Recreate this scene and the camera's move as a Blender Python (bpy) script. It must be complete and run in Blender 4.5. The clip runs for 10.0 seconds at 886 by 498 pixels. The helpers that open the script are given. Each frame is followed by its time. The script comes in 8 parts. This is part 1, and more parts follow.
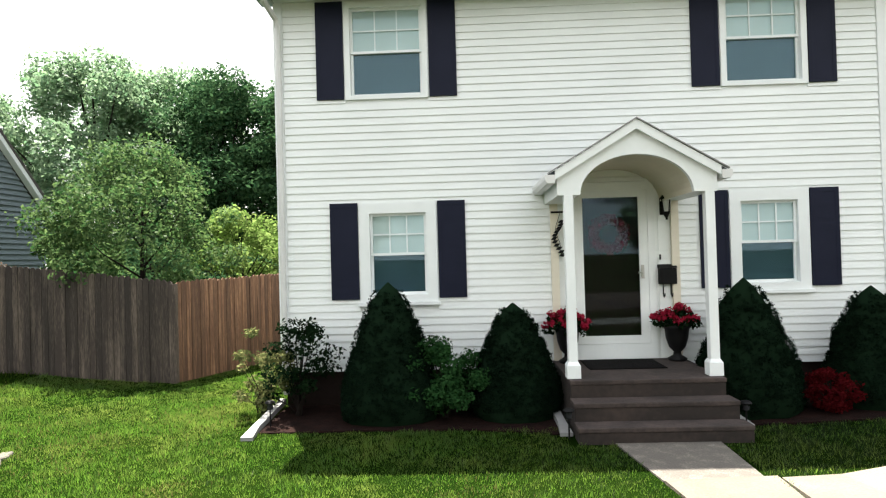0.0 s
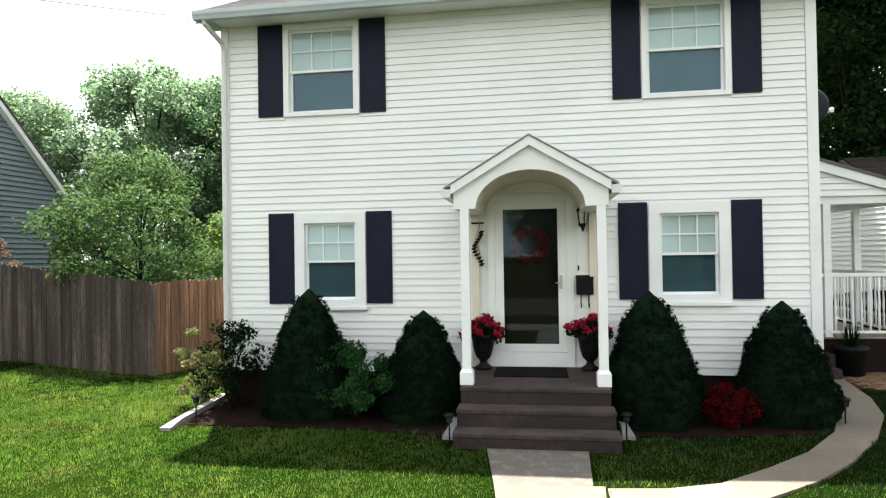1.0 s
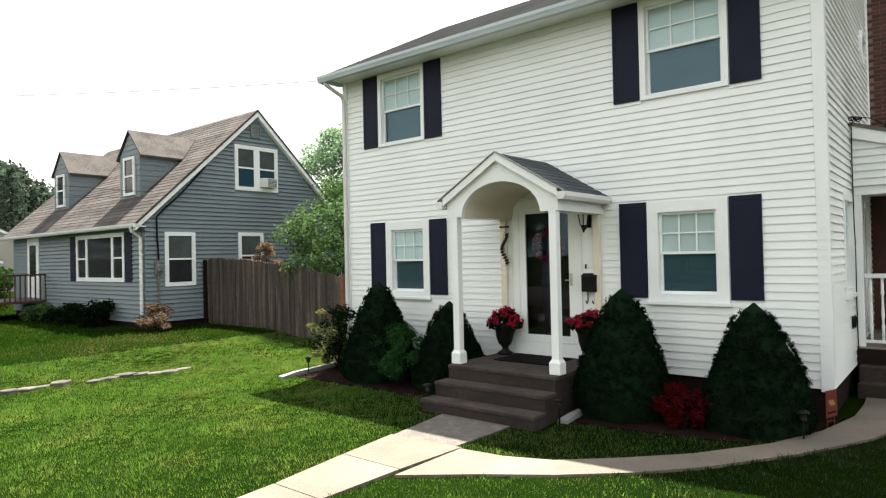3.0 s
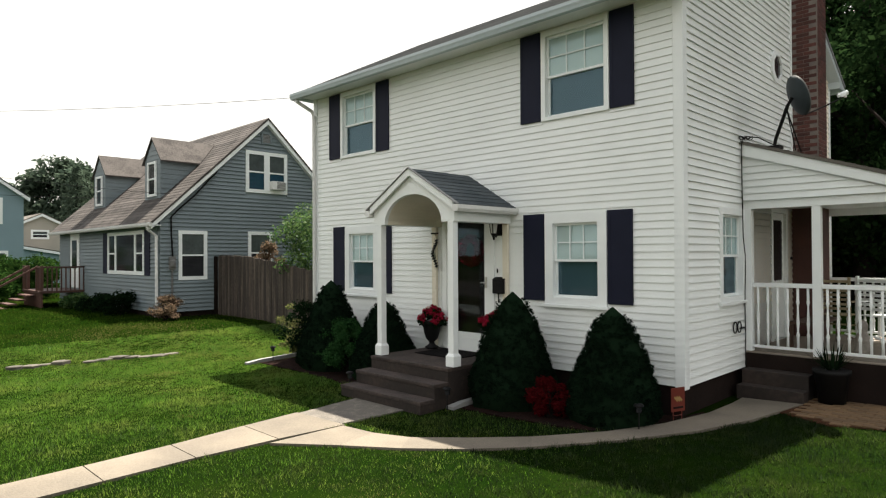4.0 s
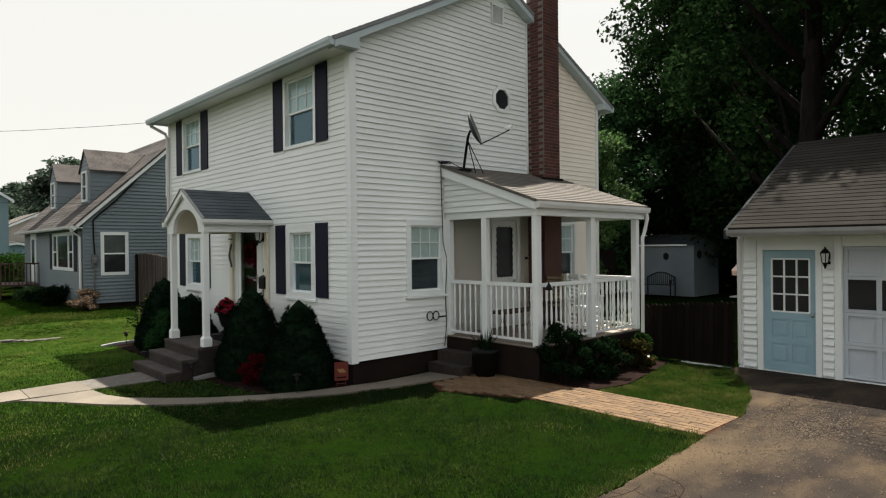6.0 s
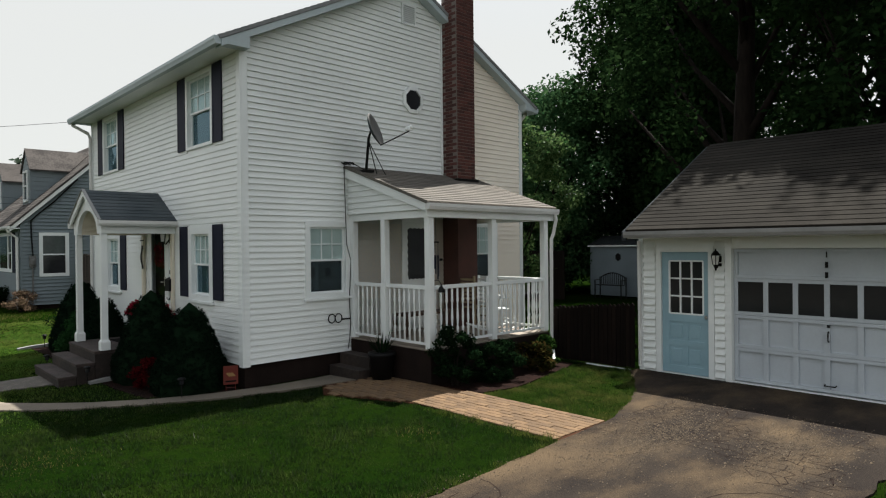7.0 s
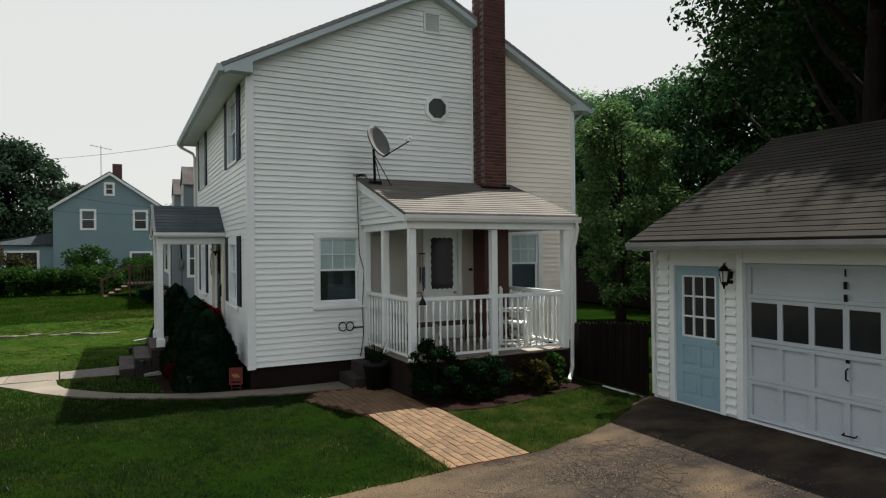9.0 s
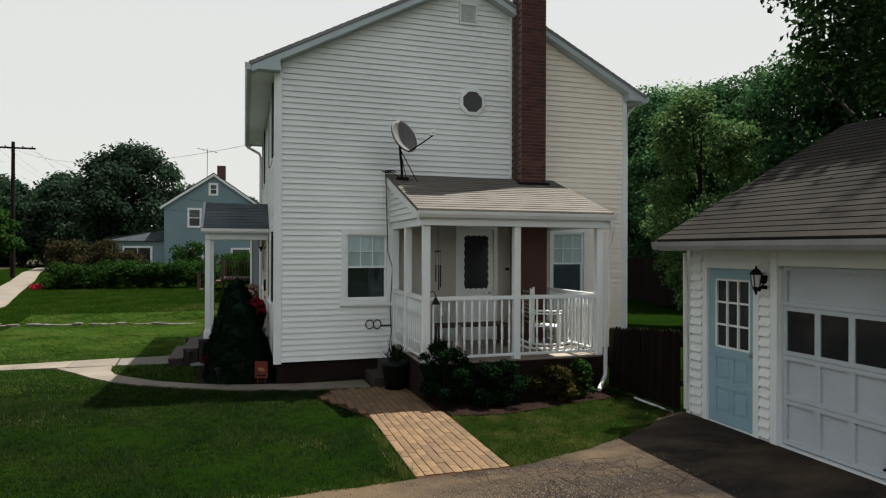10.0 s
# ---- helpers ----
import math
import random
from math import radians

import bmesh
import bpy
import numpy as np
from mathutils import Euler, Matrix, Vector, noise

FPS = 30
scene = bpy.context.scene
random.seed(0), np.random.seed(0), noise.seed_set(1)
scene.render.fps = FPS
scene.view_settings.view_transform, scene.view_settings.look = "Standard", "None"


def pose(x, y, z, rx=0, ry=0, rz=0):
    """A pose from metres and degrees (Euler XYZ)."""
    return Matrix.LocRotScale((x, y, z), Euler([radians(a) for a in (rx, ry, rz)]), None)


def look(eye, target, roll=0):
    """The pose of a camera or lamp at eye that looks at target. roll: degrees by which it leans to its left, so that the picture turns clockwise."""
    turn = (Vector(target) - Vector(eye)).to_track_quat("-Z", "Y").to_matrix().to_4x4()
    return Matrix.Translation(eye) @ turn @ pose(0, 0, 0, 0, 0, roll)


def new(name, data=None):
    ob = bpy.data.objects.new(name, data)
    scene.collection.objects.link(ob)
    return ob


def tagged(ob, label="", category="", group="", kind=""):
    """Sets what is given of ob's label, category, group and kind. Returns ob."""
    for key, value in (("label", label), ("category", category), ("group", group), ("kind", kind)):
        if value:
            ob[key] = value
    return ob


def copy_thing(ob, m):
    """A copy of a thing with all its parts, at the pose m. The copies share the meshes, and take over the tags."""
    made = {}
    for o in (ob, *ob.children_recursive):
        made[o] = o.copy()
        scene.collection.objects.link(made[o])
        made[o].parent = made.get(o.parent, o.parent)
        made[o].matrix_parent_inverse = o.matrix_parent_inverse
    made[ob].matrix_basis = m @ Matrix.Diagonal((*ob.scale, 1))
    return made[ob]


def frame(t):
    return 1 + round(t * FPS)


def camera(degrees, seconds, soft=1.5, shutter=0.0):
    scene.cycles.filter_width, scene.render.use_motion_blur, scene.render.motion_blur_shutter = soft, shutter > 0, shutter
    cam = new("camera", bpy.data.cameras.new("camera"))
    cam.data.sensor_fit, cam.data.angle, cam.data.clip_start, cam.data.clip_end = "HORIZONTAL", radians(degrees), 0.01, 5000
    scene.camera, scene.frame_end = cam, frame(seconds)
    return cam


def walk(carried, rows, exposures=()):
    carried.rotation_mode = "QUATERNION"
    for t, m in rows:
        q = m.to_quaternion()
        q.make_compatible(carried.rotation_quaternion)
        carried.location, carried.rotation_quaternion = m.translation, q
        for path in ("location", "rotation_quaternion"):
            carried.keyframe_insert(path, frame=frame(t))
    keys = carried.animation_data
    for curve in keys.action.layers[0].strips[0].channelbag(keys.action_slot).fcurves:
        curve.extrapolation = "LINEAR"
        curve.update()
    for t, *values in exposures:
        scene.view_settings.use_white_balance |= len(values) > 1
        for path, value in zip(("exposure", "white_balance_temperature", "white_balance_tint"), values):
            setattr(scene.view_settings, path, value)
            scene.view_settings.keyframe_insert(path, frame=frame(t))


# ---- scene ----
cam = camera(70.1, 10.0, soft=1.2)
PATH = [
    (0, (0.008, -0.089, 1.764), (-0.068, 1.909, 1.792), -1.6),
    (0.5, (0.897, -0.233, 1.804), (0.74, 1.761, 1.834), -1.1),
    (1, (2.028, -0.301, 1.871), (1.727, 1.677, 1.896), -0.9),
    (1.5, (3.242, -0.347, 1.852), (2.766, 1.595, 1.883), -0.9),
    (2, (4.528, -0.43, 1.867), (3.799, 1.432, 1.891), -1.0),
    (2.5, (5.655, -0.171, 1.832), (4.613, 1.536, 1.863), -1.1),
    (2.7, (6.079, -0.069, 1.851), (4.926, 1.565, 1.879), -1.3),
    (3.8, (8.445, 0.475, 1.919), (7.054, 1.912, 1.941), -0.3),
    (4, (8.932, 0.619, 1.95), (7.529, 2.044, 1.969), -0.3),
    (4.5, (10.281, 0.891, 2.015), (8.855, 2.293, 2.027), -0.2),
    (5, (11.789, 1.345, 2.053), (10.332, 2.715, 2.061), -0.3),
    (5.5, (13.105, 1.98, 2.119), (11.624, 3.324, 2.11), -0.6),
    (7, (14.94, 3.734, 2.154), (13.495, 5.117, 2.143), -0.6),
    (7.5, (15.457, 4.436, 2.226), (14.005, 5.81, 2.202), -0.6),
    (8, (16.116, 5.159, 2.237), (14.573, 6.432, 2.22), -0.9),
    (8.5, (16.347, 5.76, 2.28), (14.673, 6.854, 2.268), -0.9),
    (9, (16.589, 6.429, 2.286), (14.806, 7.336, 2.285), -0.5),
    (9.5, (16.698, 7.036, 2.311), (14.854, 7.811, 2.307), 0.1),
    (10, (16.766, 7.838, 2.241), (14.858, 8.438, 2.242), 0.2),
]
walk(cam, [(t, look(eye, target, roll)) for t, eye, target, roll in PATH],
     exposures=[(0.0, 2.32, 6350, 10), (2.5, 2.24, 6400, 10), (4.0, 1.66, 6600, 10), (5.5, 1.30, 6550, 10), (7.5, 1.00, 6120, 9), (10.0, 0.96, 6250, 9)])


# ---- light ----
SUN_WAY = Vector((0.17, -0.413, -1.0)).normalized()
world = bpy.data.worlds.new("sky")
scene.world = world
world.use_nodes = True
wn, wl = world.node_tree.nodes, world.node_tree.links
sky = wn.new("ShaderNodeTexSky")
sky.sky_type = "NISHITA"
sky.sun_disc = False
sky.sun_elevation = math.asin(-SUN_WAY.z)
sky.sun_rotation = math.atan2(-SUN_WAY.x, -SUN_WAY.y)
sky.air_density, sky.dust_density, sky.ozone_density = 1.0, 1.6, 1.0
wn["Background"].inputs["Strength"].default_value = 0.118
haze = wn.new("ShaderNodeMix")
haze.data_type = "RGBA"
haze.inputs["B"].default_value = (3.50, 3.40, 3.10, 1.0)
sky_way, sky_up, sky_thin = wn.new("ShaderNodeTexCoord"), wn.new("ShaderNodeSeparateXYZ"), wn.new("ShaderNodeMapRange")
sky_thin.inputs["From Min"].default_value, sky_thin.inputs["From Max"].default_value = 0.30, 0.95
sky_thin.inputs["To Min"].default_value, sky_thin.inputs["To Max"].default_value = 0.95, 0.62
wl.new(sky_way.outputs["Generated"], sky_up.inputs[0])
wl.new(sky_up.outputs["Z"], sky_thin.inputs["Value"])
wl.new(sky_thin.outputs[0], haze.inputs["Factor"])
wl.new(sky.outputs[0], haze.inputs["A"])
wl.new(haze.outputs["Result"], wn["Background"].inputs["Color"])
sun = new("sun", bpy.data.lights.new("sun", "SUN"))
sun.data.energy, sun.data.angle, sun.data.color = 5.0, radians(0.6), (1.0, 0.93, 0.82)
sun.matrix_world = look((0, 40, 60), Vector((0, 40, 60)) + SUN_WAY)


# ---- materials ----
def surface(name, col, col2=None, rough=0.6, s1=3.0, s2=40.0, bump=0.15, metal=0.0, spread=0.0, island=0.0, stretch=(1, 1, 1), grain=0.35, spec=0.5, bias=0.0):
    """Two scales of colour variation, a fine relief, and a shift of value from piece to piece."""
    m = bpy.data.materials.new(name)
    m.use_nodes = True
    n, l = m.node_tree.nodes, m.node_tree.links
    b = n["Principled BSDF"]
    col2 = col2 or tuple(c * 0.8 for c in col)
    tc = n.new("ShaderNodeTexCoord")
    mp = n.new("ShaderNodeMapping")
    mp.inputs["Scale"].default_value = stretch
    l.new(tc.outputs["Object"], mp.inputs["Vector"])
    n1, n2 = n.new("ShaderNodeTexNoise"), n.new("ShaderNodeTexNoise")
    for node, sc, det in ((n1, s1, 5.0), (n2, s2, 6.0)):
        node.inputs["Scale"].default_value, node.inputs["Detail"].default_value = sc, det
        l.new(mp.outputs[0], node.inputs["Vector"])
    add = n.new("ShaderNodeMath")
    add.operation = "MULTIPLY_ADD"
    l.new(n2.outputs["Fac"], add.inputs[0])
    add.inputs[1].default_value = grain
    l.new(n1.outputs["Fac"], add.inputs[2])
    ramp = n.new("ShaderNodeValToRGB")
    ramp.color_ramp.elements[0].position, ramp.color_ramp.elements[1].position = 0.35 + grain * 0.35 + bias, 0.65 + grain * 0.65 + bias
    ramp.color_ramp.elements[0].color, ramp.color_ramp.elements[1].color = (*col, 1), (*col2, 1)
    l.new(add.outputs[0], ramp.inputs[0])
    out = ramp.outputs[0]
    if spread or island:
        src = n.new("ShaderNodeObjectInfo").outputs["Random"] if spread else n.new("ShaderNodeNewGeometry").outputs["Random Per Island"]
        mr = n.new("ShaderNodeMapRange")
        k = spread or island
        mr.inputs["To Min"].default_value, mr.inputs["To Max"].default_value = 1 - k, 1 + k
        l.new(src, mr.inputs["Value"])
        hs = n.new("ShaderNodeHueSaturation")
        l.new(mr.outputs[0], hs.inputs["Value"])
        l.new(out, hs.inputs["Color"])
        out = hs.outputs[0]
    l.new(out, b.inputs["Base Color"])
    b.inputs["Roughness"].default_value, b.inputs["Metallic"].default_value = rough, metal
    b.inputs["Specular IOR Level"].default_value = spec
    if bump:
        bp = n.new("ShaderNodeBump")
        bp.inputs["Strength"].default_value, bp.inputs["Distance"].default_value = bump, 0.02
        l.new(n2.outputs["Fac"], bp.inputs["Height"])
        l.new(bp.outputs[0], b.inputs["Normal"])
    return m


def leafy(name, col, col2, through_light=0.35, s1=0.8, gloss=0.0, col3=None, s3=2.0):
    """Leaves: matt and partly lit through, each leaf a little different."""
    m = bpy.data.materials.new(name)
    m.use_nodes = True
    n, l = m.node_tree.nodes, m.node_tree.links
    n.remove(n["Principled BSDF"])
    geo, tc, ns = n.new("ShaderNodeNewGeometry"), n.new("ShaderNodeTexCoord"), n.new("ShaderNodeTexNoise")
    ns.inputs["Scale"].default_value = s1
    l.new(tc.outputs["Object"], ns.inputs["Vector"])
    mix = n.new("ShaderNodeMix")
    mix.data_type = "RGBA"
    l.new(geo.outputs["Random Per Island"], mix.inputs["Factor"])
    mix.inputs["A"].default_value, mix.inputs["B"].default_value = (*col, 1), (*col2, 1)
    hs = n.new("ShaderNodeHueSaturation")
    mr = n.new("ShaderNodeMapRange")
    mr.inputs["To Min"].default_value, mr.inputs["To Max"].default_value = 0.55, 1.45
    l.new(ns.outputs["Fac"], mr.inputs["Value"])
    l.new(mr.outputs[0], hs.inputs["Value"])
    out = mix.outputs["Result"]
    if col3:
        patch, edge, blend = n.new("ShaderNodeTexNoise"), n.new("ShaderNodeMapRange"), n.new("ShaderNodeMix")
        patch.inputs["Scale"].default_value, patch.inputs["Detail"].default_value, patch.inputs["Roughness"].default_value = s3, 6.0, 0.7
        l.new(tc.outputs["Object"], patch.inputs["Vector"])
        edge.inputs["From Min"].default_value, edge.inputs["From Max"].default_value = 0.46, 0.66
        l.new(patch.outputs["Fac"], edge.inputs["Value"])
        blend.data_type = "RGBA"
        blend.inputs["B"].default_value = (*col3, 1)
        l.new(edge.outputs[0], blend.inputs["Factor"])
        l.new(out, blend.inputs["A"])
        out = blend.outputs["Result"]
    l.new(out, hs.inputs["Color"])
    d, t, g = n.new("ShaderNodeBsdfDiffuse"), n.new("ShaderNodeBsdfTranslucent"), n.new("ShaderNodeBsdfGlossy")
    g.inputs["Roughness"].default_value = 0.45
    l.new(hs.outputs[0], d.inputs["Color"])
    l.new(hs.outputs[0], t.inputs["Color"])
    m1, m2 = n.new("ShaderNodeMixShader"), n.new("ShaderNodeMixShader")
    m1.inputs[0].default_value, m2.inputs[0].default_value = through_light, gloss
    l.new(d.outputs[0], m1.inputs[1])
    l.new(t.outputs[0], m1.inputs[2])
    l.new(m1.outputs[0], m2.inputs[1])
    l.new(g.outputs[0], m2.inputs[2])
    l.new(m2.outputs[0], n["Material Output"].inputs["Surface"])
    return m


def clear_glass(name, tint=(0.9, 0.95, 0.95), base_gloss=0.04, edge_gloss=0.5):
    """Thin clear glass: mirrors little straight on and more at a glancing view."""
    m = bpy.data.materials.new(name)
    m.use_nodes = True
    n, l = m.node_tree.nodes, m.node_tree.links
    n.remove(n["Principled BSDF"])
    t, g, mix, f = n.new("ShaderNodeBsdfTransparent"), n.new("ShaderNodeBsdfGlossy"), n.new("ShaderNodeMixShader"), n.new("ShaderNodeLayerWeight")
    t.inputs["Color"].default_value = (*tint, 1)
    # Blue mirror tint stands in for a bluer sky behind the viewer.
    g.inputs["Roughness"].default_value, g.inputs["Color"].default_value = 0.02, (0.60, 0.84, 1.0, 1.0)
    f.inputs["Blend"].default_value = 0.5
    power, scale = n.new("ShaderNodeMath"), n.new("ShaderNodeMath")
    power.operation, scale.operation = "POWER", "MULTIPLY_ADD"
    power.inputs[1].default_value, scale.inputs[1].default_value, scale.inputs[2].default_value = 4.0, edge_gloss, base_gloss
    l.new(f.outputs["Facing"], power.inputs[0])
    l.new(power.outputs[0], scale.inputs[0])
    l.new(scale.outputs[0], mix.inputs[0])
    l.new(t.outputs[0], mix.inputs[1])
    l.new(g.outputs[0], mix.inputs[2])
    l.new(mix.outputs[0], n["Material Output"].inputs["Surface"])
    return m


def worn_asphalt(name):
    """Old asphalt: dark binder with pale grit, washed over by sand in drifts."""
    m = surface(name, (0.0160, 0.0135, 0.0132), (0.0375, 0.0305, 0.0248), 0.97, 1.4, 70, 0.9, stretch=(1.3, 0.7, 1), grain=0.7, spec=0.05)
    n, l = m.node_tree.nodes, m.node_tree.links
    b = n["Principled BSDF"]
    under_col = b.inputs["Base Color"].links[0].from_socket
    tc, drift, grit = n.new("ShaderNodeTexCoord"), n.new("ShaderNodeTexNoise"), n.new("ShaderNodeTexNoise")
    mp = n.new("ShaderNodeMapping")
    mp.inputs["Rotation"].default_value, mp.inputs["Scale"].default_value = (0, 0, 0.5), (0.75, 0.38, 1)
    l.new(tc.outputs["Object"], mp.inputs["Vector"])
    drift.inputs["Scale"].default_value, drift.inputs["Detail"].default_value, drift.inputs["Roughness"].default_value = 1.0, 7.0, 0.62
    grit.inputs["Scale"].default_value, grit.inputs["Detail"].default_value = 130.0, 2.0
    l.new(mp.outputs[0], drift.inputs["Vector"])
    l.new(tc.outputs["Object"], grit.inputs["Vector"])
    add, edge, mix = n.new("ShaderNodeMath"), n.new("ShaderNodeMapRange"), n.new("ShaderNodeMix")
    add.operation = "MULTIPLY_ADD"
    add.inputs[1].default_value = 0.22
    l.new(grit.outputs["Fac"], add.inputs[0])
    l.new(drift.outputs["Fac"], add.inputs[2])
    edge.inputs["From Min"].default_value, edge.inputs["From Max"].default_value, edge.inputs["To Max"].default_value = 0.575, 0.76, 0.9
    l.new(add.outputs[0], edge.inputs["Value"])
    mix.data_type = "RGBA"
    mix.inputs["B"].default_value = (0.105, 0.076, 0.047, 1)
    l.new(edge.outputs[0], mix.inputs["Factor"])
    l.new(under_col, mix.inputs["A"])
    l.new(mix.outputs["Result"], b.inputs["Base Color"])
    return m


VINYL = surface("white_vinyl", (0.812, 0.842, 0.832), (0.735, 0.763, 0.755), 0.42, 0.7, 30, 0.04, grain=0.2)
TRIM = surface("white_trim_paint", (0.810, 0.840, 0.838), (0.75, 0.78, 0.78), 0.4, 2.0, 25, 0.05, grain=0.2)
# The siding again, with warm bounced light put into its colour.
VINYL_WARM = surface("bounce_lit_vinyl", (0.93, 0.865, 0.765), (0.87, 0.80, 0.705), 0.45, 0.7, 30, 0.04, grain=0.2)
# White trim inside the portico, its warm bounce painted into the colour.
TRIM_WARM = surface("bounce_tinted_trim", (0.74, 0.69, 0.57), (0.66, 0.61, 0.50), 0.5, 2.0, 25, 0.05, grain=0.2)
NAVY = surface("navy_shutter_paint", (0.0045, 0.0065, 0.020), (0.007, 0.009, 0.025), 0.6, 3, 60, 0.08, spec=0.2)
GLASS = clear_glass("window_glass", base_gloss=0.034, edge_gloss=0.30)
STORM_GLASS = clear_glass("storm_door_glass", (0.72, 0.73, 0.74), 0.024, 0.35)
SHADE = surface("white_window_shade", (0.68, 0.69, 0.665), (0.56, 0.58, 0.56), 0.8, 1.5, 14, 0.05)
# Front screens carry reflected sky as blue colour; the side windows' copy does not.
SCREEN = surface("sky_tinted_screen", (0.043, 0.077, 0.099), (0.032, 0.058, 0.077), 0.7, 1.2, 300, 0.1, spec=0.25)
SCREEN_DARK = surface("dim_insect_screen", (0.030, 0.031, 0.034), (0.021, 0.022, 0.024), 0.7, 1.2, 300, 0.1, spec=0.3)
ROOM = surface("dim_room", (0.05, 0.05, 0.055), (0.03, 0.03, 0.033), 0.9, 1, 5, 0)
SHINGLE = surface("grey_asphalt_shingle", (0.026, 0.032, 0.036), (0.046, 0.053, 0.057), 0.95, 2.0, 60, 0.5, spread=0.16, spec=0.12)
SHINGLE_BLUE = surface("blue_grey_shingle", (0.060, 0.073, 0.082), (0.090, 0.104, 0.112), 0.95, 2.0, 60, 0.5, spread=0.14, spec=0.15)
SHINGLE_PALE = surface("pale_grey_shingle", (0.17, 0.175, 0.18), (0.23, 0.235, 0.235), 0.95, 1.5, 60, 0.5, spread=0.1, spec=0.15)
SHINGLE_TAN = surface("weathered_tan_shingle", (0.088, 0.080, 0.070), (0.128, 0.115, 0.098), 0.9, 1.4, 60, 0.5, spread=0.10)
SHINGLE_BROWN = surface("dark_brown_garage_shingle", (0.0120, 0.0108, 0.0092), (0.027, 0.0245, 0.0205), 0.95, 0.9, 55, 0.6, spread=0.18, spec=0.1)
SHINGLE_RUST = surface("faded_brown_shingle", (0.038, 0.035, 0.034), (0.094, 0.085, 0.079), 0.95, 1.6, 18, 0.4, island=0.22, spec=0.15, grain=0.8)
BRICK = surface("chimney_brick", (0.098, 0.031, 0.023), (0.050, 0.017, 0.014), 0.85, 9, 70, 0.4, spread=0.4)
MORTAR = surface("grey_mortar", (0.20, 0.17, 0.15), (0.14, 0.12, 0.11), 0.95, 6, 80, 0.4)
BRICK_PAINT = surface("brown_painted_brick", (0.085, 0.032, 0.024), (0.06, 0.024, 0.018), 0.75, 3, 40, 0.3)
CONCRETE = surface("pale_concrete_walk", (0.172, 0.146, 0.110), (0.105, 0.090, 0.070), 0.9, 1.3, 45, 0.35, spread=0.09, grain=0.6)
AGGREGATE = surface("worn_aggregate_slab", (0.19, 0.170, 0.142), (0.105, 0.094, 0.080), 0.95, 7, 60, 0.8, grain=1.0)
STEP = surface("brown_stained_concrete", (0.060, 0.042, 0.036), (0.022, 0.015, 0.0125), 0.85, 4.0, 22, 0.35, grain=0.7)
# Risers and porch steps: a deeper brown than the treads.
RISER = surface("dark_brown_riser", (0.036, 0.0235, 0.018), (0.014, 0.009, 0.0068), 0.85, 2.2, 14, 0.35, grain=0.8)
BOXWOOD = leafy("boxwood_leaf", (0.012, 0.042, 0.013), (0.030, 0.078, 0.024), 0.25, 3.0)
FOUND = surface("brown_foundation", (0.019, 0.0125, 0.0105), (0.011, 0.0075, 0.0065), 0.9, 2, 30, 0.3, spec=0.1)
ASPHALT = worn_asphalt("old_asphalt")
PAVER = surface("tan_brick_paver", (0.142, 0.086, 0.039), (0.092, 0.053, 0.025), 0.9, 6, 60, 0.3, spread=0.24)
SAND = surface("joint_sand", (0.022, 0.015, 0.012), (0.014, 0.010, 0.009), 0.97, 6, 80, 0.3, spec=0.05)
JOINT = surface("red_brown_joint", (0.060, 0.027, 0.015), (0.038, 0.017, 0.010), 0.97, 6, 80, 0.3, spec=0.05)
EARTH = surface("lawn_ground", (0.003, 0.0105, 0.0012), (0.008, 0.0165, 0.002), 1.0, 0.5, 30, 0.6, grain=0.6, spec=0.0)
MULCH = surface("red_brown_mulch", (0.021, 0.0105, 0.0082), (0.009, 0.0052, 0.0045), 0.97, 6, 45, 0.9, grain=0.7, spec=0.05)
FENCE_OLD = surface("weathered_cedar", (0.125, 0.098, 0.076), (0.036, 0.027, 0.021), 0.9, 2.2, 30, 0.4, stretch=(4, 4, 0.3), spread=0.34, grain=0.9)
FENCE_NEW = surface("red_cedar", (0.270, 0.145, 0.078), (0.100, 0.049, 0.026), 0.85, 5, 34, 0.4, stretch=(5, 5, 0.22), spread=0.32, grain=0.9)
FENCE_DARK = surface("dark_picket_wood", (0.0105, 0.0068, 0.0052), (0.0055, 0.0036, 0.003), 0.9, 4, 30, 0.3, stretch=(3, 3, 0.3), spread=0.25, spec=0.1)
GREY_SIDE = surface("grey_vinyl_siding", (0.156, 0.196, 0.213), (0.127, 0.160, 0.176), 0.5, 0.6, 25, 0.04, grain=0.2)
BLUE_SIDE = surface("pale_blue_siding", (0.185, 0.275, 0.305), (0.16, 0.24, 0.27), 0.6, 0.6, 20, 0.05)
DOOR_BLUE = surface("light_blue_door_paint", (0.285, 0.435, 0.505), (0.245, 0.38, 0.45), 0.45, 3, 30, 0.05)
DOOR_WHITE = surface("white_garage_door_paint", (0.50, 0.545, 0.59), (0.43, 0.47, 0.515), 0.5, 1.4, 30, 0.06)
DARK_GLASS = surface("dark_window_pane", (0.019, 0.020, 0.023), (0.026, 0.027, 0.030), 0.1, 2, 10, 0, spec=0.35)
DIM_PANE = surface("curtained_window_pane", (0.075, 0.090, 0.090), (0.050, 0.060, 0.062), 0.12, 3, 12, 0, spec=0.4)
BLUE_PANE = surface("screened_window_pane", (0.022, 0.060, 0.088), (0.016, 0.045, 0.068), 0.2, 2, 10, 0, spec=0.35)
BLACK = surface("black_iron", (0.004, 0.004, 0.0045), (0.007, 0.007, 0.007), 0.55, 5, 50, 0.1, spec=0.15)
CHROME = surface("brushed_nickel", (0.55, 0.54, 0.52), (0.48, 0.47, 0.45), 0.3, 5, 60, 0.03, metal=1.0)
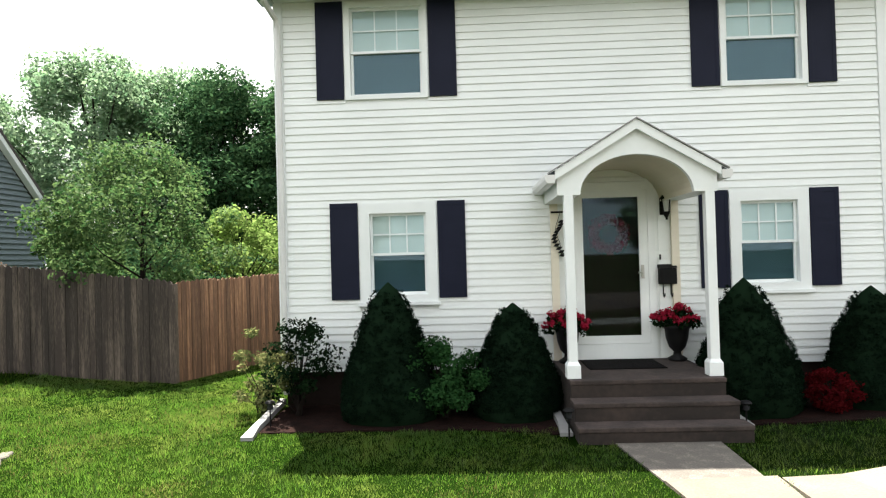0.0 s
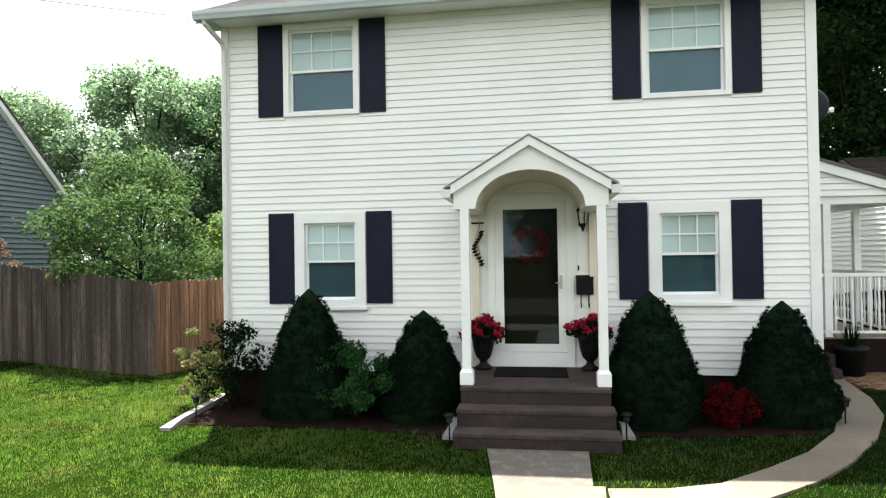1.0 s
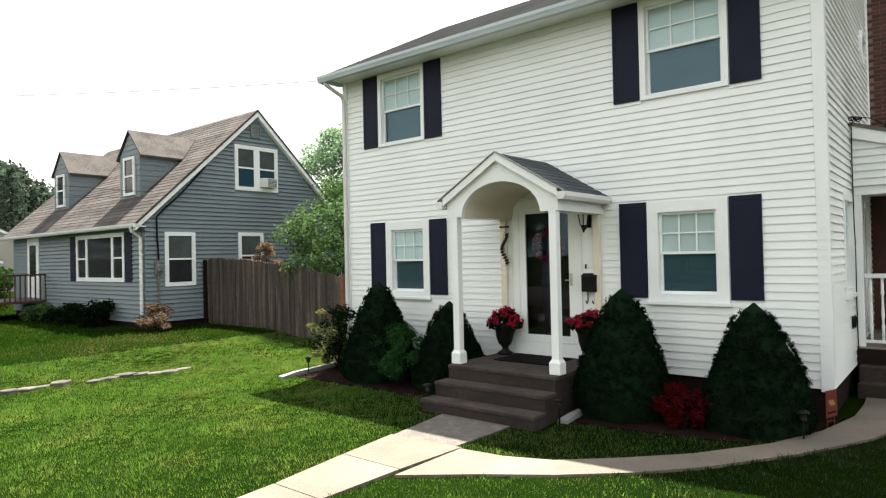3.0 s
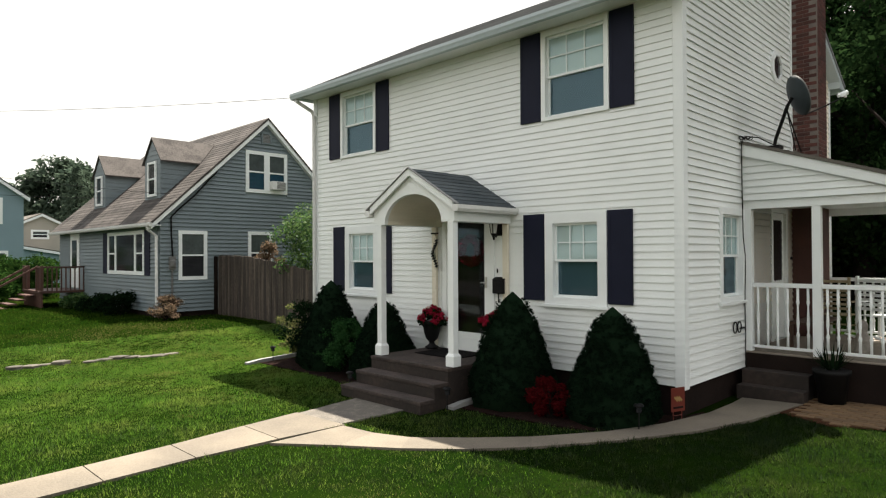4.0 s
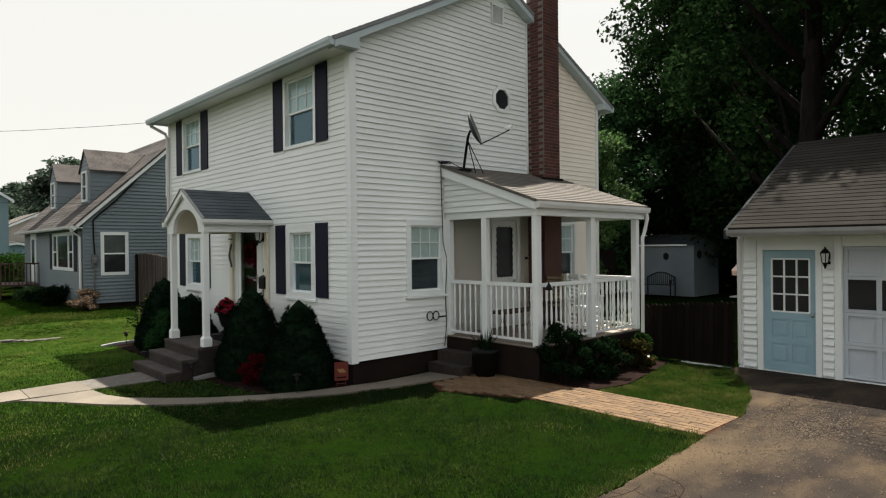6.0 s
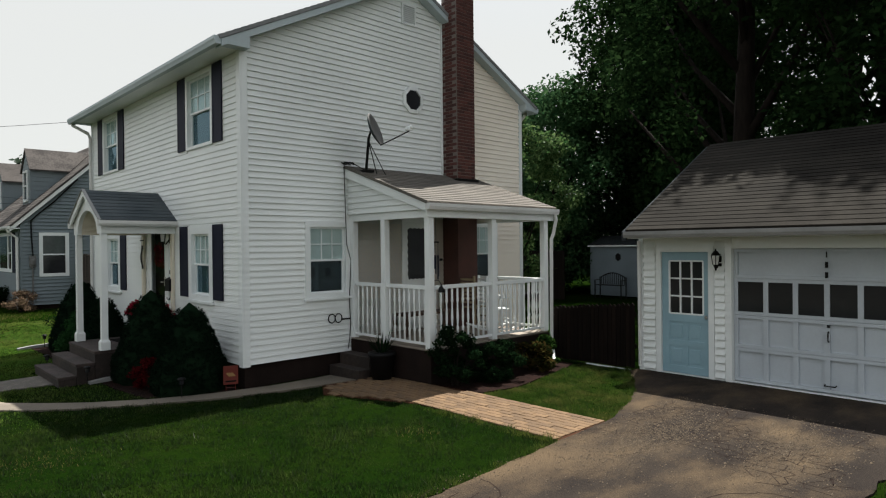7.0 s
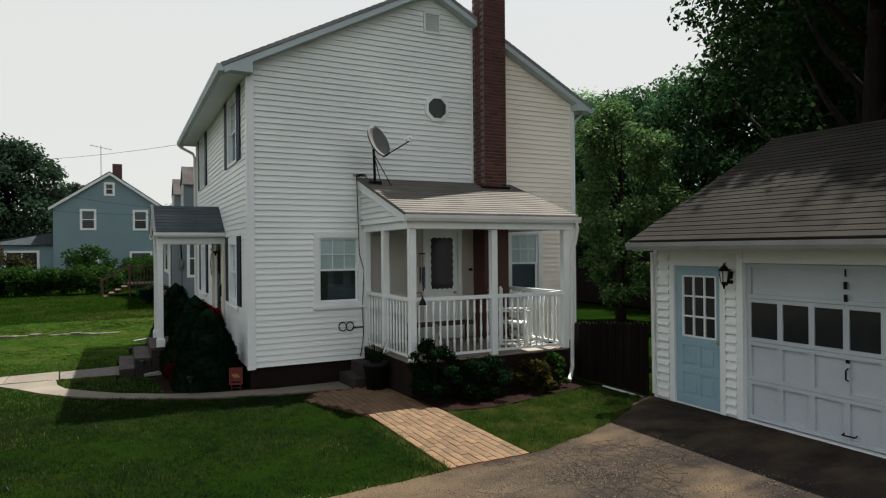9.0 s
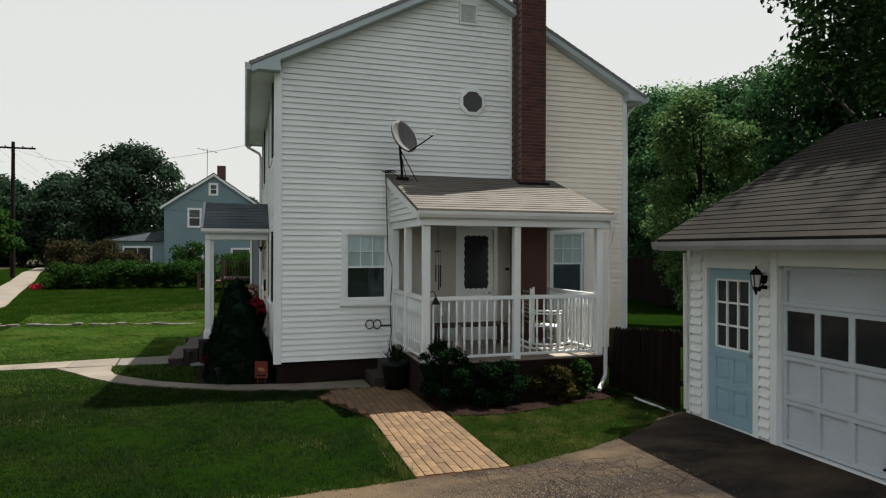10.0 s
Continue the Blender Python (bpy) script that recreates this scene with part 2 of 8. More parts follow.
GUTTER = surface("white_aluminium_gutter", (0.70, 0.70, 0.69), (0.60, 0.60, 0.59), 0.4, 1.5, 20, 0.03)
# Rakes, eave ends and main gutters: bluer and deeper than TRIM.
TRIM_BLUE_GREY = surface("pale_blue_grey_trim", (0.47, 0.535, 0.56), (0.40, 0.465, 0.49), 0.45, 1.2, 20, 0.03)
GUTTER_GREY = surface("weathered_grey_gutter", (0.27, 0.27, 0.265), (0.20, 0.20, 0.195), 0.5, 1.5, 20, 0.05)
DISH_GREY = surface("grey_dish_enamel", (0.16, 0.16, 0.155), (0.12, 0.12, 0.118), 0.7, 4, 30, 0.03, spec=0.2)
BARK = surface("tree_bark", (0.018, 0.014, 0.0115), (0.009, 0.007, 0.006), 0.95, 5, 25, 0.8, stretch=(2, 2, 0.5), spec=0.1)
DOOR_INNER = surface("dark_red_front_door", (0.016, 0.005, 0.005), (0.010, 0.004, 0.004), 0.5, 2, 30, 0.05, spec=0.3)
SPRUCE = leafy("spruce_needles", (0.0034, 0.0092, 0.0054), (0.0076, 0.0172, 0.0088), 0.1, 3.0)
SHRUB = leafy("dark_shrub_leaf", (0.0034, 0.0105, 0.0046), (0.0095, 0.0215, 0.0080), 0.2, 3.0)
ROSE_LEAF = leafy("rose_leaf", (0.06, 0.085, 0.03), (0.20, 0.20, 0.08), 0.3, 2.0)
LILAC = leafy("lilac_leaf", (0.026, 0.074, 0.022), (0.112, 0.172, 0.060), 0.5, 1.4, 0.006)
# The maples' paleness is haze painted into the leaf green.
MAPLE = leafy("hazy_maple_leaf", (0.100, 0.190, 0.098), (0.230, 0.325, 0.185), 0.55, 0.5, 0.02)
WOODS = leafy("woods_leaf", (0.0070, 0.0200, 0.0070), (0.024, 0.048, 0.016), 0.35, 0.3)
LIMB_LEAF = leafy("dense_yard_leaf", (0.023, 0.064, 0.028), (0.064, 0.124, 0.050), 0.4, 0.3)
HEDGE = leafy("hedge_leaf", (0.011, 0.034, 0.008), (0.030, 0.062, 0.013), 0.3, 0.8)
DRIED = leafy("dried_blossom", (0.20, 0.135, 0.098), (0.11, 0.085, 0.050), 0.3, 2.0)
RUSSET = leafy("russet_leaf", (0.040, 0.025, 0.015), (0.026, 0.034, 0.014), 0.3, 0.8)
# Lawn brightness is put into blade colour: pale left, dark right and far.
GRASS = leafy("dark_grass_blade", (0.0088, 0.0250, 0.0046), (0.0195, 0.0390, 0.0074), 0.76, 5.0, 0.012, (0.0350, 0.0540, 0.0120), 1.6)
GRASS_PALE = leafy("pale_grass_blade", (0.050, 0.128, 0.013), (0.104, 0.182, 0.024), 0.76, 3.0, 0.02, (0.165, 0.214, 0.042), 0.8)
SUNNY_LEAF = leafy("light_green_leaf", (0.105, 0.190, 0.038), (0.235, 0.315, 0.098), 0.5, 0.9)
# HAZY_LEAF is a paler copy of FAR_LEAF: distance haze put into the colour.
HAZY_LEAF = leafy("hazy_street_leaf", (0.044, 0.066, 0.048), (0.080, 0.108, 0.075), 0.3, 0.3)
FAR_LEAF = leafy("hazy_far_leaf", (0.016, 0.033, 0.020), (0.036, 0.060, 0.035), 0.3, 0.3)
# Sunlight on the patch and lawn edges is put into this brighter green.
PATCH_GRASS = leafy("sunlit_grass_blade", (0.020, 0.052, 0.0065), (0.048, 0.080, 0.012), 0.55, 5.0, 0.012, (0.095, 0.105, 0.026), 2.2)
FAR_GRASS = leafy("far_lawn_blade", (0.011, 0.041, 0.0032), (0.034, 0.064, 0.007), 0.66, 0.9, 0.0, (0.050, 0.068, 0.013), 0.5)
STRAW = leafy("dry_straw_grass", (0.150, 0.135, 0.045), (0.21, 0.18, 0.070), 0.3, 2.0)
RED_FLOWER = leafy("red_petals", (0.25, 0.008, 0.024), (0.36, 0.024, 0.055), 0.25, 6.0)
RED_LEAF = leafy("crimson_shrub_leaf", (0.045, 0.003, 0.005), (0.085, 0.008, 0.009), 0.25, 5.0)
YELLOW_LEAF = leafy("yellowing_leaf", (0.050, 0.032, 0.010), (0.018, 0.028, 0.008), 0.3, 4.0)


# ---- helpers for meshes ----
def box(bm, a, b, bevel=0.0):
    x0, y0, z0, x1, y1, z1 = min(a[0], b[0]), min(a[1], b[1]), min(a[2], b[2]), max(a[0], b[0]), max(a[1], b[1]), max(a[2], b[2])
    vs = [bm.verts.new(p) for p in ((x0, y0, z0), (x1, y0, z0), (x1, y1, z0), (x0, y1, z0), (x0, y0, z1), (x1, y0, z1), (x1, y1, z1), (x0, y1, z1))]
    fs = [bm.faces.new([vs[i] for i in q]) for q in ((0, 3, 2, 1), (4, 5, 6, 7), (0, 1, 5, 4), (1, 2, 6, 5), (2, 3, 7, 6), (3, 0, 4, 7))]
    if bevel:
        edges = list({e for f in fs for e in f.edges})
        bmesh.ops.bevel(bm, geom=edges, offset=bevel, segments=2, affect="EDGES", profile=0.6)


def hull8(bm, pts):
    """A block from eight corners: four below, four above, each in the same turn."""
    vs = [bm.verts.new(p) for p in pts]
    for q in ((0, 3, 2, 1), (4, 5, 6, 7), (0, 1, 5, 4), (1, 2, 6, 5), (2, 3, 7, 6), (3, 0, 4, 7)):
        bm.faces.new([vs[i] for i in q])


def prism(bm, outline, shift):
    """A plate from a flat outline (points in space), pushed along shift."""
    lo = [bm.verts.new(p) for p in outline]
    hi = [bm.verts.new(Vector(p) + Vector(shift)) for p in outline]
    bm.faces.new(lo[::-1])
    bm.faces.new(hi)
    k = len(lo)
    for i in range(k):
        bm.faces.new((lo[i], lo[(i + 1) % k], hi[(i + 1) % k], hi[i]))


def lathe(bm, at, profile, sides=16, squash=1.0):
    """A turned body: (radius, height) pairs from the bottom up."""
    rings = []
    for r, z in profile:
        rings.append([bm.verts.new((at[0] + r * math.cos(2 * math.pi * i / sides), at[1] + squash * r * math.sin(2 * math.pi * i / sides), at[2] + z)) for i in range(sides)])
    for a, b in zip(rings, rings[1:]):
        for i in range(sides):
            bm.faces.new((a[i], a[(i + 1) % sides], b[(i + 1) % sides], b[i]))
    bm.faces.new(rings[0][::-1])
    bm.faces.new(rings[-1])


def tube(bm, pts, radii, sides=6):
    """A tapered tube through points."""
    pts = [Vector(p) for p in pts]
    if not isinstance(radii, (list, tuple)):
        radii = [radii] * len(pts)
    rings = []
    for i, p in enumerate(pts):
        d = (pts[min(i + 1, len(pts) - 1)] - pts[max(i - 1, 0)]).normalized()
        side = d.cross(Vector((0.31, 0.23, 0.92)) if abs(d.z) < 0.9 else Vector((1, 0.2, 0))).normalized()
        up = d.cross(side)
        rings.append([bm.verts.new(p + radii[i] * (side * math.cos(2 * math.pi * k / sides) + up * math.sin(2 * math.pi * k / sides))) for k in range(sides)])
    for a, b in zip(rings, rings[1:]):
        for k in range(sides):
            bm.faces.new((a[k], a[(k + 1) % sides], b[(k + 1) % sides], b[k]))
    bm.faces.new(rings[0][::-1])
    bm.faces.new(rings[-1])


def to_mesh(name, bm, material, smooth=False):
    me = bpy.data.meshes.new(name)
    bmesh.ops.recalc_face_normals(bm, faces=bm.faces)
    bm.to_mesh(me)
    bm.free()
    me.materials.append(material)
    if smooth:
        me.shade_smooth()
    return me


def thing(name, at, label, category, group="", kind=""):
    """An empty at the base of a thing, which carries its parts."""
    ob = new(name)
    ob.location = at
    ob.empty_display_size = 0.1
    return tagged(ob, label, category, group, kind)


def under(ob, parent):
    ob.parent = parent
    if parent.data is None:
        ob.matrix_parent_inverse = Matrix.Translation(parent.location).inverted()
    return ob


def part(name, bm, material, parent, label="", smooth=False, kind=""):
    ob = under(new(name, to_mesh(name, bm, material, smooth)), parent)
    return tagged(ob, label, kind=kind)


def solid(name, bm, material, label, category, group="", kind="", smooth=False):
    return tagged(new(name, to_mesh(name, bm, material, smooth)), label, category, group, kind)


def block(name, a, b, material, parent, label="", bevel=0.004):
    bm = bmesh.new()
    box(bm, a, b, bevel)
    return part(name, bm, material, parent, label)


def raw(name, verts, faces, material):
    me = bpy.data.meshes.new(name)
    me.from_pydata(verts, [], faces)
    me.materials.append(material)
    return me


class Face:
    """A wall's own plane: u along it, w out of it, z up."""

    def __init__(self, axis, at, out):
        self.axis, self.at, self.out = axis, at, out

    def p(self, u, w, z):
        return (u, self.at + self.out * w, z) if self.axis == "y" else (self.at + self.out * w, u, z)

    def box(self, bm, u0, u1, w0, w1, z0, z1, bevel=0.0):
        box(bm, self.p(u0, w0, z0), self.p(u1, w1, z1), bevel)

    def block(self, name, u0, u1, w0, w1, z0, z1, material, parent, label="", bevel=0.004):
        return block(name, self.p(u0, w0, z0), self.p(u1, w1, z1), material, parent, label, bevel)


def pierced(bm, f, u0, u1, z0, z1, thick, holes):
    """A wall slab behind its face, with openings through it."""
    zs = sorted({z0, z1, *(h[2] for h in holes), *(h[3] for h in holes)})
    for za, zb in zip(zs, zs[1:]):
        cuts = sorted((h[0], h[1]) for h in holes if h[2] < (za + zb) / 2 < h[3])
        u = u0
        for a, b in cuts:
            if a > u:
                f.box(bm, u, a, -thick, 0, za, zb)
            u = b
        if u1 > u:
            f.box(bm, u, u1, -thick, 0, za, zb)


def siding(f, span, z0, z1, step, holes, material, parent=None, proud=0.028, name="siding_board"):
    """Lapped boards, course by course, cut at the openings. span(z) gives the ends at a height. With a parent each board is an
    object; without, the mesh that holds them all is returned."""
    joint = None if parent else bmesh.new()
    k = int(round((z1 - z0) / step))
    for i in range(k):
        za, zb = z0 + i * step, min(z1, z0 + (i + 1) * step)
        (a0, b0), (a1, b1) = span(za), span(zb)
        cuts = sorted((h[0], h[1]) for h in holes if min(zb, h[3]) - max(za, h[2]) > 0.3 * step)
        runs, u, ut = [], a0, a1
        for c, d in cuts:
            if c > u + 0.02:
                runs.append((u, c, ut, c))
            u = ut = max(u, d)
        if b0 > u + 0.02:
            runs.append((u, b0, ut, b1))
        for ua, ub, va, vb in runs:
            bm = bmesh.new() if parent else joint
            vb = max(vb, va + 0.005)
            hull8(bm, [f.p(ua, 0.0, za), f.p(ub, 0.0, za), f.p(ub, proud, za), f.p(ua, proud, za), f.p(va, 0.0, zb), f.p(vb, 0.0, zb), f.p(vb, 0.003, zb), f.p(va, 0.003, zb)])
            if parent:
                part(name, bm, material, parent)
    return joint


def shingled(name, parent, e0, e1, r0, r1, step, material, thick=0.03, single=True, lift=0.012):
    """A roof slope in lapped rows, from the eave e0-e1 to the ridge r0-r1."""
    e0, e1, r0, r1 = (Vector(v) for v in (e0, e1, r0, r1))
    n = (e1 - e0).cross(r0 - e0).normalized()
    n = n if n.z > 0 else -n
    deck = bmesh.new()
    hull8(deck, [e0 - n * thick, e1 - n * thick, r1 - n * thick, r0 - n * thick, e0, e1, r1, r0])
    base = part(name, deck, material, parent)
    k = max(1, int(round((r0 - e0).length / step)))
    joint = None if single else bmesh.new()
    for i in range(k):
        s, t = i / k, min(1.0, (i + 1.12) / k)
        a, b, c, d = e0.lerp(r0, s), e1.lerp(r1, s), e1.lerp(r1, t), e0.lerp(r0, t)
        bm = bmesh.new() if single else joint
        hull8(bm, [a + n * 0.001, b + n * 0.001, c + n * 0.0005, d + n * 0.0005, a + n * lift, b + n * lift, c + n * 0.003, d + n * 0.003])
        if single:
            part("shingle_strip", bm, material, base)
    if not single:
        part("shingle_covering", joint, material, base, kind="stuff")
    return base


def ring_frame(bm, f, u0, u1, z0, z1, side, low, high, w0, w1):
    """A four-sided frame in one piece."""
    o, n = [(u0, z0), (u1, z0), (u1, z1), (u0, z1)], [(u0 + side, z0 + low), (u1 - side, z0 + low), (u1 - side, z1 - high), (u0 + side, z1 - high)]
    v = [[bm.verts.new(f.p(u, w, z)) for u, z in loop] for loop, w in ((o, w0), (o, w1), (n, w1), (n, w0))]
    for k in range(4):
        for i in range(4):
            bm.faces.new((v[k][i], v[k][(i + 1) % 4], v[(k + 1) % 4][(i + 1) % 4], v[(k + 1) % 4][i]))
    bmesh.ops.recalc_face_normals(bm, faces=bm.faces[:])


def window(parent, f, u0, u1, z0, z1, trim=0.09, sill=True, grid=(3, 2), split=0.5, screen=True, label="", casing=None, shade=None, behind=None):
    """A double-hung window: casing, sill, two sashes with panes, muntins in the upper one, a shade and a screen."""
    casing, shade = casing or TRIM, shade or SHADE
    bm = bmesh.new()
    ring_frame(bm, f, u0, u1, z0, z1, trim, trim * 0.7, trim, -0.10, 0.035)
    win = part("window", bm, casing, parent, label)
    if sill:
        f.block("window_sill", u0 - 0.03, u1 + 0.03, 0.0, 0.065, z0 - 0.045, z0 - 0.002, casing, win)
    a, b, c, d = u0 + trim, u1 - trim, z0 + trim * 0.7, z1 - trim
    mid = c + (d - c) * split
    for which, lo, hi, w in (("lower", c, mid + 0.018, -0.045), ("upper", mid - 0.018, d, -0.02)):
        bm = bmesh.new()
        s = 0.035
        ring_frame(bm, f, a + 0.002, b - 0.002, lo, hi, s - 0.002, s, s, w - 0.03, w)
        part("sash", bm, casing, win)
        bm = bmesh.new()
        f.box(bm, a + s, b - s, w - 0.020, w - 0.015, lo + s, hi - s)
        pane = part("pane", bm, GLASS, win)
        pane.visible_shadow = False
        if which == "upper":
            for i in range(1, grid[0]):
                u = a + s + (b - a - 2 * s) * i / grid[0]
                f.block("muntin", u - 0.009, u + 0.009, w - 0.014, w - 0.004, lo + s, hi - s, casing, win, bevel=0)
            for i in range(1, grid[1]):
                z = lo + s + (hi - lo - 2 * s) * i / grid[1]
                f.block("muntin", a + s, b - s, w - 0.0145, w - 0.005, z - 0.009, z + 0.009, casing, win, bevel=0)
        if which == "upper":
            bm = bmesh.new()
            f.box(bm, a, b, -0.059, -0.054, mid + 0.02, d)
            part("window_shade", bm, shade, win, "pale drawn window shade")
        elif screen:
            bm = bmesh.new()
            f.box(bm, a + s, b - s, -0.074, -0.071, lo + s, hi - s)
            part("insect_screen", bm, behind or SCREEN, win, "dark fine insect screen")
    return win


def shutter(parent, f, u0, u1, z0, z1):
    """A flat dark panel shutter with a raised frame."""
    bm = bmesh.new()
    f.box(bm, u0, u1, 0.012, 0.034, z0, z1, 0.003)
    sh = part("shutter", bm, NAVY, parent, "dark navy blue panel shutter")
    for a, b, c, d in ((u0, u0 + 0.05, z0, z1), (u1 - 0.05, u1, z0, z1), (u0 + 0.052, u1 - 0.052, z0, z0 + 0.06), (u0 + 0.052, u1 - 0.052, z1 - 0.06, z1)):
        f.block("shutter_rail", a, b, 0.0345, 0.0375, c, d, NAVY, sh, bevel=0.002)
    return sh


def rise(x, y):
    """The height of the ground: a low front lawn, a little higher towards the drive and the next plot."""
    def step(a, b, v):
        v = min(1.0, max(0.0, (v - a) / (b - a)))
        return v * v * (3 - 2 * v)
    return -0.17 + 0.14 * step(3.0, 8.0, x) + 0.25 * step(4.6, 8.0, -x)


# ---- ground, walks, drive ----
def axis_steps(lo, hi, fine, far):
    v = list(np.arange(lo, hi + fine / 2, fine))
    out, d = [], fine
    x = hi
    while x < far:
        d *= 1.5
        x += d
        out.append(x)
    left, d, x = [], fine, lo
    while x > -far:
        d *= 1.5
        x -= d
        left.append(x)
    return left[::-1] + v + out


gx, gy = axis_steps(-26, 22, 0.5, 900), axis_steps(-8, 30, 0.5, 900)
gverts = [(x, y, rise(x, y) + (0.012 * noise.noise((x * 0.7, y * 0.7, 0)) if abs(x) < 40 else 0)) for y in gy for x in gx]
gw = len(gx)
gfaces = [(j * gw + i, j * gw + i + 1, (j + 1) * gw + i + 1, (j + 1) * gw + i) for j in range(len(gy) - 1) for i in range(gw - 1)]
ground = tagged(new("ground", raw("ground", gverts, gfaces, EARTH)), "mown green lawn with pale dry patches", "lawn", kind="structure")


def slab(name, outline, material, parent, top=0.03, thick=0.06, label=""):
    bm = bmesh.new()
    cx, cy = sum(p[0] for p in outline) / len(outline), sum(p[1] for p in outline) / len(outline)
    z = [rise(x, y) + top for x, y in outline]
    prism(bm, [(x, y, h - thick) for (x, y), h in zip(outline, z)], (0, 0, thick))
    if parent is None:
        return bm
    return part(name, bm, material, parent, label)


front_walk = thing("front_walk", (2.1, 3.0, rise(2, 3)), "pale concrete front walk of jointed slabs across the lawn", "walkway", kind="structure")
slab("slab", [(1.44, 6.42), (1.60, 5.29), (2.46, 5.36), (2.50, 6.42)], AGGREGATE, front_walk, 0.016, label="worn slab with exposed pebbles")
# the straight run towards the street, slab by slab
walk_left, walk_right = [(1.60, 5.275), (1.70, 4.45), (1.84, 3.50), (1.91, 2.60), (1.95, 1.70), (1.97, 0.80), (1.98, -0.10)], [(2.56, 5.345), (2.50, 4.45), (2.48, 3.50), (2.52, 2.60), (2.56, 1.70), (2.62, 0.80), (2.66, -0.10)]
for i in range(6):
    (a, b), (c, d), (e, f_), (g, h) = walk_left[i], walk_right[i], walk_right[i + 1], walk_left[i + 1]
    slab("slab", [(a, b - 0.006), (g, h + 0.006), (e, f_ + 0.006), (c, d - 0.006)], CONCRETE, front_walk)
# the curve round the planting bed to the side porch
inner = [(2.575, 5.30), (3.10, 5.36), (3.56, 5.52), (4.10, 5.95), (4.62, 6.42), (5.16, 7.12), (5.50, 7.85), (5.70, 8.70), (5.72, 9.40), (5.70, 9.85)]
outer = [(2.575, 4.30), (3.20, 4.78), (3.80, 5.16), (4.36, 5.58), (4.86, 6.08), (5.46, 6.86), (5.96, 7.75), (6.24, 8.62), (6.36, 9.30), (6.46, 9.85)]
side_walk = thing("side_walk", (4.4, 5.8, rise(4.4, 5.8)), "pale concrete walk curving round the planting bed", "walkway", kind="structure")
for i in range(len(inner) - 1):
    slab("slab", [inner[i], outer[i], outer[i + 1], inner[i + 1]], CONCRETE, side_walk, 0.029)
def along(line, step):
    """Even points and directions along a plan line."""
    out = []
    for (x0, y0), (x1, y1) in zip(line, line[1:]):
        d = Vector((x1 - x0, y1 - y0))
        k = max(1, round(d.length / step))
        out += [(x0 + d.x * i / k, y0 + d.y * i / k) for i in range(k)]
    return out + [line[-1]]


def strip(bm, pts, half, top, thick, gap=0.0):
    """Slabs between neighbouring points, each with its own edges."""
    for i, (p, q) in enumerate(zip(pts, pts[1:])):
        a, b = (pts[max(0, i - 1)], pts[min(len(pts) - 1, i + 2)])
        n0 = Vector((-(q[1] - a[1]), q[0] - a[0])).normalized() * half
        n1 = Vector((-(b[1] - p[1]), b[0] - p[0])).normalized() * half
        d = Vector((q[0] - p[0], q[1] - p[1])).normalized() * gap
        c = [(p[0] + n0.x + d.x, p[1] + n0.y + d.y), (p[0] - n0.x + d.x, p[1] - n0.y + d.y), (q[0] - n1.x - d.x, q[1] - n1.y - d.y), (q[0] + n1.x - d.x, q[1] + n1.y - d.y)]
        z = [rise(*p) + top, rise(*p) + top, rise(*q) + top, rise(*q) + top]
        hull8(bm, [(x, y, h - thick) for (x, y), h in zip(c, z)] + [(x, y, h) for (x, y), h in zip(c, z)])


pave_line = [(10.4, -0.96), (-7.0, -0.96), (-10.0, -1.15), (-13.0, -1.85), (-18.5, -3.15), (-30.0, -5.75), (-46.0, -9.75), (-62.0, -13.0), (-95.0, -16.5)]
bm = bmesh.new()
strip(bm, along(pave_line, 1.5), 0.66, 0.035, 0.08, 0.006)
pavement = solid("pavement", bm, CONCRETE, "pale concrete pavement along the street", "pavement", kind="structure")
road_line = [(120.0, -8.5), (14.0, -8.5), (-7.0, -8.5), (-13.0, -9.6), (-18.5, -11.2), (-38.0, -17.5), (-50.0, -18.7), (-140.0, -24.5)]
bm = bmesh.new()
strip(bm, along(road_line, 1.5), 4.0, 0.035, 0.14)
road = solid("road", bm, ASPHALT, "worn grey asphalt street", "road", kind="structure")

drive_left = [(10.95, -4.48), (10.92, 5.0), (10.90, 7.5), (10.86, 8.6), (10.78, 9.47), (10.74, 10.46), (10.62, 11.0), (10.42, 11.6), (10.15, 12.2), (9.75, 12.9), (9.36, 13.40), (9.36, 13.72)]
drive_right = [(14.3, 13.72), (14.2, 12.7), (13.95, 11.8), (13.55, 10.5), (13.55, 9.0), (13.7, 7.0), (13.8, 3.0), (13.9, -4.48)]
rng = random.Random(4)


def ragged(pts, amp, step=0.12):
    out = []
    for (x0, y0), (x1, y1) in zip(pts, pts[1:]):
        k = max(1, int(math.hypot(x1 - x0, y1 - y0) / step))
        for i in range(k):
            s = i / k
            x, y = x0 + (x1 - x0) * s, y0 + (y1 - y0) * s
            w = amp * noise.noise((x * 2.5, y * 2.5, 3)) + 0.4 * amp * noise.noise((x * 9, y * 9, 5))
            out.append((x + w, y + 0.5 * w))
    out.append(pts[-1])
    return out


outline = ragged(drive_left, 0.06) + ragged(drive_right, 0.08)
bm = bmesh.new()
prism(bm, [(x, y, -0.10) for x, y in outline], (0, 0, 0.088))
driveway = solid("driveway", bm, ASPHALT, "cracked grey asphalt driveway with sandy patches", "driveway", kind="structure")
# cracks in the asphalt
crack_faces, crack_verts = [], []


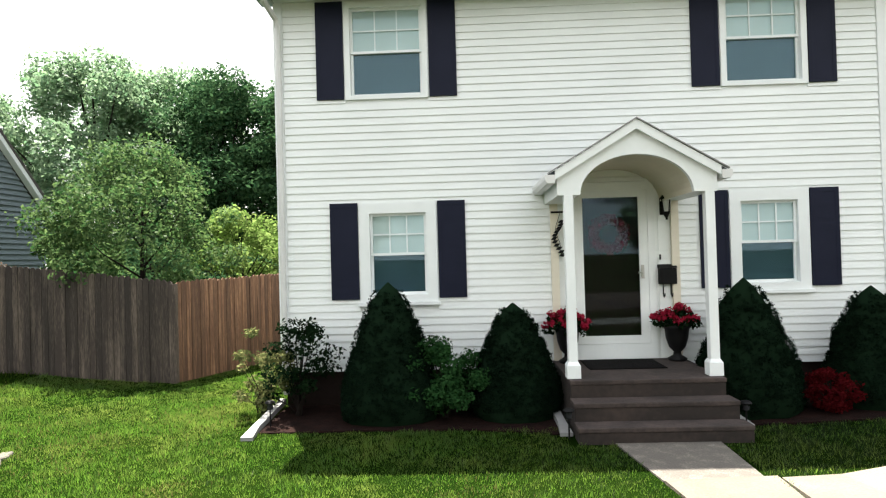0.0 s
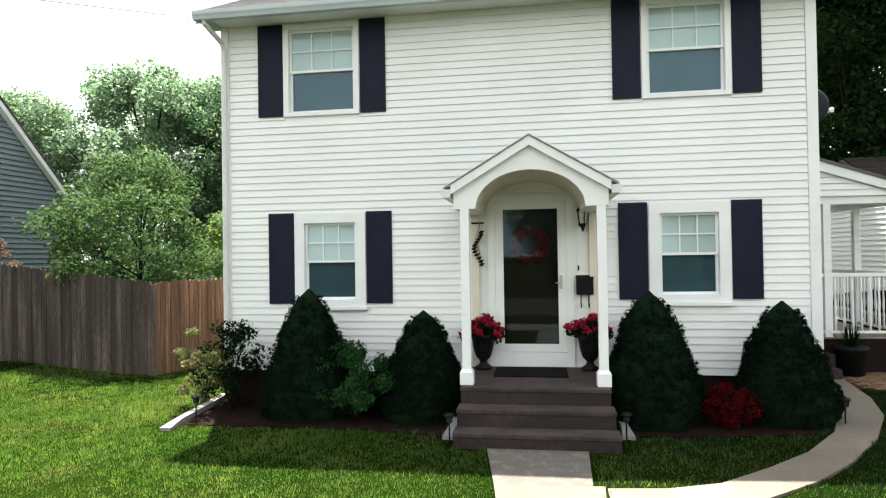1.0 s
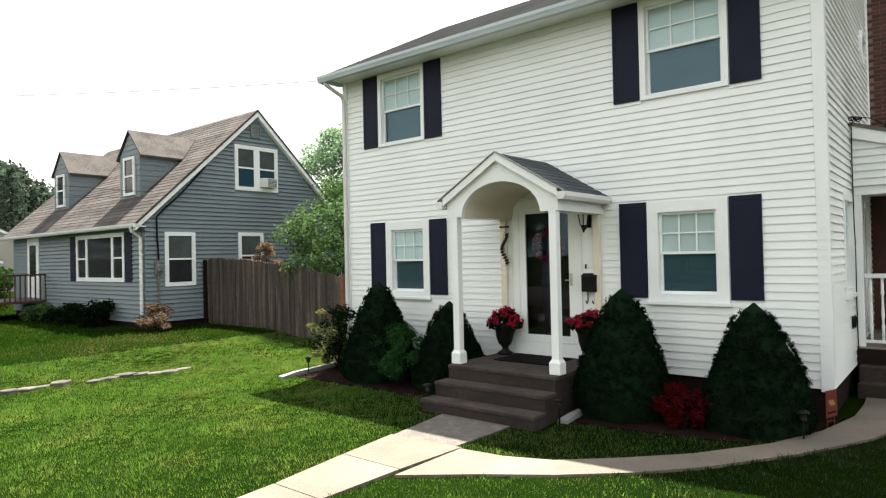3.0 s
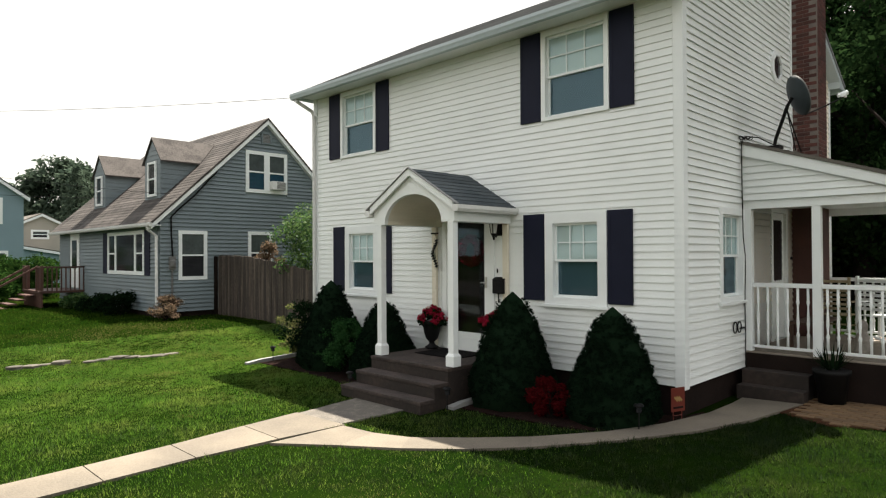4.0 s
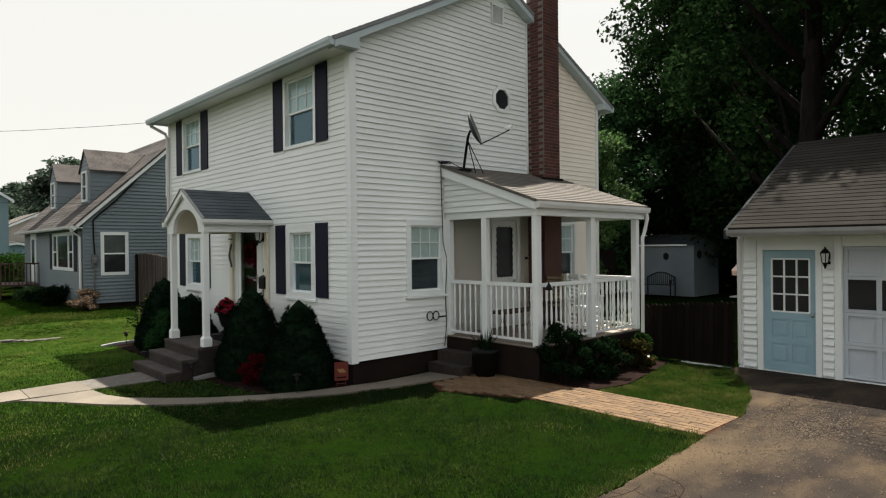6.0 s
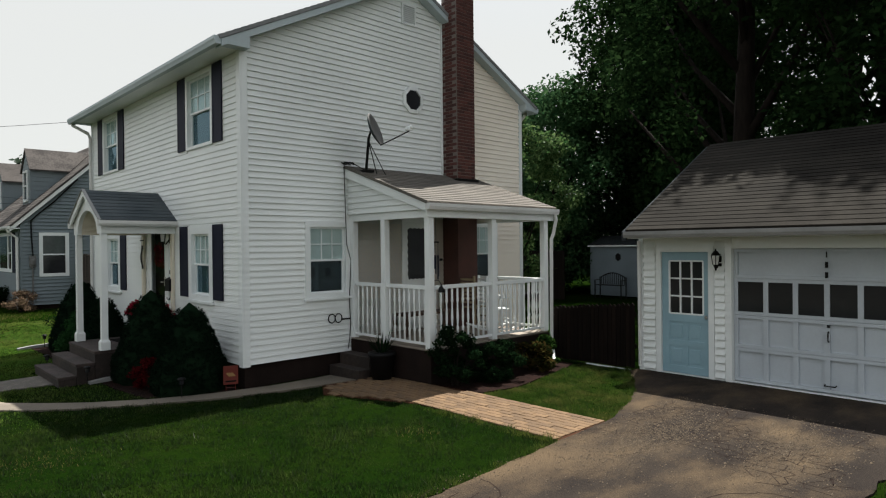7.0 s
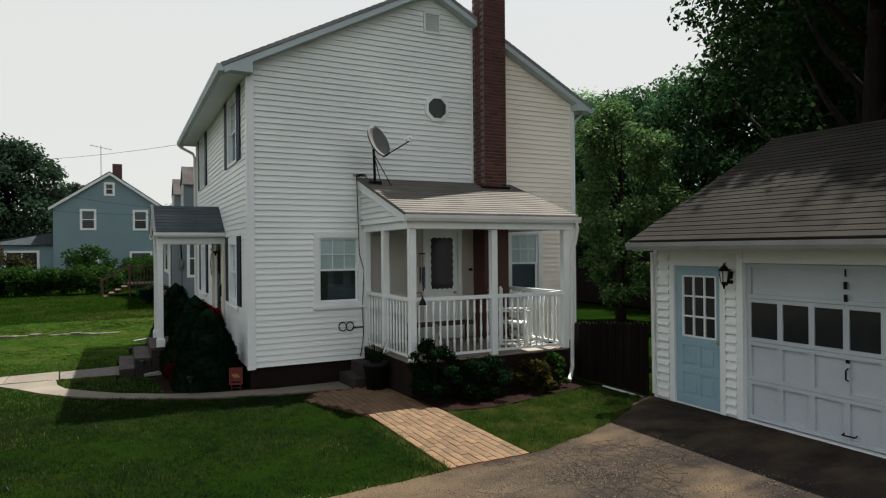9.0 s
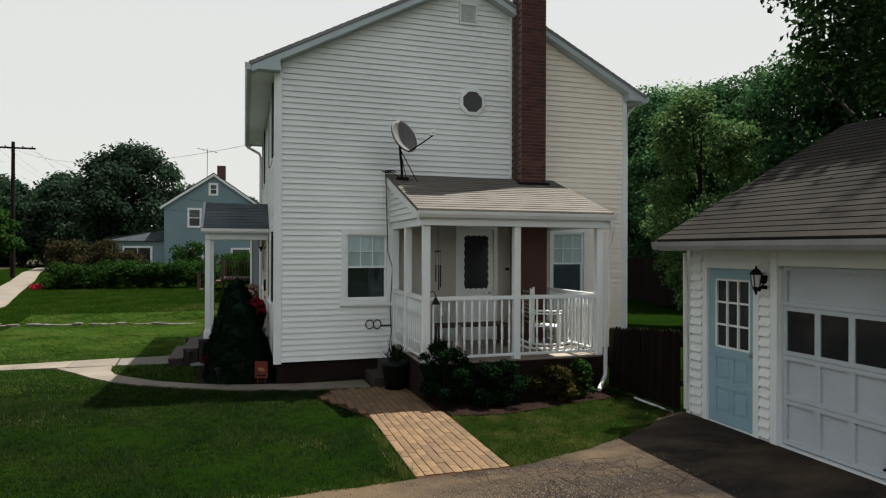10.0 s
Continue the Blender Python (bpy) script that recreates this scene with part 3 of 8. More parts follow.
def crack(p, q, w):
    d = Vector((q[0] - p[0], q[1] - p[1]))
    if d.length < 1e-4:
        return
    n = Vector((-d.y, d.x)).normalized() * w
    k = len(crack_verts)
    crack_verts.extend([(p[0] + n.x, p[1] + n.y, -0.0105), (p[0] - n.x, p[1] - n.y, -0.0105), (q[0] - n.x, q[1] - n.y, -0.0105), (q[0] + n.x, q[1] + n.y, -0.0105)])
    crack_faces.append((k, k + 1, k + 2, k + 3))


for i in range(22):
    for j in range(36):
        x, y = 10.75 + i * 0.13, 7.2 + j * 0.14
        jit = lambda u, v: (10.75 + u * 0.13 + 0.14 * noise.noise((u * 3.1, v * 2.7, 1)) + (0.065 if v % 2 else 0), 7.2 + v * 0.14 + 0.14 * noise.noise((u * 2.3, v * 3.7, 9)))
        dens = noise.noise((x * 0.9, y * 0.9, 4)) + 0.55 * math.exp(-((x - 11.2) ** 2 + (y - 11.4) ** 2) / 0.7)
        if dens > 0.12:
            if noise.noise((i * 1.7, j * 1.3, 2)) > -0.25:
                crack(jit(i, j), jit(i + 1, j), 0.0042)
            if noise.noise((i * 1.1, j * 1.9, 6)) > -0.25:
                crack(jit(i, j), jit(i, j + 1), 0.0042)
for x, y, a in ((10.95, 8.0, 0.3), (11.4, 9.4, 0.8), (12.2, 10.4, 2.4), (12.6, 9.0, 1.2), (11.0, 6.6, 0.5)):
    for j in range(14):
        a += rng.uniform(-0.5, 0.5)
        p = (x, y)
        x, y = x + 0.11 * math.cos(a), y + 0.11 * math.sin(a)
        crack(p, (x, y), 0.005)
cracks = tagged(new("asphalt_cracks", raw("asphalt_cracks", crack_verts, crack_faces, SAND)), "dark hairline cracks in old asphalt", "cracks", kind="stuff")


def bed(name, outline, label):
    bm = bmesh.new()
    pts = ragged(outline + [outline[0]], 0.03)[:-1]
    prism(bm, [(x, y, rise(x, y) - 0.03) for x, y in pts], (0, 0, 0.05))
    return solid(name, bm, MULCH, label, "mulch bed", kind="structure")


bed("mulch_bed", [(-2.42, 8.30), (-2.42, 6.95), (-1.2, 7.02), (0.0, 6.98), (0.98, 6.72), (0.98, 8.30)], "dark red-brown mulch bed under the front shrubs")
bed("mulch_bed", [(2.92, 8.30), (2.92, 6.98), (3.7, 7.0), (4.5, 7.02), (4.95, 7.08), (5.22, 7.40), (5.46, 7.95), (5.62, 8.6), (5.62, 8.75), (5.52, 8.30)], "dark red-brown mulch bed beside the curved walk")
bed("mulch_bed", [(7.78, 10.45), (8.62, 10.52), (8.75, 11.2), (8.55, 12.4), (8.30, 13.35), (7.78, 13.35)], "dark mulch bed below the side porch")

# ---- white house ----
FX0, FX1, FY, BY, SX = -2.5, 5.5, 8.35, 15.30, 5.53
RIDGE_Y, RIDGE_Z, EAVE_Z = 11.78, 7.36, 5.36
house = thing("house", (1.5, 11.7, rise(1, 9)), "two-storey white vinyl-sided house with navy shutters", "house")
front, side = Face("y", FY, -1), Face("x", SX, 1)
left_wall, back_wall = Face("x", FX0, -1), Face("y", BY, 1)
door_hole = (1.34, 2.48, 0.37, 2.70)
front_holes = [(-1.43, -0.39, 1.19, 2.52), (3.46, 4.48, 1.23, 2.54), (-1.57, -0.45, 3.92, 5.24), (3.41, 4.53, 3.92, 5.24), door_hole]
side_holes = [(9.47, 10.40, 1.26, 2.60), (11.62, 12.46, 0.52, 2.70), (13.56, 14.40, 1.30, 2.66)]

bm = bmesh.new()
pierced(bm, front, FX0 + 0.02, SX - 0.01, 0.28, 5.30, 0.15, front_holes)
wall_front = part("wall_front", bm, VINYL, house)
bm = bmesh.new()
pierced(bm, side, FY + 0.16, BY - 0.02, 0.28, 5.30, 0.15, side_holes)
prism(bm, [(SX, FY + 0.02, 5.302), (SX, BY - 0.02, 5.302), (SX, BY - 0.02, 5.50), (SX, RIDGE_Y, 7.25), (SX, FY + 0.02, 5.50)], (-0.15, 0, 0))
wall_gable = part("wall_gable", bm, VINYL, house)
bm = bmesh.new()
pierced(bm, left_wall, FY + 0.16, BY - 0.02, 0.28, 5.30, 0.15, [])
prism(bm, [(FX0, FY + 0.02, 5.302), (FX0, BY - 0.02, 5.302), (FX0, BY - 0.02, 5.50), (FX0, RIDGE_Y, 7.25), (FX0, FY + 0.02, 5.50)], (0.15, 0, 0))
wall_far_gable = part("wall_far_gable", bm, VINYL, house)
bm = bmesh.new()
pierced(bm, back_wall, FX0 + 0.02, SX - 0.01, 0.28, 5.30, 0.15, [])
part("wall_back", bm, VINYL, house)
bm = bmesh.new()
box(bm, (FX0 + 0.03, FY + 0.03, -0.4), (SX - 0.04, BY - 0.03, 0.279))
part("foundation", bm, FOUND, house, "low brown foundation")
bm = bmesh.new()
box(bm, (FX0 + 0.16, FY + 0.16, 2.75), (SX - 0.16, BY - 0.16, 2.9))
part("upper_floor", bm, ROOM, house)
# ground-floor and upstairs ceilings are dark from outside; corner boards, starter strip
for u0, u1, w, f in ((FX0 - 0.030, FX0 + 0.09, 0.030, front), (SX - 0.10, SX + 0.031, 0.031, front)):
    f.block("corner_board", u0, u1, 0.0, w, 0.25, 5.30, TRIM, house)
side.block("corner_board", FY + 0.001, FY + 0.10, 0.0, 0.0305, 0.25, 5.28, TRIM, house)
side.block("corner_board", BY - 0.10, BY, 0.0, 0.0305, 0.25, 5.28, TRIM, house)
left_wall.block("corner_board", FY + 0.001, FY + 0.10, 0.0, 0.0295, 0.25, 5.28, TRIM, house)

# roof: two slopes, rake boards, fascia, gutter, soffit
slope = (RIDGE_Z - EAVE_Z) / (RIDGE_Y - 7.92)
BACK_EAVE = RIDGE_Y + (RIDGE_Z - EAVE_Z) / slope
shingled("roof", house, (FX0 - 0.22, 7.90, EAVE_Z), (5.76, 7.90, EAVE_Z), (FX0 - 0.22, RIDGE_Y, RIDGE_Z), (5.76, RIDGE_Y, RIDGE_Z), 0.14, SHINGLE_PALE, 0.05)
shingled("roof", house, (5.76, BACK_EAVE, EAVE_Z), (FX0 - 0.22, BACK_EAVE, EAVE_Z), (5.76, RIDGE_Y, RIDGE_Z), (FX0 - 0.22, RIDGE_Y, RIDGE_Z), 0.14, SHINGLE_PALE, 0.05, single=False)
for x0, x1 in ((SX + 0.005, 5.745), (FX0 - 0.205, FX0 - 0.005)):
    for ya, yb in ((7.95, RIDGE_Y), (BACK_EAVE - 0.05, RIDGE_Y)):
        bm = bmesh.new()
        za = EAVE_Z + slope * abs(ya - (7.92 if ya < 10 else BACK_EAVE)) - 0.055
        zb = RIDGE_Z - 0.055
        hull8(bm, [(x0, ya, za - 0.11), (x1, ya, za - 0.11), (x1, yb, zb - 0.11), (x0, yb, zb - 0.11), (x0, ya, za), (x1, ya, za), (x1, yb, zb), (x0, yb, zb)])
        part("rake_board", bm, TRIM_BLUE_GREY, house, "pale blue-grey rake board")
        yw = FY + 0.06 if ya < 10 else BY - 0.06
        zw = za + slope * abs(yw - ya) - 0.112
        bm = bmesh.new()
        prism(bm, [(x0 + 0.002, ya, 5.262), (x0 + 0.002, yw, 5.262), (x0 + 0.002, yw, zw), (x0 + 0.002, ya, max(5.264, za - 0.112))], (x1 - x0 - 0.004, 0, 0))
        part("eave_return", bm, TRIM_BLUE_GREY, house, "boxed end of the eave")
for ya, yb, yg, s in ((7.945, 8.34, 7.90, -1), (BY + 0.01, BACK_EAVE - 0.045, BACK_EAVE, 1)):
    bm = bmesh.new()
    box(bm, (FX0 - 0.2, ya, 5.275), (SX + 0.19, yb, 5.295))
    part("soffit", bm, TRIM, house)
    bm = bmesh.new()
    o = [(0, 0.0), (s * 0.080, 0.0), (s * 0.092, 0.04), (s * 0.106, 0.07), (s * 0.106, 0.118), (0, 0.118)]
    base_y = ya if s < 0 else yb
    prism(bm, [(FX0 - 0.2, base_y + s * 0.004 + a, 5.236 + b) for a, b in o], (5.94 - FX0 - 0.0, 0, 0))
    part("gutter", bm, TRIM_BLUE_GREY, house, "pale blue-grey metal gutter")
# downspout at the far front corner, with its elbow
bm = bmesh.new()
tube(bm, [(FX0 - 0.06, 7.90, 5.28), (FX0 - 0.06, 7.92, 5.20), (FX0 + 0.03, 8.24, 5.02), (FX0 + 0.04, 8.285, 4.90), (FX0 + 0.04, 8.285, 0.0)], 0.038, 8)
part("downspout", bm, GUTTER, house)
bm = bmesh.new()
tube(bm, [(5.44, BACK_EAVE - 0.02, 5.28), (5.44, BY + 0.12, 5.08), (5.44, BY + 0.06, 4.95), (5.44, BY + 0.06, 0.1)], 0.035, 8)
part("downspout", bm, GUTTER, house)

# windows and shutters
window(house, front, -1.43, -0.39, 1.19, 2.52, 0.14, label="white double-hung window with a gridded upper sash")
window(house, front, 3.46, 4.48, 1.23, 2.54, 0.14, label="white double-hung window with a gridded upper sash")
window(house, front, -1.57, -0.45, 3.92, 5.24, 0.075, sill=False, label="white upper-floor double-hung window")
window(house, front, 3.41, 4.53, 3.92, 5.24, 0.075, sill=False, label="white upper-floor double-hung window")
for a, b, c, d in ((-1.82, -1.445, 1.235, 2.53), (-0.375, -0.005, 1.235, 2.53), (3.07, 3.445, 1.27, 2.55), (4.495, 4.865, 1.27, 2.55), (-1.955, -1.585, 3.93, 5.255), (-0.435, -0.065, 3.93, 5.255), (3.03, 3.395, 3.93, 5.255), (4.545, 4.90, 3.93, 5.255)):
    shutter(house, front, a, b, c, d)
window(house, side, 9.47, 10.40, 1.27, 2.60, 0.10, label="white side double-hung window", behind=SCREEN_DARK)
window(house, side, 13.56, 14.40, 1.30, 2.66, 0.08, label="white double-hung window on the side porch", behind=SCREEN_DARK)

# octagonal window and gable vent
OCT = (11.93, 5.02)
bm = bmesh.new()
ring = [(math.cos(math.pi / 8 + i * math.pi / 4), math.sin(math.pi / 8 + i * math.pi / 4)) for i in range(8)]
for i in range(8):
    (a, b), (c, d) = ring[i], ring[(i + 1) % 8]
    hull8(bm, [side.p(OCT[0] + 0.205 * a, 0.004, OCT[1] + 0.205 * b), side.p(OCT[0] + 0.205 * c, 0.004, OCT[1] + 0.205 * d), side.p(OCT[0] + 0.275 * c, 0.004, OCT[1] + 0.275 * d), side.p(OCT[0] + 0.275 * a, 0.004, OCT[1] + 0.275 * b),
               side.p(OCT[0] + 0.205 * a, 0.062, OCT[1] + 0.205 * b), side.p(OCT[0] + 0.205 * c, 0.062, OCT[1] + 0.205 * d), side.p(OCT[0] + 0.275 * c, 0.052, OCT[1] + 0.275 * d), side.p(OCT[0] + 0.275 * a, 0.052, OCT[1] + 0.275 * b)])
bmesh.ops.remove_doubles(bm, verts=bm.verts[:], dist=0.0005)
octagon = part("octagonal_window", bm, TRIM, house, "small octagonal window with a white frame")
bm = bmesh.new()
prism(bm, [side.p(OCT[0] + 0.204 * a, 0.030, OCT[1] + 0.204 * b) for a, b in ring], (0.006, 0, 0))
part("pane", bm, DARK_GLASS, octagon)
bm = bmesh.new()
ring_frame(bm, side, 11.67, 12.02, 6.47, 6.87, 0.03, 0.03, 0.03, 0.004, 0.045)
vent = part("gable_vent", bm, TRIM, house, "white louvred gable vent")
for i in range(9):
    bm = bmesh.new()
    z = 6.505 + i * 0.037
    hull8(bm, [side.p(11.70, 0.010, z + 0.015), side.p(11.99, 0.010, z + 0.015), side.p(11.99, 0.035, z), side.p(11.70, 0.035, z), side.p(11.70, 0.010, z + 0.030), side.p(11.99, 0.010, z + 0.030), side.p(11.99, 0.035, z + 0.008), side.p(11.70, 0.035, z + 0.008)])
    part("slat", bm, TRIM, vent)

# front door: trim, storm door with a full pane, the dark inner door with its wreath
bm = bmesh.new()
ring_frame(bm, front, 1.34, 2.48, 0.371, 2.70, 0.09, 0.194, 0.11, -0.12, 0.03)
front_door = part("door", bm, TRIM, house, "white storm door with a full glass pane")
front.block("head_trim", 1.29, 2.53, 0.0, 0.05, 2.705, 2.745, TRIM, front_door)
bm = bmesh.new()
ring_frame(bm, front, 1.432, 2.388, 0.57, 2.588, 0.113, 0.105, 0.088, -0.01, 0.022)
part("storm_door_frame", bm, TRIM, front_door)
bm = bmesh.new()
front.box(bm, 1.545, 2.275, 0.002, 0.008, 0.675, 2.50)
pane = part("pane", bm, STORM_GLASS, front_door)
pane.visible_shadow = False
bm = bmesh.new()
front.box(bm, 1.43, 2.37, -0.149, -0.105, 0.565, 2.59)
part("inner_door", bm, DOOR_INNER, front_door, "dark inner front door")
bm = bmesh.new()
front.box(bm, 2.29, 2.33, 0.022, 0.04, 1.42, 1.60, 0.004)
tube(bm, [front.p(2.31, 0.03, 1.50), front.p(2.31, 0.075, 1.50), front.p(2.24, 0.08, 1.50)], 0.010, 8)
part("door_handle", bm, CHROME, front_door, "brushed metal lever handle")

# side door on the porch
bm = bmesh.new()
for a, b, c, d in ((11.62, 11.70, 0.52, 2.70), (12.38, 12.46, 0.52, 2.70), (11.70, 12.38, 2.62, 2.70)):
    side.box(bm, a, b, -0.12, 0.03, c, d)
side_door = part("door", bm, TRIM, house, "white side door with a scalloped curtain pane")
bm = bmesh.new()
side.box(bm, 11.702, 12.378, -0.06, -0.02, 0.53, 2.618)
part("door_leaf", bm, TRIM, side_door)
bm = bmesh.new()
rim = []
for a, b, n_, ax in ((0, 1, 9, 0), (0, 1, 14, 1), (0, 1, 9, 2), (0, 1, 14, 3)):
    for i in range(n_):
        s = (i + 0.5) / n_
        w = 0.010 * (1 if i % 2 else -1)
        u = {0: 11.80 + 0.48 * s, 1: 12.28 + w, 2: 12.28 - 0.48 * s, 3: 11.80 + w}[ax]
        z = {0: 1.50 + w, 1: 1.50 + 1.0 * s, 2: 2.50 + w, 3: 2.50 - 1.0 * s}[ax]
        rim.append(side.p(u, -0.018, z))
prism(bm, rim, (0.004, 0, 0))
part("pane", bm, DARK_GLASS, side_door)
bm = bmesh.new()
lathe(bm, side.p(12.31, 0.0, 1.42), [(0.02, -0.02), (0.03, 0.0), (0.02, 0.02)], 10)
part("door_knob", bm, CHROME, side_door)

# chimney on the gable wall: core, bricks, lead at the roof
chim = bmesh.new()
box(chim, (SX + 0.012, 12.755, 0.0), (5.965, 13.262, 8.86))
chimney = part("chimney", chim, MORTAR, house, "tall dark red brick chimney")
block("chimney_base", (SX + 0.012, 12.73, 0.45), (5.985, 13.285, 3.02), BRICK_PAINT, chimney, "brown-painted lower chimney")
block("lead_flashing", (SX + 0.012, 12.70, 3.36), (6.02, 13.32, 3.50), BLACK, chimney, "dark flashing at the porch roof")
for y0, y1 in ((12.705, 12.738), (13.279, 13.312)):
    side.block("edge_trim", y0, y1, 0.0, 0.045, 3.62, 6.85, TRIM, house, "white channel beside the chimney")
block("chimney_cap", (SX - 0.03, 12.70, 8.86), (6.01, 13.32, 8.95), CONCRETE, chimney)

# ---- front steps and portico ----
steps = thing("front_steps", (1.95, 7.3, -0.2), "brown concrete front steps up to the door", "steps")
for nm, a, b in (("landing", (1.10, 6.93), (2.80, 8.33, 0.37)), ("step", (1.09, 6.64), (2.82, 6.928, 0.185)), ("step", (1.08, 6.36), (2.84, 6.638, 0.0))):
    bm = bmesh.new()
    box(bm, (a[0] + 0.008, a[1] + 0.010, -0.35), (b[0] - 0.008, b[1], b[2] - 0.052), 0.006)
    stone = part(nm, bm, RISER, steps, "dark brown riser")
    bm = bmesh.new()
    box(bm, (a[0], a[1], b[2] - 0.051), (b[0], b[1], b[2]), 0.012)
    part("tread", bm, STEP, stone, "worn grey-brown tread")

portico = thing("entrance_portico", (1.93, 7.15, 0.37), "white arched entrance portico on two square columns", "portico")
bm = bmesh.new()
PX0, PX1, PC, PZ = 1.04, 2.82, 1.93, 2.43
lower = [(PX0, PZ), (1.30, PZ)] + [(PC - 0.63 * math.cos(math.pi * i / 24), PZ + 0.44 * math.sin(math.pi * i / 24)) for i in range(25)] + [(2.56, PZ), (PX1, PZ)]
upper = [(PX0, 2.70), (PC, 3.22), (PX1, 2.70)]
clean = [lower[0]] + lower[2:-2] + [lower[-1]]
prism(bm, [(x, 7.06, z) for x, z in clean] + [(x, 7.06, z) for x, z in upper[::-1]], (0, 0.07, 0))
part("arched_gable", bm, TRIM, portico, "white gable board with an arch")
bm = bmesh.new()
arc = [(PC - 0.63 * math.cos(math.pi * i / 24), PZ + 0.44 * math.sin(math.pi * i / 24)) for i in range(25)]
prism(bm, [(x, 7.132, z) for x, z in arc] + [(PC + (x - PC) * 1.03, 7.132, PZ + (z - PZ) * 1.03 + 0.004) for x, z in arc[::-1]], (0, 1.213, 0))
part("vaulted_ceiling", bm, TRIM_WARM, portico, "barrel-vaulted ceiling, warm bounce in its colour")
for x0, x1 in ((PX0 + 0.01, 1.30), (2.56, PX1 - 0.01)):
    block("side_beam", (x0, 7.132, PZ), (x1, 8.345, 2.62), TRIM, portico)
for sx in (-1, 1):
    e = PC + sx * 0.98
    ez = 3.25 - 0.98 * 0.60
    shingled("roof_slope", portico, (e, 7.03, ez), (e, 8.34, ez), (PC, 7.03, 3.25), (PC, 8.34, 3.25), 0.13, SHINGLE_BLUE, 0.025)
    bm = bmesh.new()
    te, tz = PC + sx * 0.915, 3.25 - 0.915 * 0.60
    hull8(bm, [(te, 6.995, tz - 0.10), (PC, 6.995, 3.145), (PC, 7.029, 3.145), (te, 7.029, tz - 0.10), (te, 6.995, tz + 0.004), (PC, 6.995, 3.254), (PC, 7.029, 3.254), (te, 7.029, tz + 0.004)])
    part("rake_trim", bm, TRIM, portico)
    bm = bmesh.new()
    hull8(bm, [(e - sx * -0.02, 6.975, ez + 0.003), (PC, 6.975, 3.257), (PC, 7.029, 3.257), (e - sx * -0.02, 7.029, ez + 0.003), (e - sx * -0.02, 6.975, ez + 0.017), (PC, 6.975, 3.271), (PC, 7.029, 3.271), (e - sx * -0.02, 7.029, ez + 0.017)])
    part("drip_edge", bm, GUTTER_GREY, portico, "thin grey metal drip edge")
    bm = bmesh.new()
    o = [(0.0, 0.0), (sx * 0.09, 0.0), (sx * 0.115, 0.04), (sx * 0.115, 0.095), (0.0, 0.095)]
    prism(bm, [(PC + sx * 0.918 + a, 6.985, ez - 0.10 + b) for a, b in o], (0, 1.345, 0))
    part("gutter", bm, GUTTER, portico)
    cx = 1.165 if sx < 0 else 2.735
    bm = bmesh.new()
    box(bm, (cx - 0.052, 7.06, 0.55), (cx + 0.052, 7.164, 2.43), 0.006)
    column = part("column", bm, TRIM, portico, "square white column")
    bm = bmesh.new()
    box(bm, (cx - 0.078, 7.034, 0.37), (cx + 0.078, 7.19, 0.52), 0.006)
    hull8(bm, [(cx - 0.074, 7.038, 0.521), (cx + 0.074, 7.038, 0.521), (cx + 0.074, 7.186, 0.521), (cx - 0.074, 7.186, 0.521), (cx - 0.054, 7.058, 0.555), (cx + 0.054, 7.058, 0.555), (cx + 0.054, 7.166, 0.555), (cx - 0.054, 7.166, 0.555)])
    part("plinth", bm, TRIM, column)
    block("pilaster", (cx - 0.05, 8.28, 0.37), (cx + 0.05, 8.331, 2.43), TRIM_WARM, portico)

# ---- side porch ----
porch = thing("side_porch", (6.6, 11.9, 0.0), "white-railed side porch with a shed roof", "porch")
DX, DY0, DY1 = 7.66, 10.40, 13.45
bm = bmesh.new()
box(bm, (SX + 0.02, DY0, -0.2), (DX + 0.02, DY1, 0.49))
part("porch_base", bm, FOUND, porch, "brown masonry porch base")
bm = bmesh.new()
box(bm, (SX + 0.02, DY0 + 0.01, 0.492), (DX - 0.01, DY1, 0.52), 0.008)
PORCH_PAINT = surface("worn_tan_porch_paint", (0.27, 0.23, 0.185), (0.19, 0.16, 0.13), 0.7, 2.0, 30, 0.2)
part("porch_floor", bm, PORCH_PAINT, porch)
RZ0, RZ1 = 3.60, 2.84
shingled("porch_roof", porch, (7.76, 10.28, RZ1), (7.76, 13.60, RZ1), (SX + 0.016, 10.28, RZ0), (SX + 0.016, 13.60, RZ0), 0.135, SHINGLE_TAN, 0.04)
rs = (RZ1 - RZ0) / (7.76 - SX - 0.016)
for ya, yb in ((10.30, 10.345), (13.545, 13.585)):
    bm = bmesh.new()
    hull8(bm, [(SX + 0.02, ya, RZ0 - 0.21), (7.73, ya, RZ1 - 0.16), (7.73, yb, RZ1 - 0.16), (SX + 0.02, yb, RZ0 - 0.21), (SX + 0.02, ya, RZ0 - 0.043), (7.73, ya, RZ1 - 0.033), (7.73, yb, RZ1 - 0.033), (SX + 0.02, yb, RZ0 - 0.043)])
    part("rake_board", bm, TRIM, porch)
block("beam", (SX + 0.02, 10.39, 2.60), (DX, 10.50, 2.72), TRIM, porch)
block("beam", (DX - 0.10, 10.502, 2.60), (DX, 13.35, 2.72), TRIM, porch)
block("beam", (SX + 0.02, 13.352, 2.60), (DX, 13.46, 2.72), TRIM, porch)
bm = bmesh.new()
box(bm, (SX + 0.02, 10.36, 2.722), (7.70, 13.54, 2.742))
part("porch_ceiling", bm, TRIM, porch)
end = Face("y", 10.37, -1)
bm = siding(end, lambda z: (SX + 0.02, min(DX, SX + 0.02 + (RZ0 - 0.20 - z) / -rs)), 2.725, 3.33, 0.1, [], VINYL)
gable_end = part("gable_end", bm, VINYL, porch, "small sided gable end")
bm = bmesh.new()
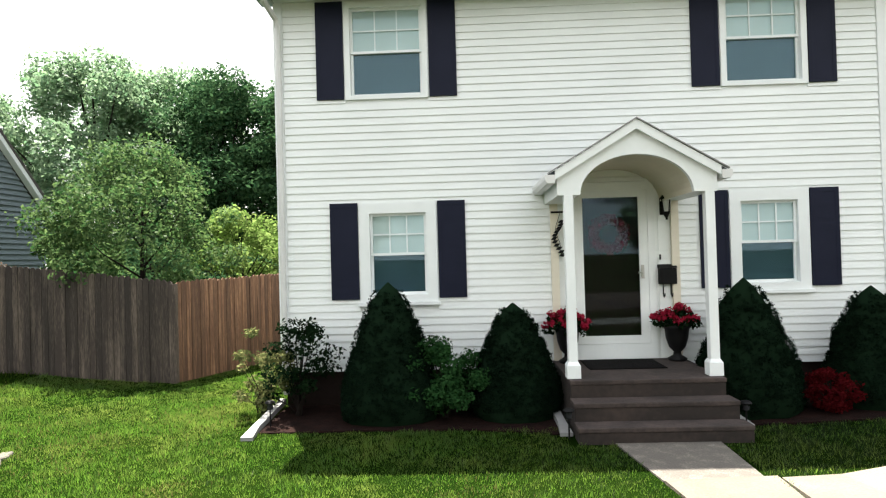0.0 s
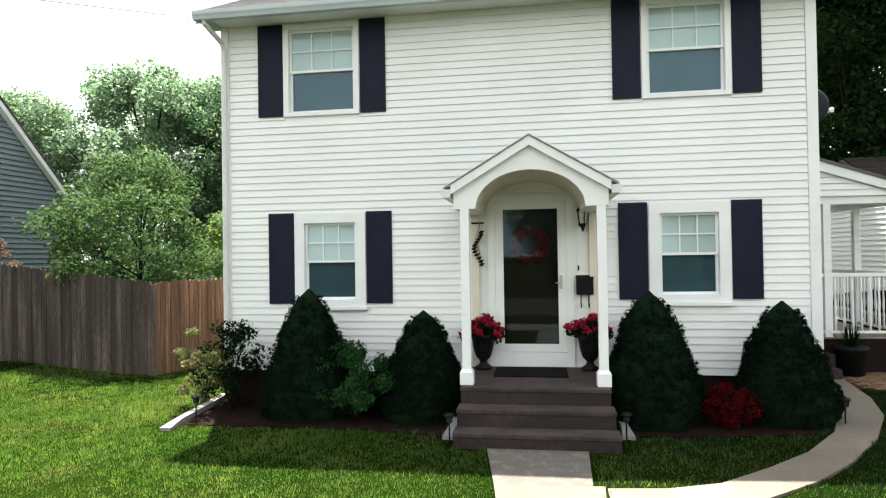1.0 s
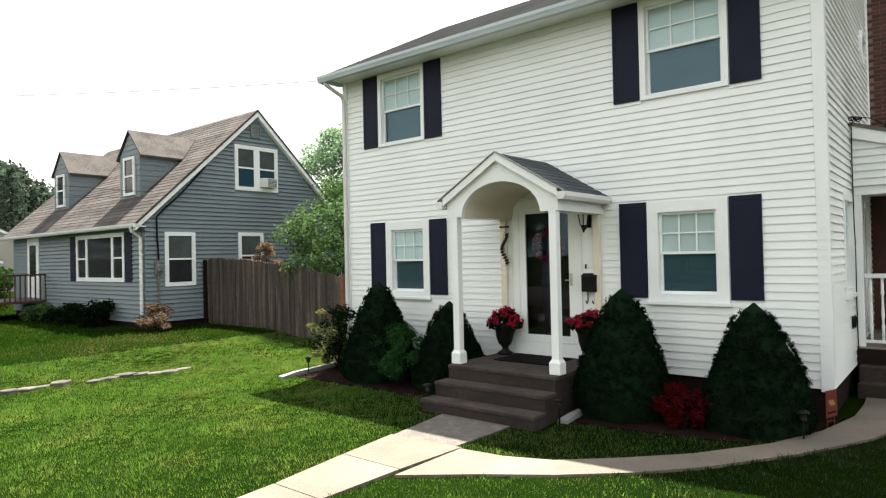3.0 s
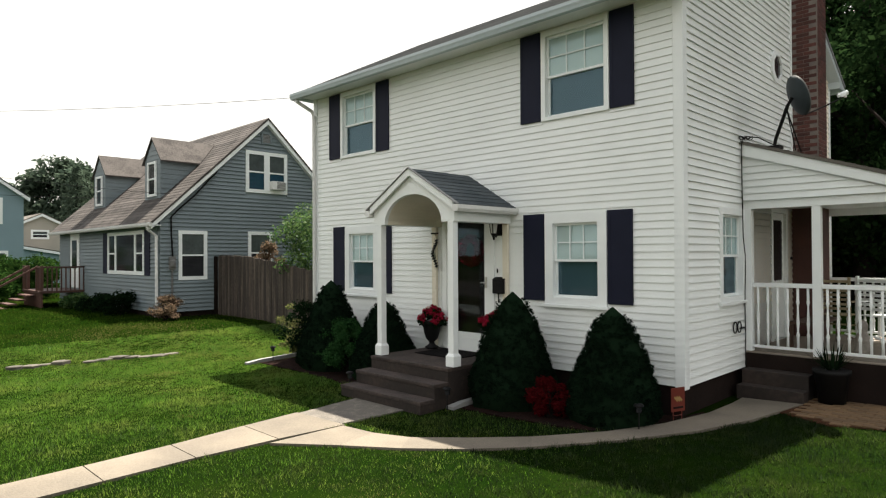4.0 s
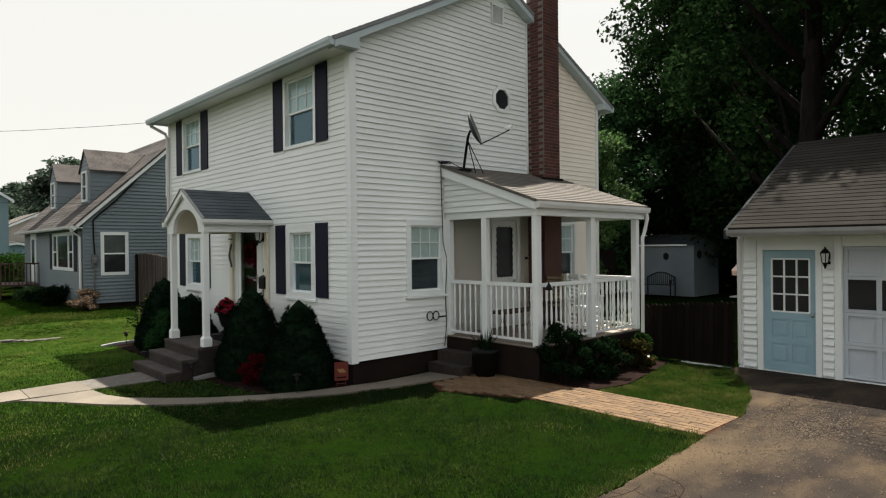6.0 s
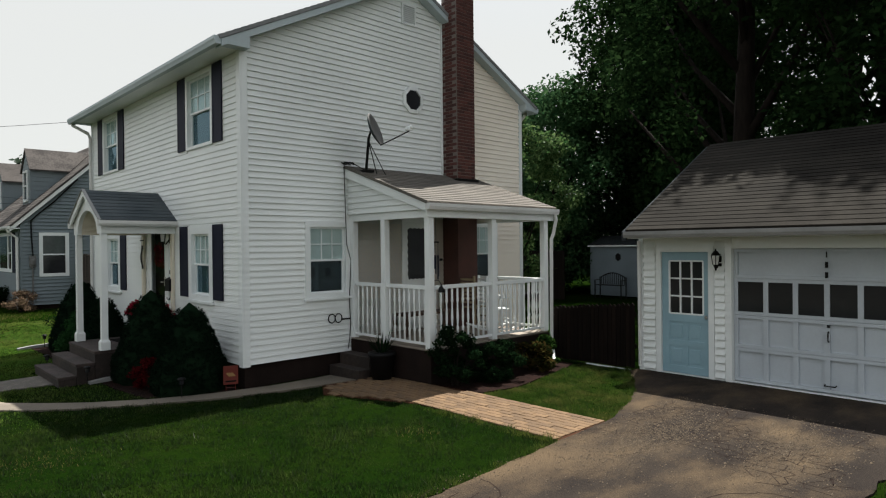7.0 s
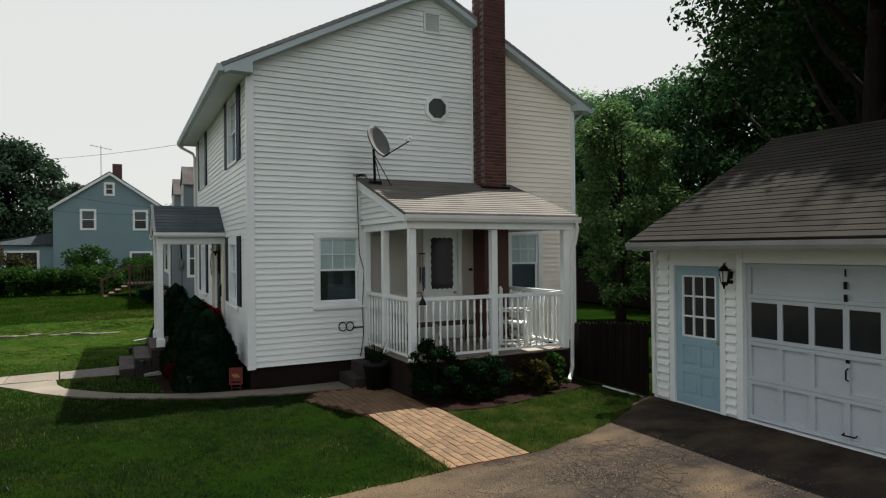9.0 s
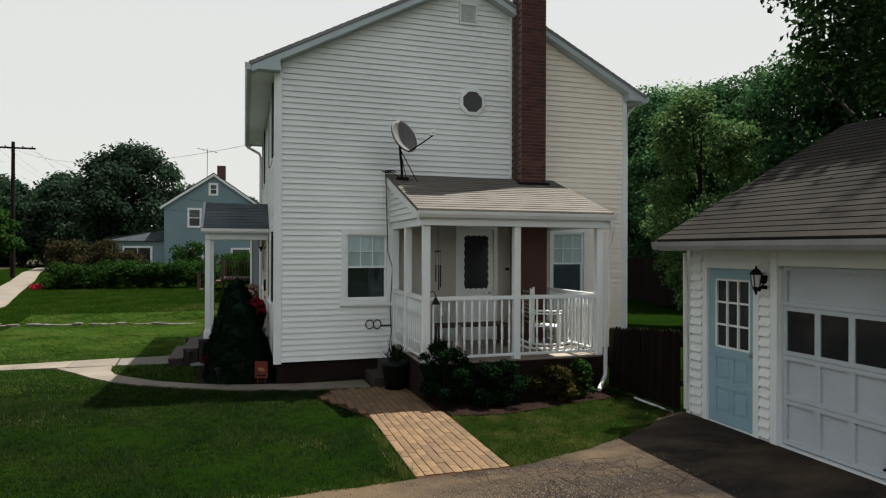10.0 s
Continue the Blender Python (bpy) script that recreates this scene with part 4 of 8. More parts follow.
prism(bm, [(SX + 0.02, 10.371, 2.723), (7.66, 10.371, 2.723), (7.66, 10.371, 2.76), (SX + 0.02, 10.371, 3.5)], (0, 0.03, 0))
part("gable_back", bm, TRIM, porch)
bm = bmesh.new()
o = [(0, 0.0), (0.085, 0.0), (0.105, 0.05), (0.105, 0.10), (0, 0.10)]
prism(bm, [(7.712 + a, 10.28, 2.715 + b) for a, b in o], (0, 3.34, 0))
part("gutter", bm, GUTTER, porch, "cream metal gutter")
block("fascia", (7.68, 10.32, 2.60), (7.71, 13.58, 2.80), TRIM, porch)
bm = bmesh.new()
tube(bm, [(7.77, 13.54, 2.72), (7.78, 13.56, 2.62), (7.73, 13.54, 2.36), (7.71, 13.50, 2.25), (7.71, 13.48, 0.35), (7.75, 13.45, 0.20), (7.98, 13.20, 0.03)], 0.034, 8)
part("downspout", bm, GUTTER, porch, "white bent downspout")
POSTS = [(5.60, 10.45), (6.50, 10.45), (7.61, 10.45), (7.61, 11.93), (7.61, 13.40), (5.60, 13.40)]
for x, y in POSTS:
    block("post", (x - 0.055, y - 0.055, 0.521), (x + 0.055, y + 0.055, 2.60), TRIM, porch, bevel=0.006)
bal = bmesh.new()
lathe(bal, (0, 0, 0), [(0.018, 0.0), (0.018, 0.16), (0.024, 0.19), (0.012, 0.24), (0.021, 0.36), (0.015, 0.50), (0.012, 0.60), (0.024, 0.65), (0.018, 0.68), (0.018, 0.86)], 8)
baluster_mesh = to_mesh("baluster", bal, TRIM, True)
RAILS = [((5.66, 10.45), (6.445, 10.45)), ((6.555, 10.45), (7.555, 10.45)), ((7.61, 10.505), (7.61, 11.875)), ((7.61, 11.985), (7.61, 13.345)), ((5.66, 13.40), (7.555, 13.40))]
for (xa, ya), (xb, yb) in RAILS:
    for name, z0, z1, w in (("top_rail", 1.46, 1.52, 0.035), ("bottom_rail", 0.575, 0.615, 0.022)):
        a, b = ((xa, ya - w, z0), (xb, yb + w, z1)) if ya == yb else ((xa - w, ya, z0), (xb + w, yb, z1))
        block(name, a, b, TRIM, porch)
    n_ = int(round(math.hypot(xb - xa, yb - ya) / 0.125))
    for i in range(n_):
        s = (i + 0.5) / n_
        ob = under(new("baluster", baluster_mesh), porch)
        ob.location = (xa + (xb - xa) * s, ya + (yb - ya) * s, 0.61)
porch_steps = thing("porch_steps", (6.0, 10.1, -0.03), "brown concrete steps up to the side porch", "steps")
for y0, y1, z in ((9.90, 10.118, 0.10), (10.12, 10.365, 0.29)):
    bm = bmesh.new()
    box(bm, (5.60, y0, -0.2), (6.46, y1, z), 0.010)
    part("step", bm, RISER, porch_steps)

# ---- garage ----
garage = thing("garage", (11.8, 16.5, 0.0), "white garage with a panelled door and brown shingles", "garage")
GX0, GX1, GY, GB = 9.40, 14.20, 13.74, 19.25
gf, gl, gr, gb = Face("y", GY, -1), Face("x", GX0, -1), Face("x", GX1, 1), Face("y", GB, 1)
g_holes = [(9.76, 10.64, 0.0, 2.05), (10.97, 13.52, 0.0, 2.06)]
bm = bmesh.new()
pierced(bm, gf, GX0 + 0.01, GX1 - 0.01, -0.05, 2.32, 0.14, g_holes)
g_front = part("wall_front", bm, TRIM, garage)
for f, nm in ((gl, "wall_side"), (gr, "wall_side")):
    bm = bmesh.new()
    pierced(bm, f, GY + 0.15, GB, -0.05, 2.32, 0.14, [])
    s = 0.14 if f is gl else -0.14
    prism(bm, [(f.at, GY + 0.02, 2.322), (f.at, GB, 2.322), (f.at, 16.5, 3.98)], (s, 0, 0))
    part(nm, bm, VINYL, garage)
bm = bmesh.new()
pierced(bm, gb, GX0 + 0.15, GX1 - 0.15, -0.05, 2.32, 0.14, [])
part("wall_back", bm, VINYL, garage)
siding(gf, lambda z: (GX0 + 0.085, 9.70), 0.03, 2.23, 0.12, [], VINYL, g_front, 0.046)
siding(gf, lambda z: (10.70, 10.86), 0.03, 2.23, 0.12, [], VINYL, g_front, 0.046)
bm = siding(gl, lambda z: (GY + 0.02, GB) if z < 2.32 else (GY + 0.02 + (16.5 - GY) * (z - 2.32) / 1.66, GB - (GB - 16.5) * (z - 2.32) / 1.66), 0.03, 3.86, 0.115, [], VINYL, None, 0.028)
part("lap_siding", bm, VINYL, garage, kind="stuff")
gf.block("corner_board", GX0, GX0 + 0.08, 0.0, 0.03, -0.03, 2.28, TRIM, garage)
gf.block("garage_door_trim", 10.865, 10.965, 0.0, 0.035, -0.02, 2.23, TRIM, garage)
gf.block("garage_door_trim", 13.525, 13.64, 0.0, 0.035, -0.02, 2.23, TRIM, garage)
gf.block("head_board", 10.97, 13.52, 0.0, 0.034, 2.065, 2.23, TRIM, garage)
shingled("roof", garage, (9.46, 13.17, 2.375), (14.5, 13.17, 2.375), (9.46, 16.5, 4.14), (14.5, 16.5, 4.14), 0.14, SHINGLE_BROWN, 0.04)
shingled("roof", garage, (14.5, 19.83, 2.375), (9.46, 19.83, 2.375), (14.5, 16.5, 4.14), (9.46, 16.5, 4.14), 0.14, SHINGLE_BROWN, 0.04, single=False)
bm = bmesh.new()
o = [(0, 0.0), (-0.085, 0.0), (-0.105, 0.05), (-0.105, 0.105), (0, 0.105)]
prism(bm, [(9.46, 13.195 + a, 2.245 + b) for a, b in o], (5.0, 0, 0))
part("gutter", bm, GUTTER_GREY, garage, "weathered grey garage gutter")
block("soffit", (9.48, 13.20, 2.232), (14.48, 13.735, 2.252), TRIM, garage)
for ya, yb in ((13.20, 16.5), (19.80, 16.5)):
    bm = bmesh.new()
    hull8(bm, [(9.375, ya, 2.20), (9.455, ya, 2.20), (9.455, yb, 3.95), (9.375, yb, 3.95), (9.375, ya, 2.35), (9.455, ya, 2.35), (9.455, yb, 4.10), (9.375, yb, 4.10)])
    part("rake_board", bm, SHINGLE, garage)
bm = bmesh.new()
tube(bm, [(9.43, 13.66, 2.20), (9.43, 13.68, 0.05)], 0.03, 8)
part("downspout", bm, GUTTER, garage)
# side door: light blue, nine lights over two panels
bm = bmesh.new()
for a, b, c, d in ((9.71, 9.80, -0.02, 2.10), (10.60, 10.69, -0.02, 2.10), (9.80, 10.60, 2.01, 2.10)):
    gf.box(bm, a, b, -0.10, 0.028, c, d)
g_door = part("door", bm, TRIM, garage, "light blue door with nine panes, closed")
bm = bmesh.new()
for a, b, c, d in ((9.805, 9.93, 0.01, 2.005), (10.50, 10.595, 0.01, 2.005), (9.93, 10.50, 1.86, 2.005), (9.93, 10.50, 0.86, 0.99), (9.93, 10.50, 0.01, 0.13), (9.93, 10.50, 0.46, 0.55), (10.19, 10.24, 0.55, 0.86), (10.19, 10.24, 0.13, 0.46)):
    gf.box(bm, a, b, -0.06, -0.015, c, d)
gf.box(bm, 9.93, 10.50, -0.06, -0.028, 0.13, 0.86)
for a, b in ((9.98, 10.15), (10.28, 10.45)):
    for c, d in ((0.18, 0.41), (0.60, 0.81)):
        gf.box(bm, a, b, -0.030, -0.018, c, d, 0.006)
part("door_leaf", bm, DOOR_BLUE, g_door)
bm = bmesh.new()
gf.box(bm, 9.93, 10.50, -0.05, -0.04, 0.99, 1.86)
part("pane", bm, DARK_GLASS, g_door)
for i in (0, 1, 2, 3):
    u = 9.93 + 0.57 * i / 3
    gf.block("muntin", u - 0.012, u + 0.012, -0.039, -0.012, 0.99, 1.86, TRIM, g_door, bevel=0)
    z = 0.99 + 0.87 * i / 3
    gf.block("muntin", 9.93, 10.50, -0.0385, -0.013, z - 0.012, z + 0.012, TRIM, g_door, bevel=0)
bm = bmesh.new()
lathe(bm, gf.p(10.55, 0.0, 0.96), [(0.012, -0.03), (0.026, -0.01), (0.026, 0.012), (0.01, 0.03)], 10)
part("door_knob", bm, CHROME, g_door)
# overhead door: four rows of panels, the third glazed
bm = bmesh.new()
gf.box(bm, 10.972, 13.518, -0.12, -0.08, 0.02, 2.06)
o_door = part("garage_door", bm, DOOR_WHITE, garage, "white panelled overhead garage door, closed")
rows_z = [(0.02, 0.53), (0.535, 1.035), (1.04, 1.60), (1.605, 2.055)]
for k, (z0, z1) in enumerate(rows_z):
    bm = bmesh.new()
    gf.box(bm, 10.974, 11.03, -0.08, -0.045, z0, z1)
    gf.box(bm, 13.47, 13.516, -0.08, -0.045, z0, z1)
    gf.box(bm, 11.03, 13.47, -0.08, -0.045, z0, z0 + 0.05)
    gf.box(bm, 11.03, 13.47, -0.08, -0.045, z1 - 0.05, z1)
    for i in range(1, 6):
        u = 11.03 + i * 2.44 / 6
        if k < 3:
            gf.box(bm, u - 0.035, u + 0.035, -0.08, -0.045, z0 + 0.05, z1 - 0.05)
    part("door_section", bm, DOOR_WHITE, o_door)
for i in range(6):
    u0, u1 = 11.03 + i * 2.44 / 6 + (0.036 if i else 0), 11.03 + (i + 1) * 2.44 / 6 - (0.036 if i < 5 else 0)
    gf.block("pane", u0, u1, -0.078, -0.062, 1.092, 1.548, DARK_GLASS, o_door, bevel=0)
bm = bmesh.new()
tube(bm, [gf.p(12.27, -0.04, 0.88), gf.p(12.27, 0.0, 0.86), gf.p(12.27, 0.0, 0.76), gf.p(12.27, -0.04, 0.74)], 0.010, 6)
gf.box(bm, 12.25, 12.29, -0.045, -0.03, 0.94, 0.98)
part("door_handle", bm, BLACK, o_door, "dark pull handle")
bm = bmesh.new()
tube(bm, [gf.p(12.22, -0.045, 0.13), gf.p(12.22, 0.0, 0.12), gf.p(12.36, 0.0, 0.12), gf.p(12.36, -0.045, 0.13)], 0.010, 6)
part("lift_handle", bm, BLACK, o_door)
for i, (w, h) in enumerate(((0.018, 0.085), (0.042, 0.085), (0.042, 0.085))):
    z = 1.97 - i * 0.145
    gf.block("number_bar", 12.25 - w / 2, 12.25 + w / 2, -0.0445, -0.036, z - h / 2, z + h / 2, BLACK, o_door, "plain dark bar", bevel=0.003)


# ---- fences ----
def board_fence(name, a, b, za, zb, tops, material, label, width=0.098, dogear=True, rails=True, gap=0.006, category="fence"):
    """Upright boards between two points; tops(s) gives the height of their upper ends along the run."""
    ax, ay = a
    bx, by = b
    length = math.hypot(bx - ax, by - ay)
    dx, dy = (bx - ax) / length, (by - ay) / length
    fe = thing(name, (ax, ay, rise(ax, ay)), label, category)
    k = int(length / width)
    r = random.Random(int(length * 100))
    for i in range(k):
        s = i / k
        x, y = ax + dx * i * length / k, ay + dy * i * length / k
        w = length / k - gap
        lo, hi = za + (zb - za) * s, tops(s) + r.uniform(-0.015, 0.015)
        t = 0.009 + 0.004 * (i % 2)
        nx, ny = -dy, dx
        off = r.uniform(-0.006, 0.006)
        bm = bmesh.new()
        cut = 0.03 if dogear else width * 0.45
        pts = [(0, lo), (w, lo), (w, hi - cut), (w - (0.03 if dogear else w / 2 - 0.004), hi), (0.03 if dogear else w / 2 - 0.004, hi), (0, hi - cut)]
        prism(bm, [(x + dx * u + nx * (off - t), y + dy * u + ny * (off - t), z) for u, z in pts], (nx * 2 * t, ny * 2 * t, 0))
        part("board" if dogear else "picket", bm, material, fe)
    if rails:
        for h in (0.3, 0.78):
            bm = bmesh.new()
            nx, ny = -dy * 0.035, dx * 0.035
            z0, z1 = za + (tops(0) - za) * h, zb + (tops(1) - zb) * h
            prism(bm, [(ax + nx * 0.5, ay + ny * 0.5, z0), (bx + nx * 0.5, by + ny * 0.5, z1), (bx + nx * 0.5, by + ny * 0.5, z1 + 0.08), (ax + nx * 0.5, ay + ny * 0.5, z0 + 0.08)], (nx, ny, 0))
            part("rail", bm, material, fe)
    return fe


board_fence("wooden_fence", (-10.34, 9.97), (-4.82, 10.08), 0.05, -0.16, lambda s: 1.98 - 0.10 * s - 0.39 * max(0.0, (s - 0.3) / 0.7) ** 1.2, FENCE_OLD, "weathered grey-brown board fence behind the side lawn")
board_fence("wooden_fence", (-4.78, 10.10), (-2.62, 15.0), -0.16, -0.16, lambda s: 1.50 + 0.10 * s, FENCE_NEW, "reddish cedar board fence beside the house")
bm = bmesh.new()
box(bm, (-4.87, 10.02, -0.3), (-4.76, 10.13, 1.46), 0.006)
solid("fence_post", bm, FENCE_OLD, "weathered square post at the fence corner", "fence post")
bm = bmesh.new()
box(bm, (-10.445, 9.86, -0.1), (-10.36, 9.955, 1.95), 0.006)
solid("fence_post", bm, FENCE_DARK, "dark square fence post against the grey house", "fence post")
board_fence("picket_fence", (7.60, 13.62), (9.36, 13.64), -0.01, 0.0, lambda s: 0.97 + 0.17 * s, FENCE_DARK, "dark brown pointed picket fence by the garage", 0.085, dogear=False, gap=0.010)
bm = bmesh.new()
box(bm, (8.45, 13.51, -0.06), (9.34, 13.54, 0.0), 0.004)
solid("edging_board", bm, TRIM, "pale board along the foot of the picket fence", "edging")
board_fence("back_fence", (-16.0, 24.5), (0.2, 24.5), -0.1, -0.05, lambda s: 1.9, FENCE_DARK, "dark board fence at the end of the yard", 0.30)


# ---- grey house next door ----
def far_siding(parent, f, u0, u1, z0, z1, step, holes, material, gable=None):
    """Wall slab with joined lapped courses; gable (ridge u, ridge z) closes the top."""
    span = lambda z: (u0, u1) if gable is None or z <= z1 else (u0 + (gable[0] - u0) * (z - z1) / (gable[1] - z1), u1 + (gable[0] - u1) * (z - z1) / (gable[1] - z1))
    bm = bmesh.new()
    pierced(bm, f, u0, u1, z0, z1, 0.15, [])
    if gable:
        prism(bm, [f.p(u0, 0, z1 + 0.001), f.p(u1, 0, z1 + 0.001), f.p(gable[0], 0, gable[1])], Vector(f.p(0, -0.15, 0)) - Vector(f.p(0, 0, 0)))
    wall = part("wall", bm, material, parent)
    top = gable[1] - 0.02 if gable else z1
    bm = siding(f, span, z0, top, step, holes, material, None, 0.045)
    part("lap_siding", bm, material, wall, kind="stuff")
    return wall


def plain_window(parent, f, u0, u1, z0, z1, trim=0.09, lights=(1.0,), label="white-framed window", double=True, bar=0.07, upper=None, lower=None):
    """A window seen from afar: casing, panes set back, meeting rails; lights are the shares of its width."""
    upper, lower = upper or DIM_PANE, lower or DARK_GLASS
    bm = bmesh.new()
    ring_frame(bm, f, u0, u1, z0, z1, trim, trim, trim, 0.001, 0.05)
    win = part("window", bm, TRIM, parent, label)
    b, mid = u0 + trim, (z0 + z1) / 2
    for i, share in enumerate(lights):
        a = b
        b = a + (u1 - u0 - 2 * trim) * share / sum(lights)
        if double:
            f.block("pane", a + 0.002, b - 0.002, 0.003, 0.020, z0 + trim, mid, lower, win, bevel=0)
            f.block("pane", a + 0.002, b - 0.002, 0.003, 0.024, mid + 0.002, z1 - trim, upper, win, bevel=0)
            f.block("meeting_rail", a, b, 0.0245, 0.04, mid - 0.025, mid + 0.025, TRIM, win, bevel=0)
        else:
            f.block("pane", a + 0.002, b - 0.002, 0.003, 0.024, z0 + trim, z1 - trim, lower, win, bevel=0)
        if i:
            f.block("mullion", a - bar / 2, a + bar / 2, 0.0245, 0.045, z0 + trim, z1 - trim, TRIM, win, bevel=0)
    return win


NX, NY, NB, NW, NE = -10.5, 8.19, 15.25, -20.9, 2.97
grey = thing("grey_house", (-15.7, 11.7, 0.1), "grey-sided one-and-a-half storey house with two dormers", "house")
ng, nf, nw_, nb = Face("x", NX, 1), Face("y", NY, -1), Face("x", NW, -1), Face("y", NB, 1)
NRY, NRZ = 11.74, 6.64
far_siding(grey, ng, NY, NB, 0.25, 3.0, 0.125, [(8.74, 9.65, 1.22, 2.75), (11.06, 11.96, 1.34, 2.77), (10.98, 12.55, 4.08, 5.49)], GREY_SIDE, (NRY, NRZ - 0.12))
far_siding(grey, nf, NW, NX - 0.16, 0.25, 3.0, 0.125, [(-15.0, -11.64, 1.36, 2.78), (-19.35, -18.25, 0.75, 2.85)], GREY_SIDE)
far_siding(grey, nw_, NY + 0.16, NB, 0.25, 3.0, 0.16, [], GREY_SIDE, (NRY, NRZ - 0.12))
bm = bmesh.new()
pierced(bm, nb, NW, NX - 0.16, 0.25, 3.0, 0.15, [])
part("wall", bm, GREY_SIDE, grey)
block("foundation", (NW + 0.03, NY + 0.03, -0.2), (NX - 0.03, NB - 0.03, 0.249), FOUND, grey)
nsl = (NRZ - NE) / (NRY - 7.86)
shingled("roof", grey, (NW - 0.2, 7.86, NE), (NX + 0.2, 7.86, NE), (NW - 0.2, NRY, NRZ), (NX + 0.2, NRY, NRZ), 0.16, SHINGLE_RUST, 0.05, single=False)
shingled("roof", grey, (NX + 0.2, 2 * NRY - 7.86, NE), (NW - 0.2, 2 * NRY - 7.86, NE), (NX + 0.2, NRY, NRZ), (NW - 0.2, NRY, NRZ), 0.16, SHINGLE_RUST, 0.05, single=False)
for y0 in (7.88, 2 * NRY - 7.88):
    bm = bmesh.new()
    hull8(bm, [(NX + 0.025, y0, NE - 0.20), (NX + 0.18, y0, NE - 0.20), (NX + 0.18, NRY, NRZ - 0.22), (NX + 0.025, NRY, NRZ - 0.22), (NX + 0.025, y0, NE - 0.04), (NX + 0.18, y0, NE - 0.04), (NX + 0.18, NRY, NRZ - 0.06), (NX + 0.025, NRY, NRZ - 0.06)])
    part("rake_board", bm, TRIM, grey)
block("soffit", (NW - 0.18, 7.90, NE - 0.10), (NX + 0.18, NY - 0.025, NE - 0.07), TRIM, grey)
bm = bmesh.new()
prism(bm, [(NW - 0.2, 7.895 + a, NE - 0.12 + b) for a, b in ((0, 0), (-0.09, 0), (-0.11, 0.05), (-0.11, 0.11), (0, 0.11))], (NX + 0.4 - NW, 0, 0))
part("gutter", bm, GUTTER, grey)
bm = bmesh.new()
tube(bm, [(NX - 0.02, 7.83, NE - 0.1), (NX - 0.02, 7.86, NE - 0.22), (NX - 0.06, 8.11, NE - 0.4), (NX - 0.06, 8.12, 0.15)], 0.045, 8)
part("downspout", bm, GUTTER, grey, "white downspout")
plain_window(grey, ng, 8.74, 9.65, 1.22, 2.75, 0.11)
plain_window(grey, ng, 11.06, 11.96, 1.34, 2.77, 0.11)
plain_window(grey, ng, 10.98, 12.55, 4.08, 5.49, 0.12, (1, 1), "white paired upper window", bar=0.21, upper=DIM_PANE, lower=BLUE_PANE)
bm = bmesh.new()
ring_frame(bm, ng, 11.55, 11.93, 5.76, 6.14, 0.05, 0.04, 0.04, 0.0, 0.065)
vent = part("gable_vent", bm, GREY_SIDE, grey, "grey louvred gable vent")
for i in range(6):
    z = 5.81 + i * 0.05
    bm = bmesh.new()
    hull8(bm, [ng.p(11.60, 0.028, z + 0.028), ng.p(11.88, 0.028, z + 0.028), ng.p(11.88, 0.060, z), ng.p(11.60, 0.060, z), ng.p(11.60, 0.028, z + 0.040), ng.p(11.88, 0.028, z + 0.040), ng.p(11.88, 0.060, z + 0.012), ng.p(11.60, 0.060, z + 0.012)])
    part("slat", bm, GUTTER_GREY, vent)
aircon = bmesh.new()
ng.box(aircon, 11.86, 12.38, 0.041, 0.24, 4.21, 4.50, 0.015)
ac = solid("air_conditioner", aircon, GUTTER, "white window air conditioner", "air conditioner")
for i in range(6):
    ng.block("louvre", 12.04, 12.36, 0.2405, 0.247, 4.235 + i * 0.042, 4.262 + i * 0.042, DISH_GREY, ac, bevel=0)
plain_window(grey, nf, -15.0, -11.64, 1.36, 2.78, 0.12, (0.62, 1.7, 0.62), "white three-part front window", double=False, bar=0.14)
for x in (-14.58, -12.06):
    nf.block("sash_rail", x - 0.29, x + 0.29, 0.0245, 0.04, 2.03, 2.08, TRIM, grey, bevel=0)
nf.block("shutter", -11.60, -11.17, 0.02, 0.05, 1.36, 2.78, NAVY, grey, "dark shutter")
nf.block("shutter", -15.47, -15.04, 0.02, 0.05, 1.36, 2.78, NAVY, grey, "dark shutter")
bm = bmesh.new()
nf.box(bm, -19.35, -18.25, 0.0, 0.05, 0.75, 2.85)
gd = part("door", bm, TRIM, grey, "white front door")
nf.block("pane", -19.1, -18.5, 0.051, 0.06, 1.5, 2.6, DARK_GLASS, gd, bevel=0)
bm = bmesh.new()
lathe(bm, ng.p(8.54, 0.10, 1.62), [(0.06, 0.0), (0.085, 0.05), (0.085, 0.18), (0.05, 0.24)], 12)
ng.box(bm, 8.44, 8.64, 0.02, 0.10, 1.55, 1.95, 0.01)
tube(bm, [ng.p(8.54, 0.06, 1.55), ng.p(8.54, 0.06, 0.3)], 0.03, 8)
meter = part("electric_meter", bm, DISH_GREY, grey, "grey electric meter with conduit")
bm = bmesh.new()
tube(bm, [ng.p(8.55, 0.07, 1.94), ng.p(8.51, 0.07, 2.6), ng.p(8.50, 0.08, 3.15), ng.p(8.71, 0.09, 3.38), ng.p(9.23, 0.10, 3.86), ng.p(9.60, 0.11, 4.28), ng.p(9.93, 0.16, 4.66)], 0.024, 8)
part("service_cable", bm, BLACK, meter, "dark service cable up the rake")
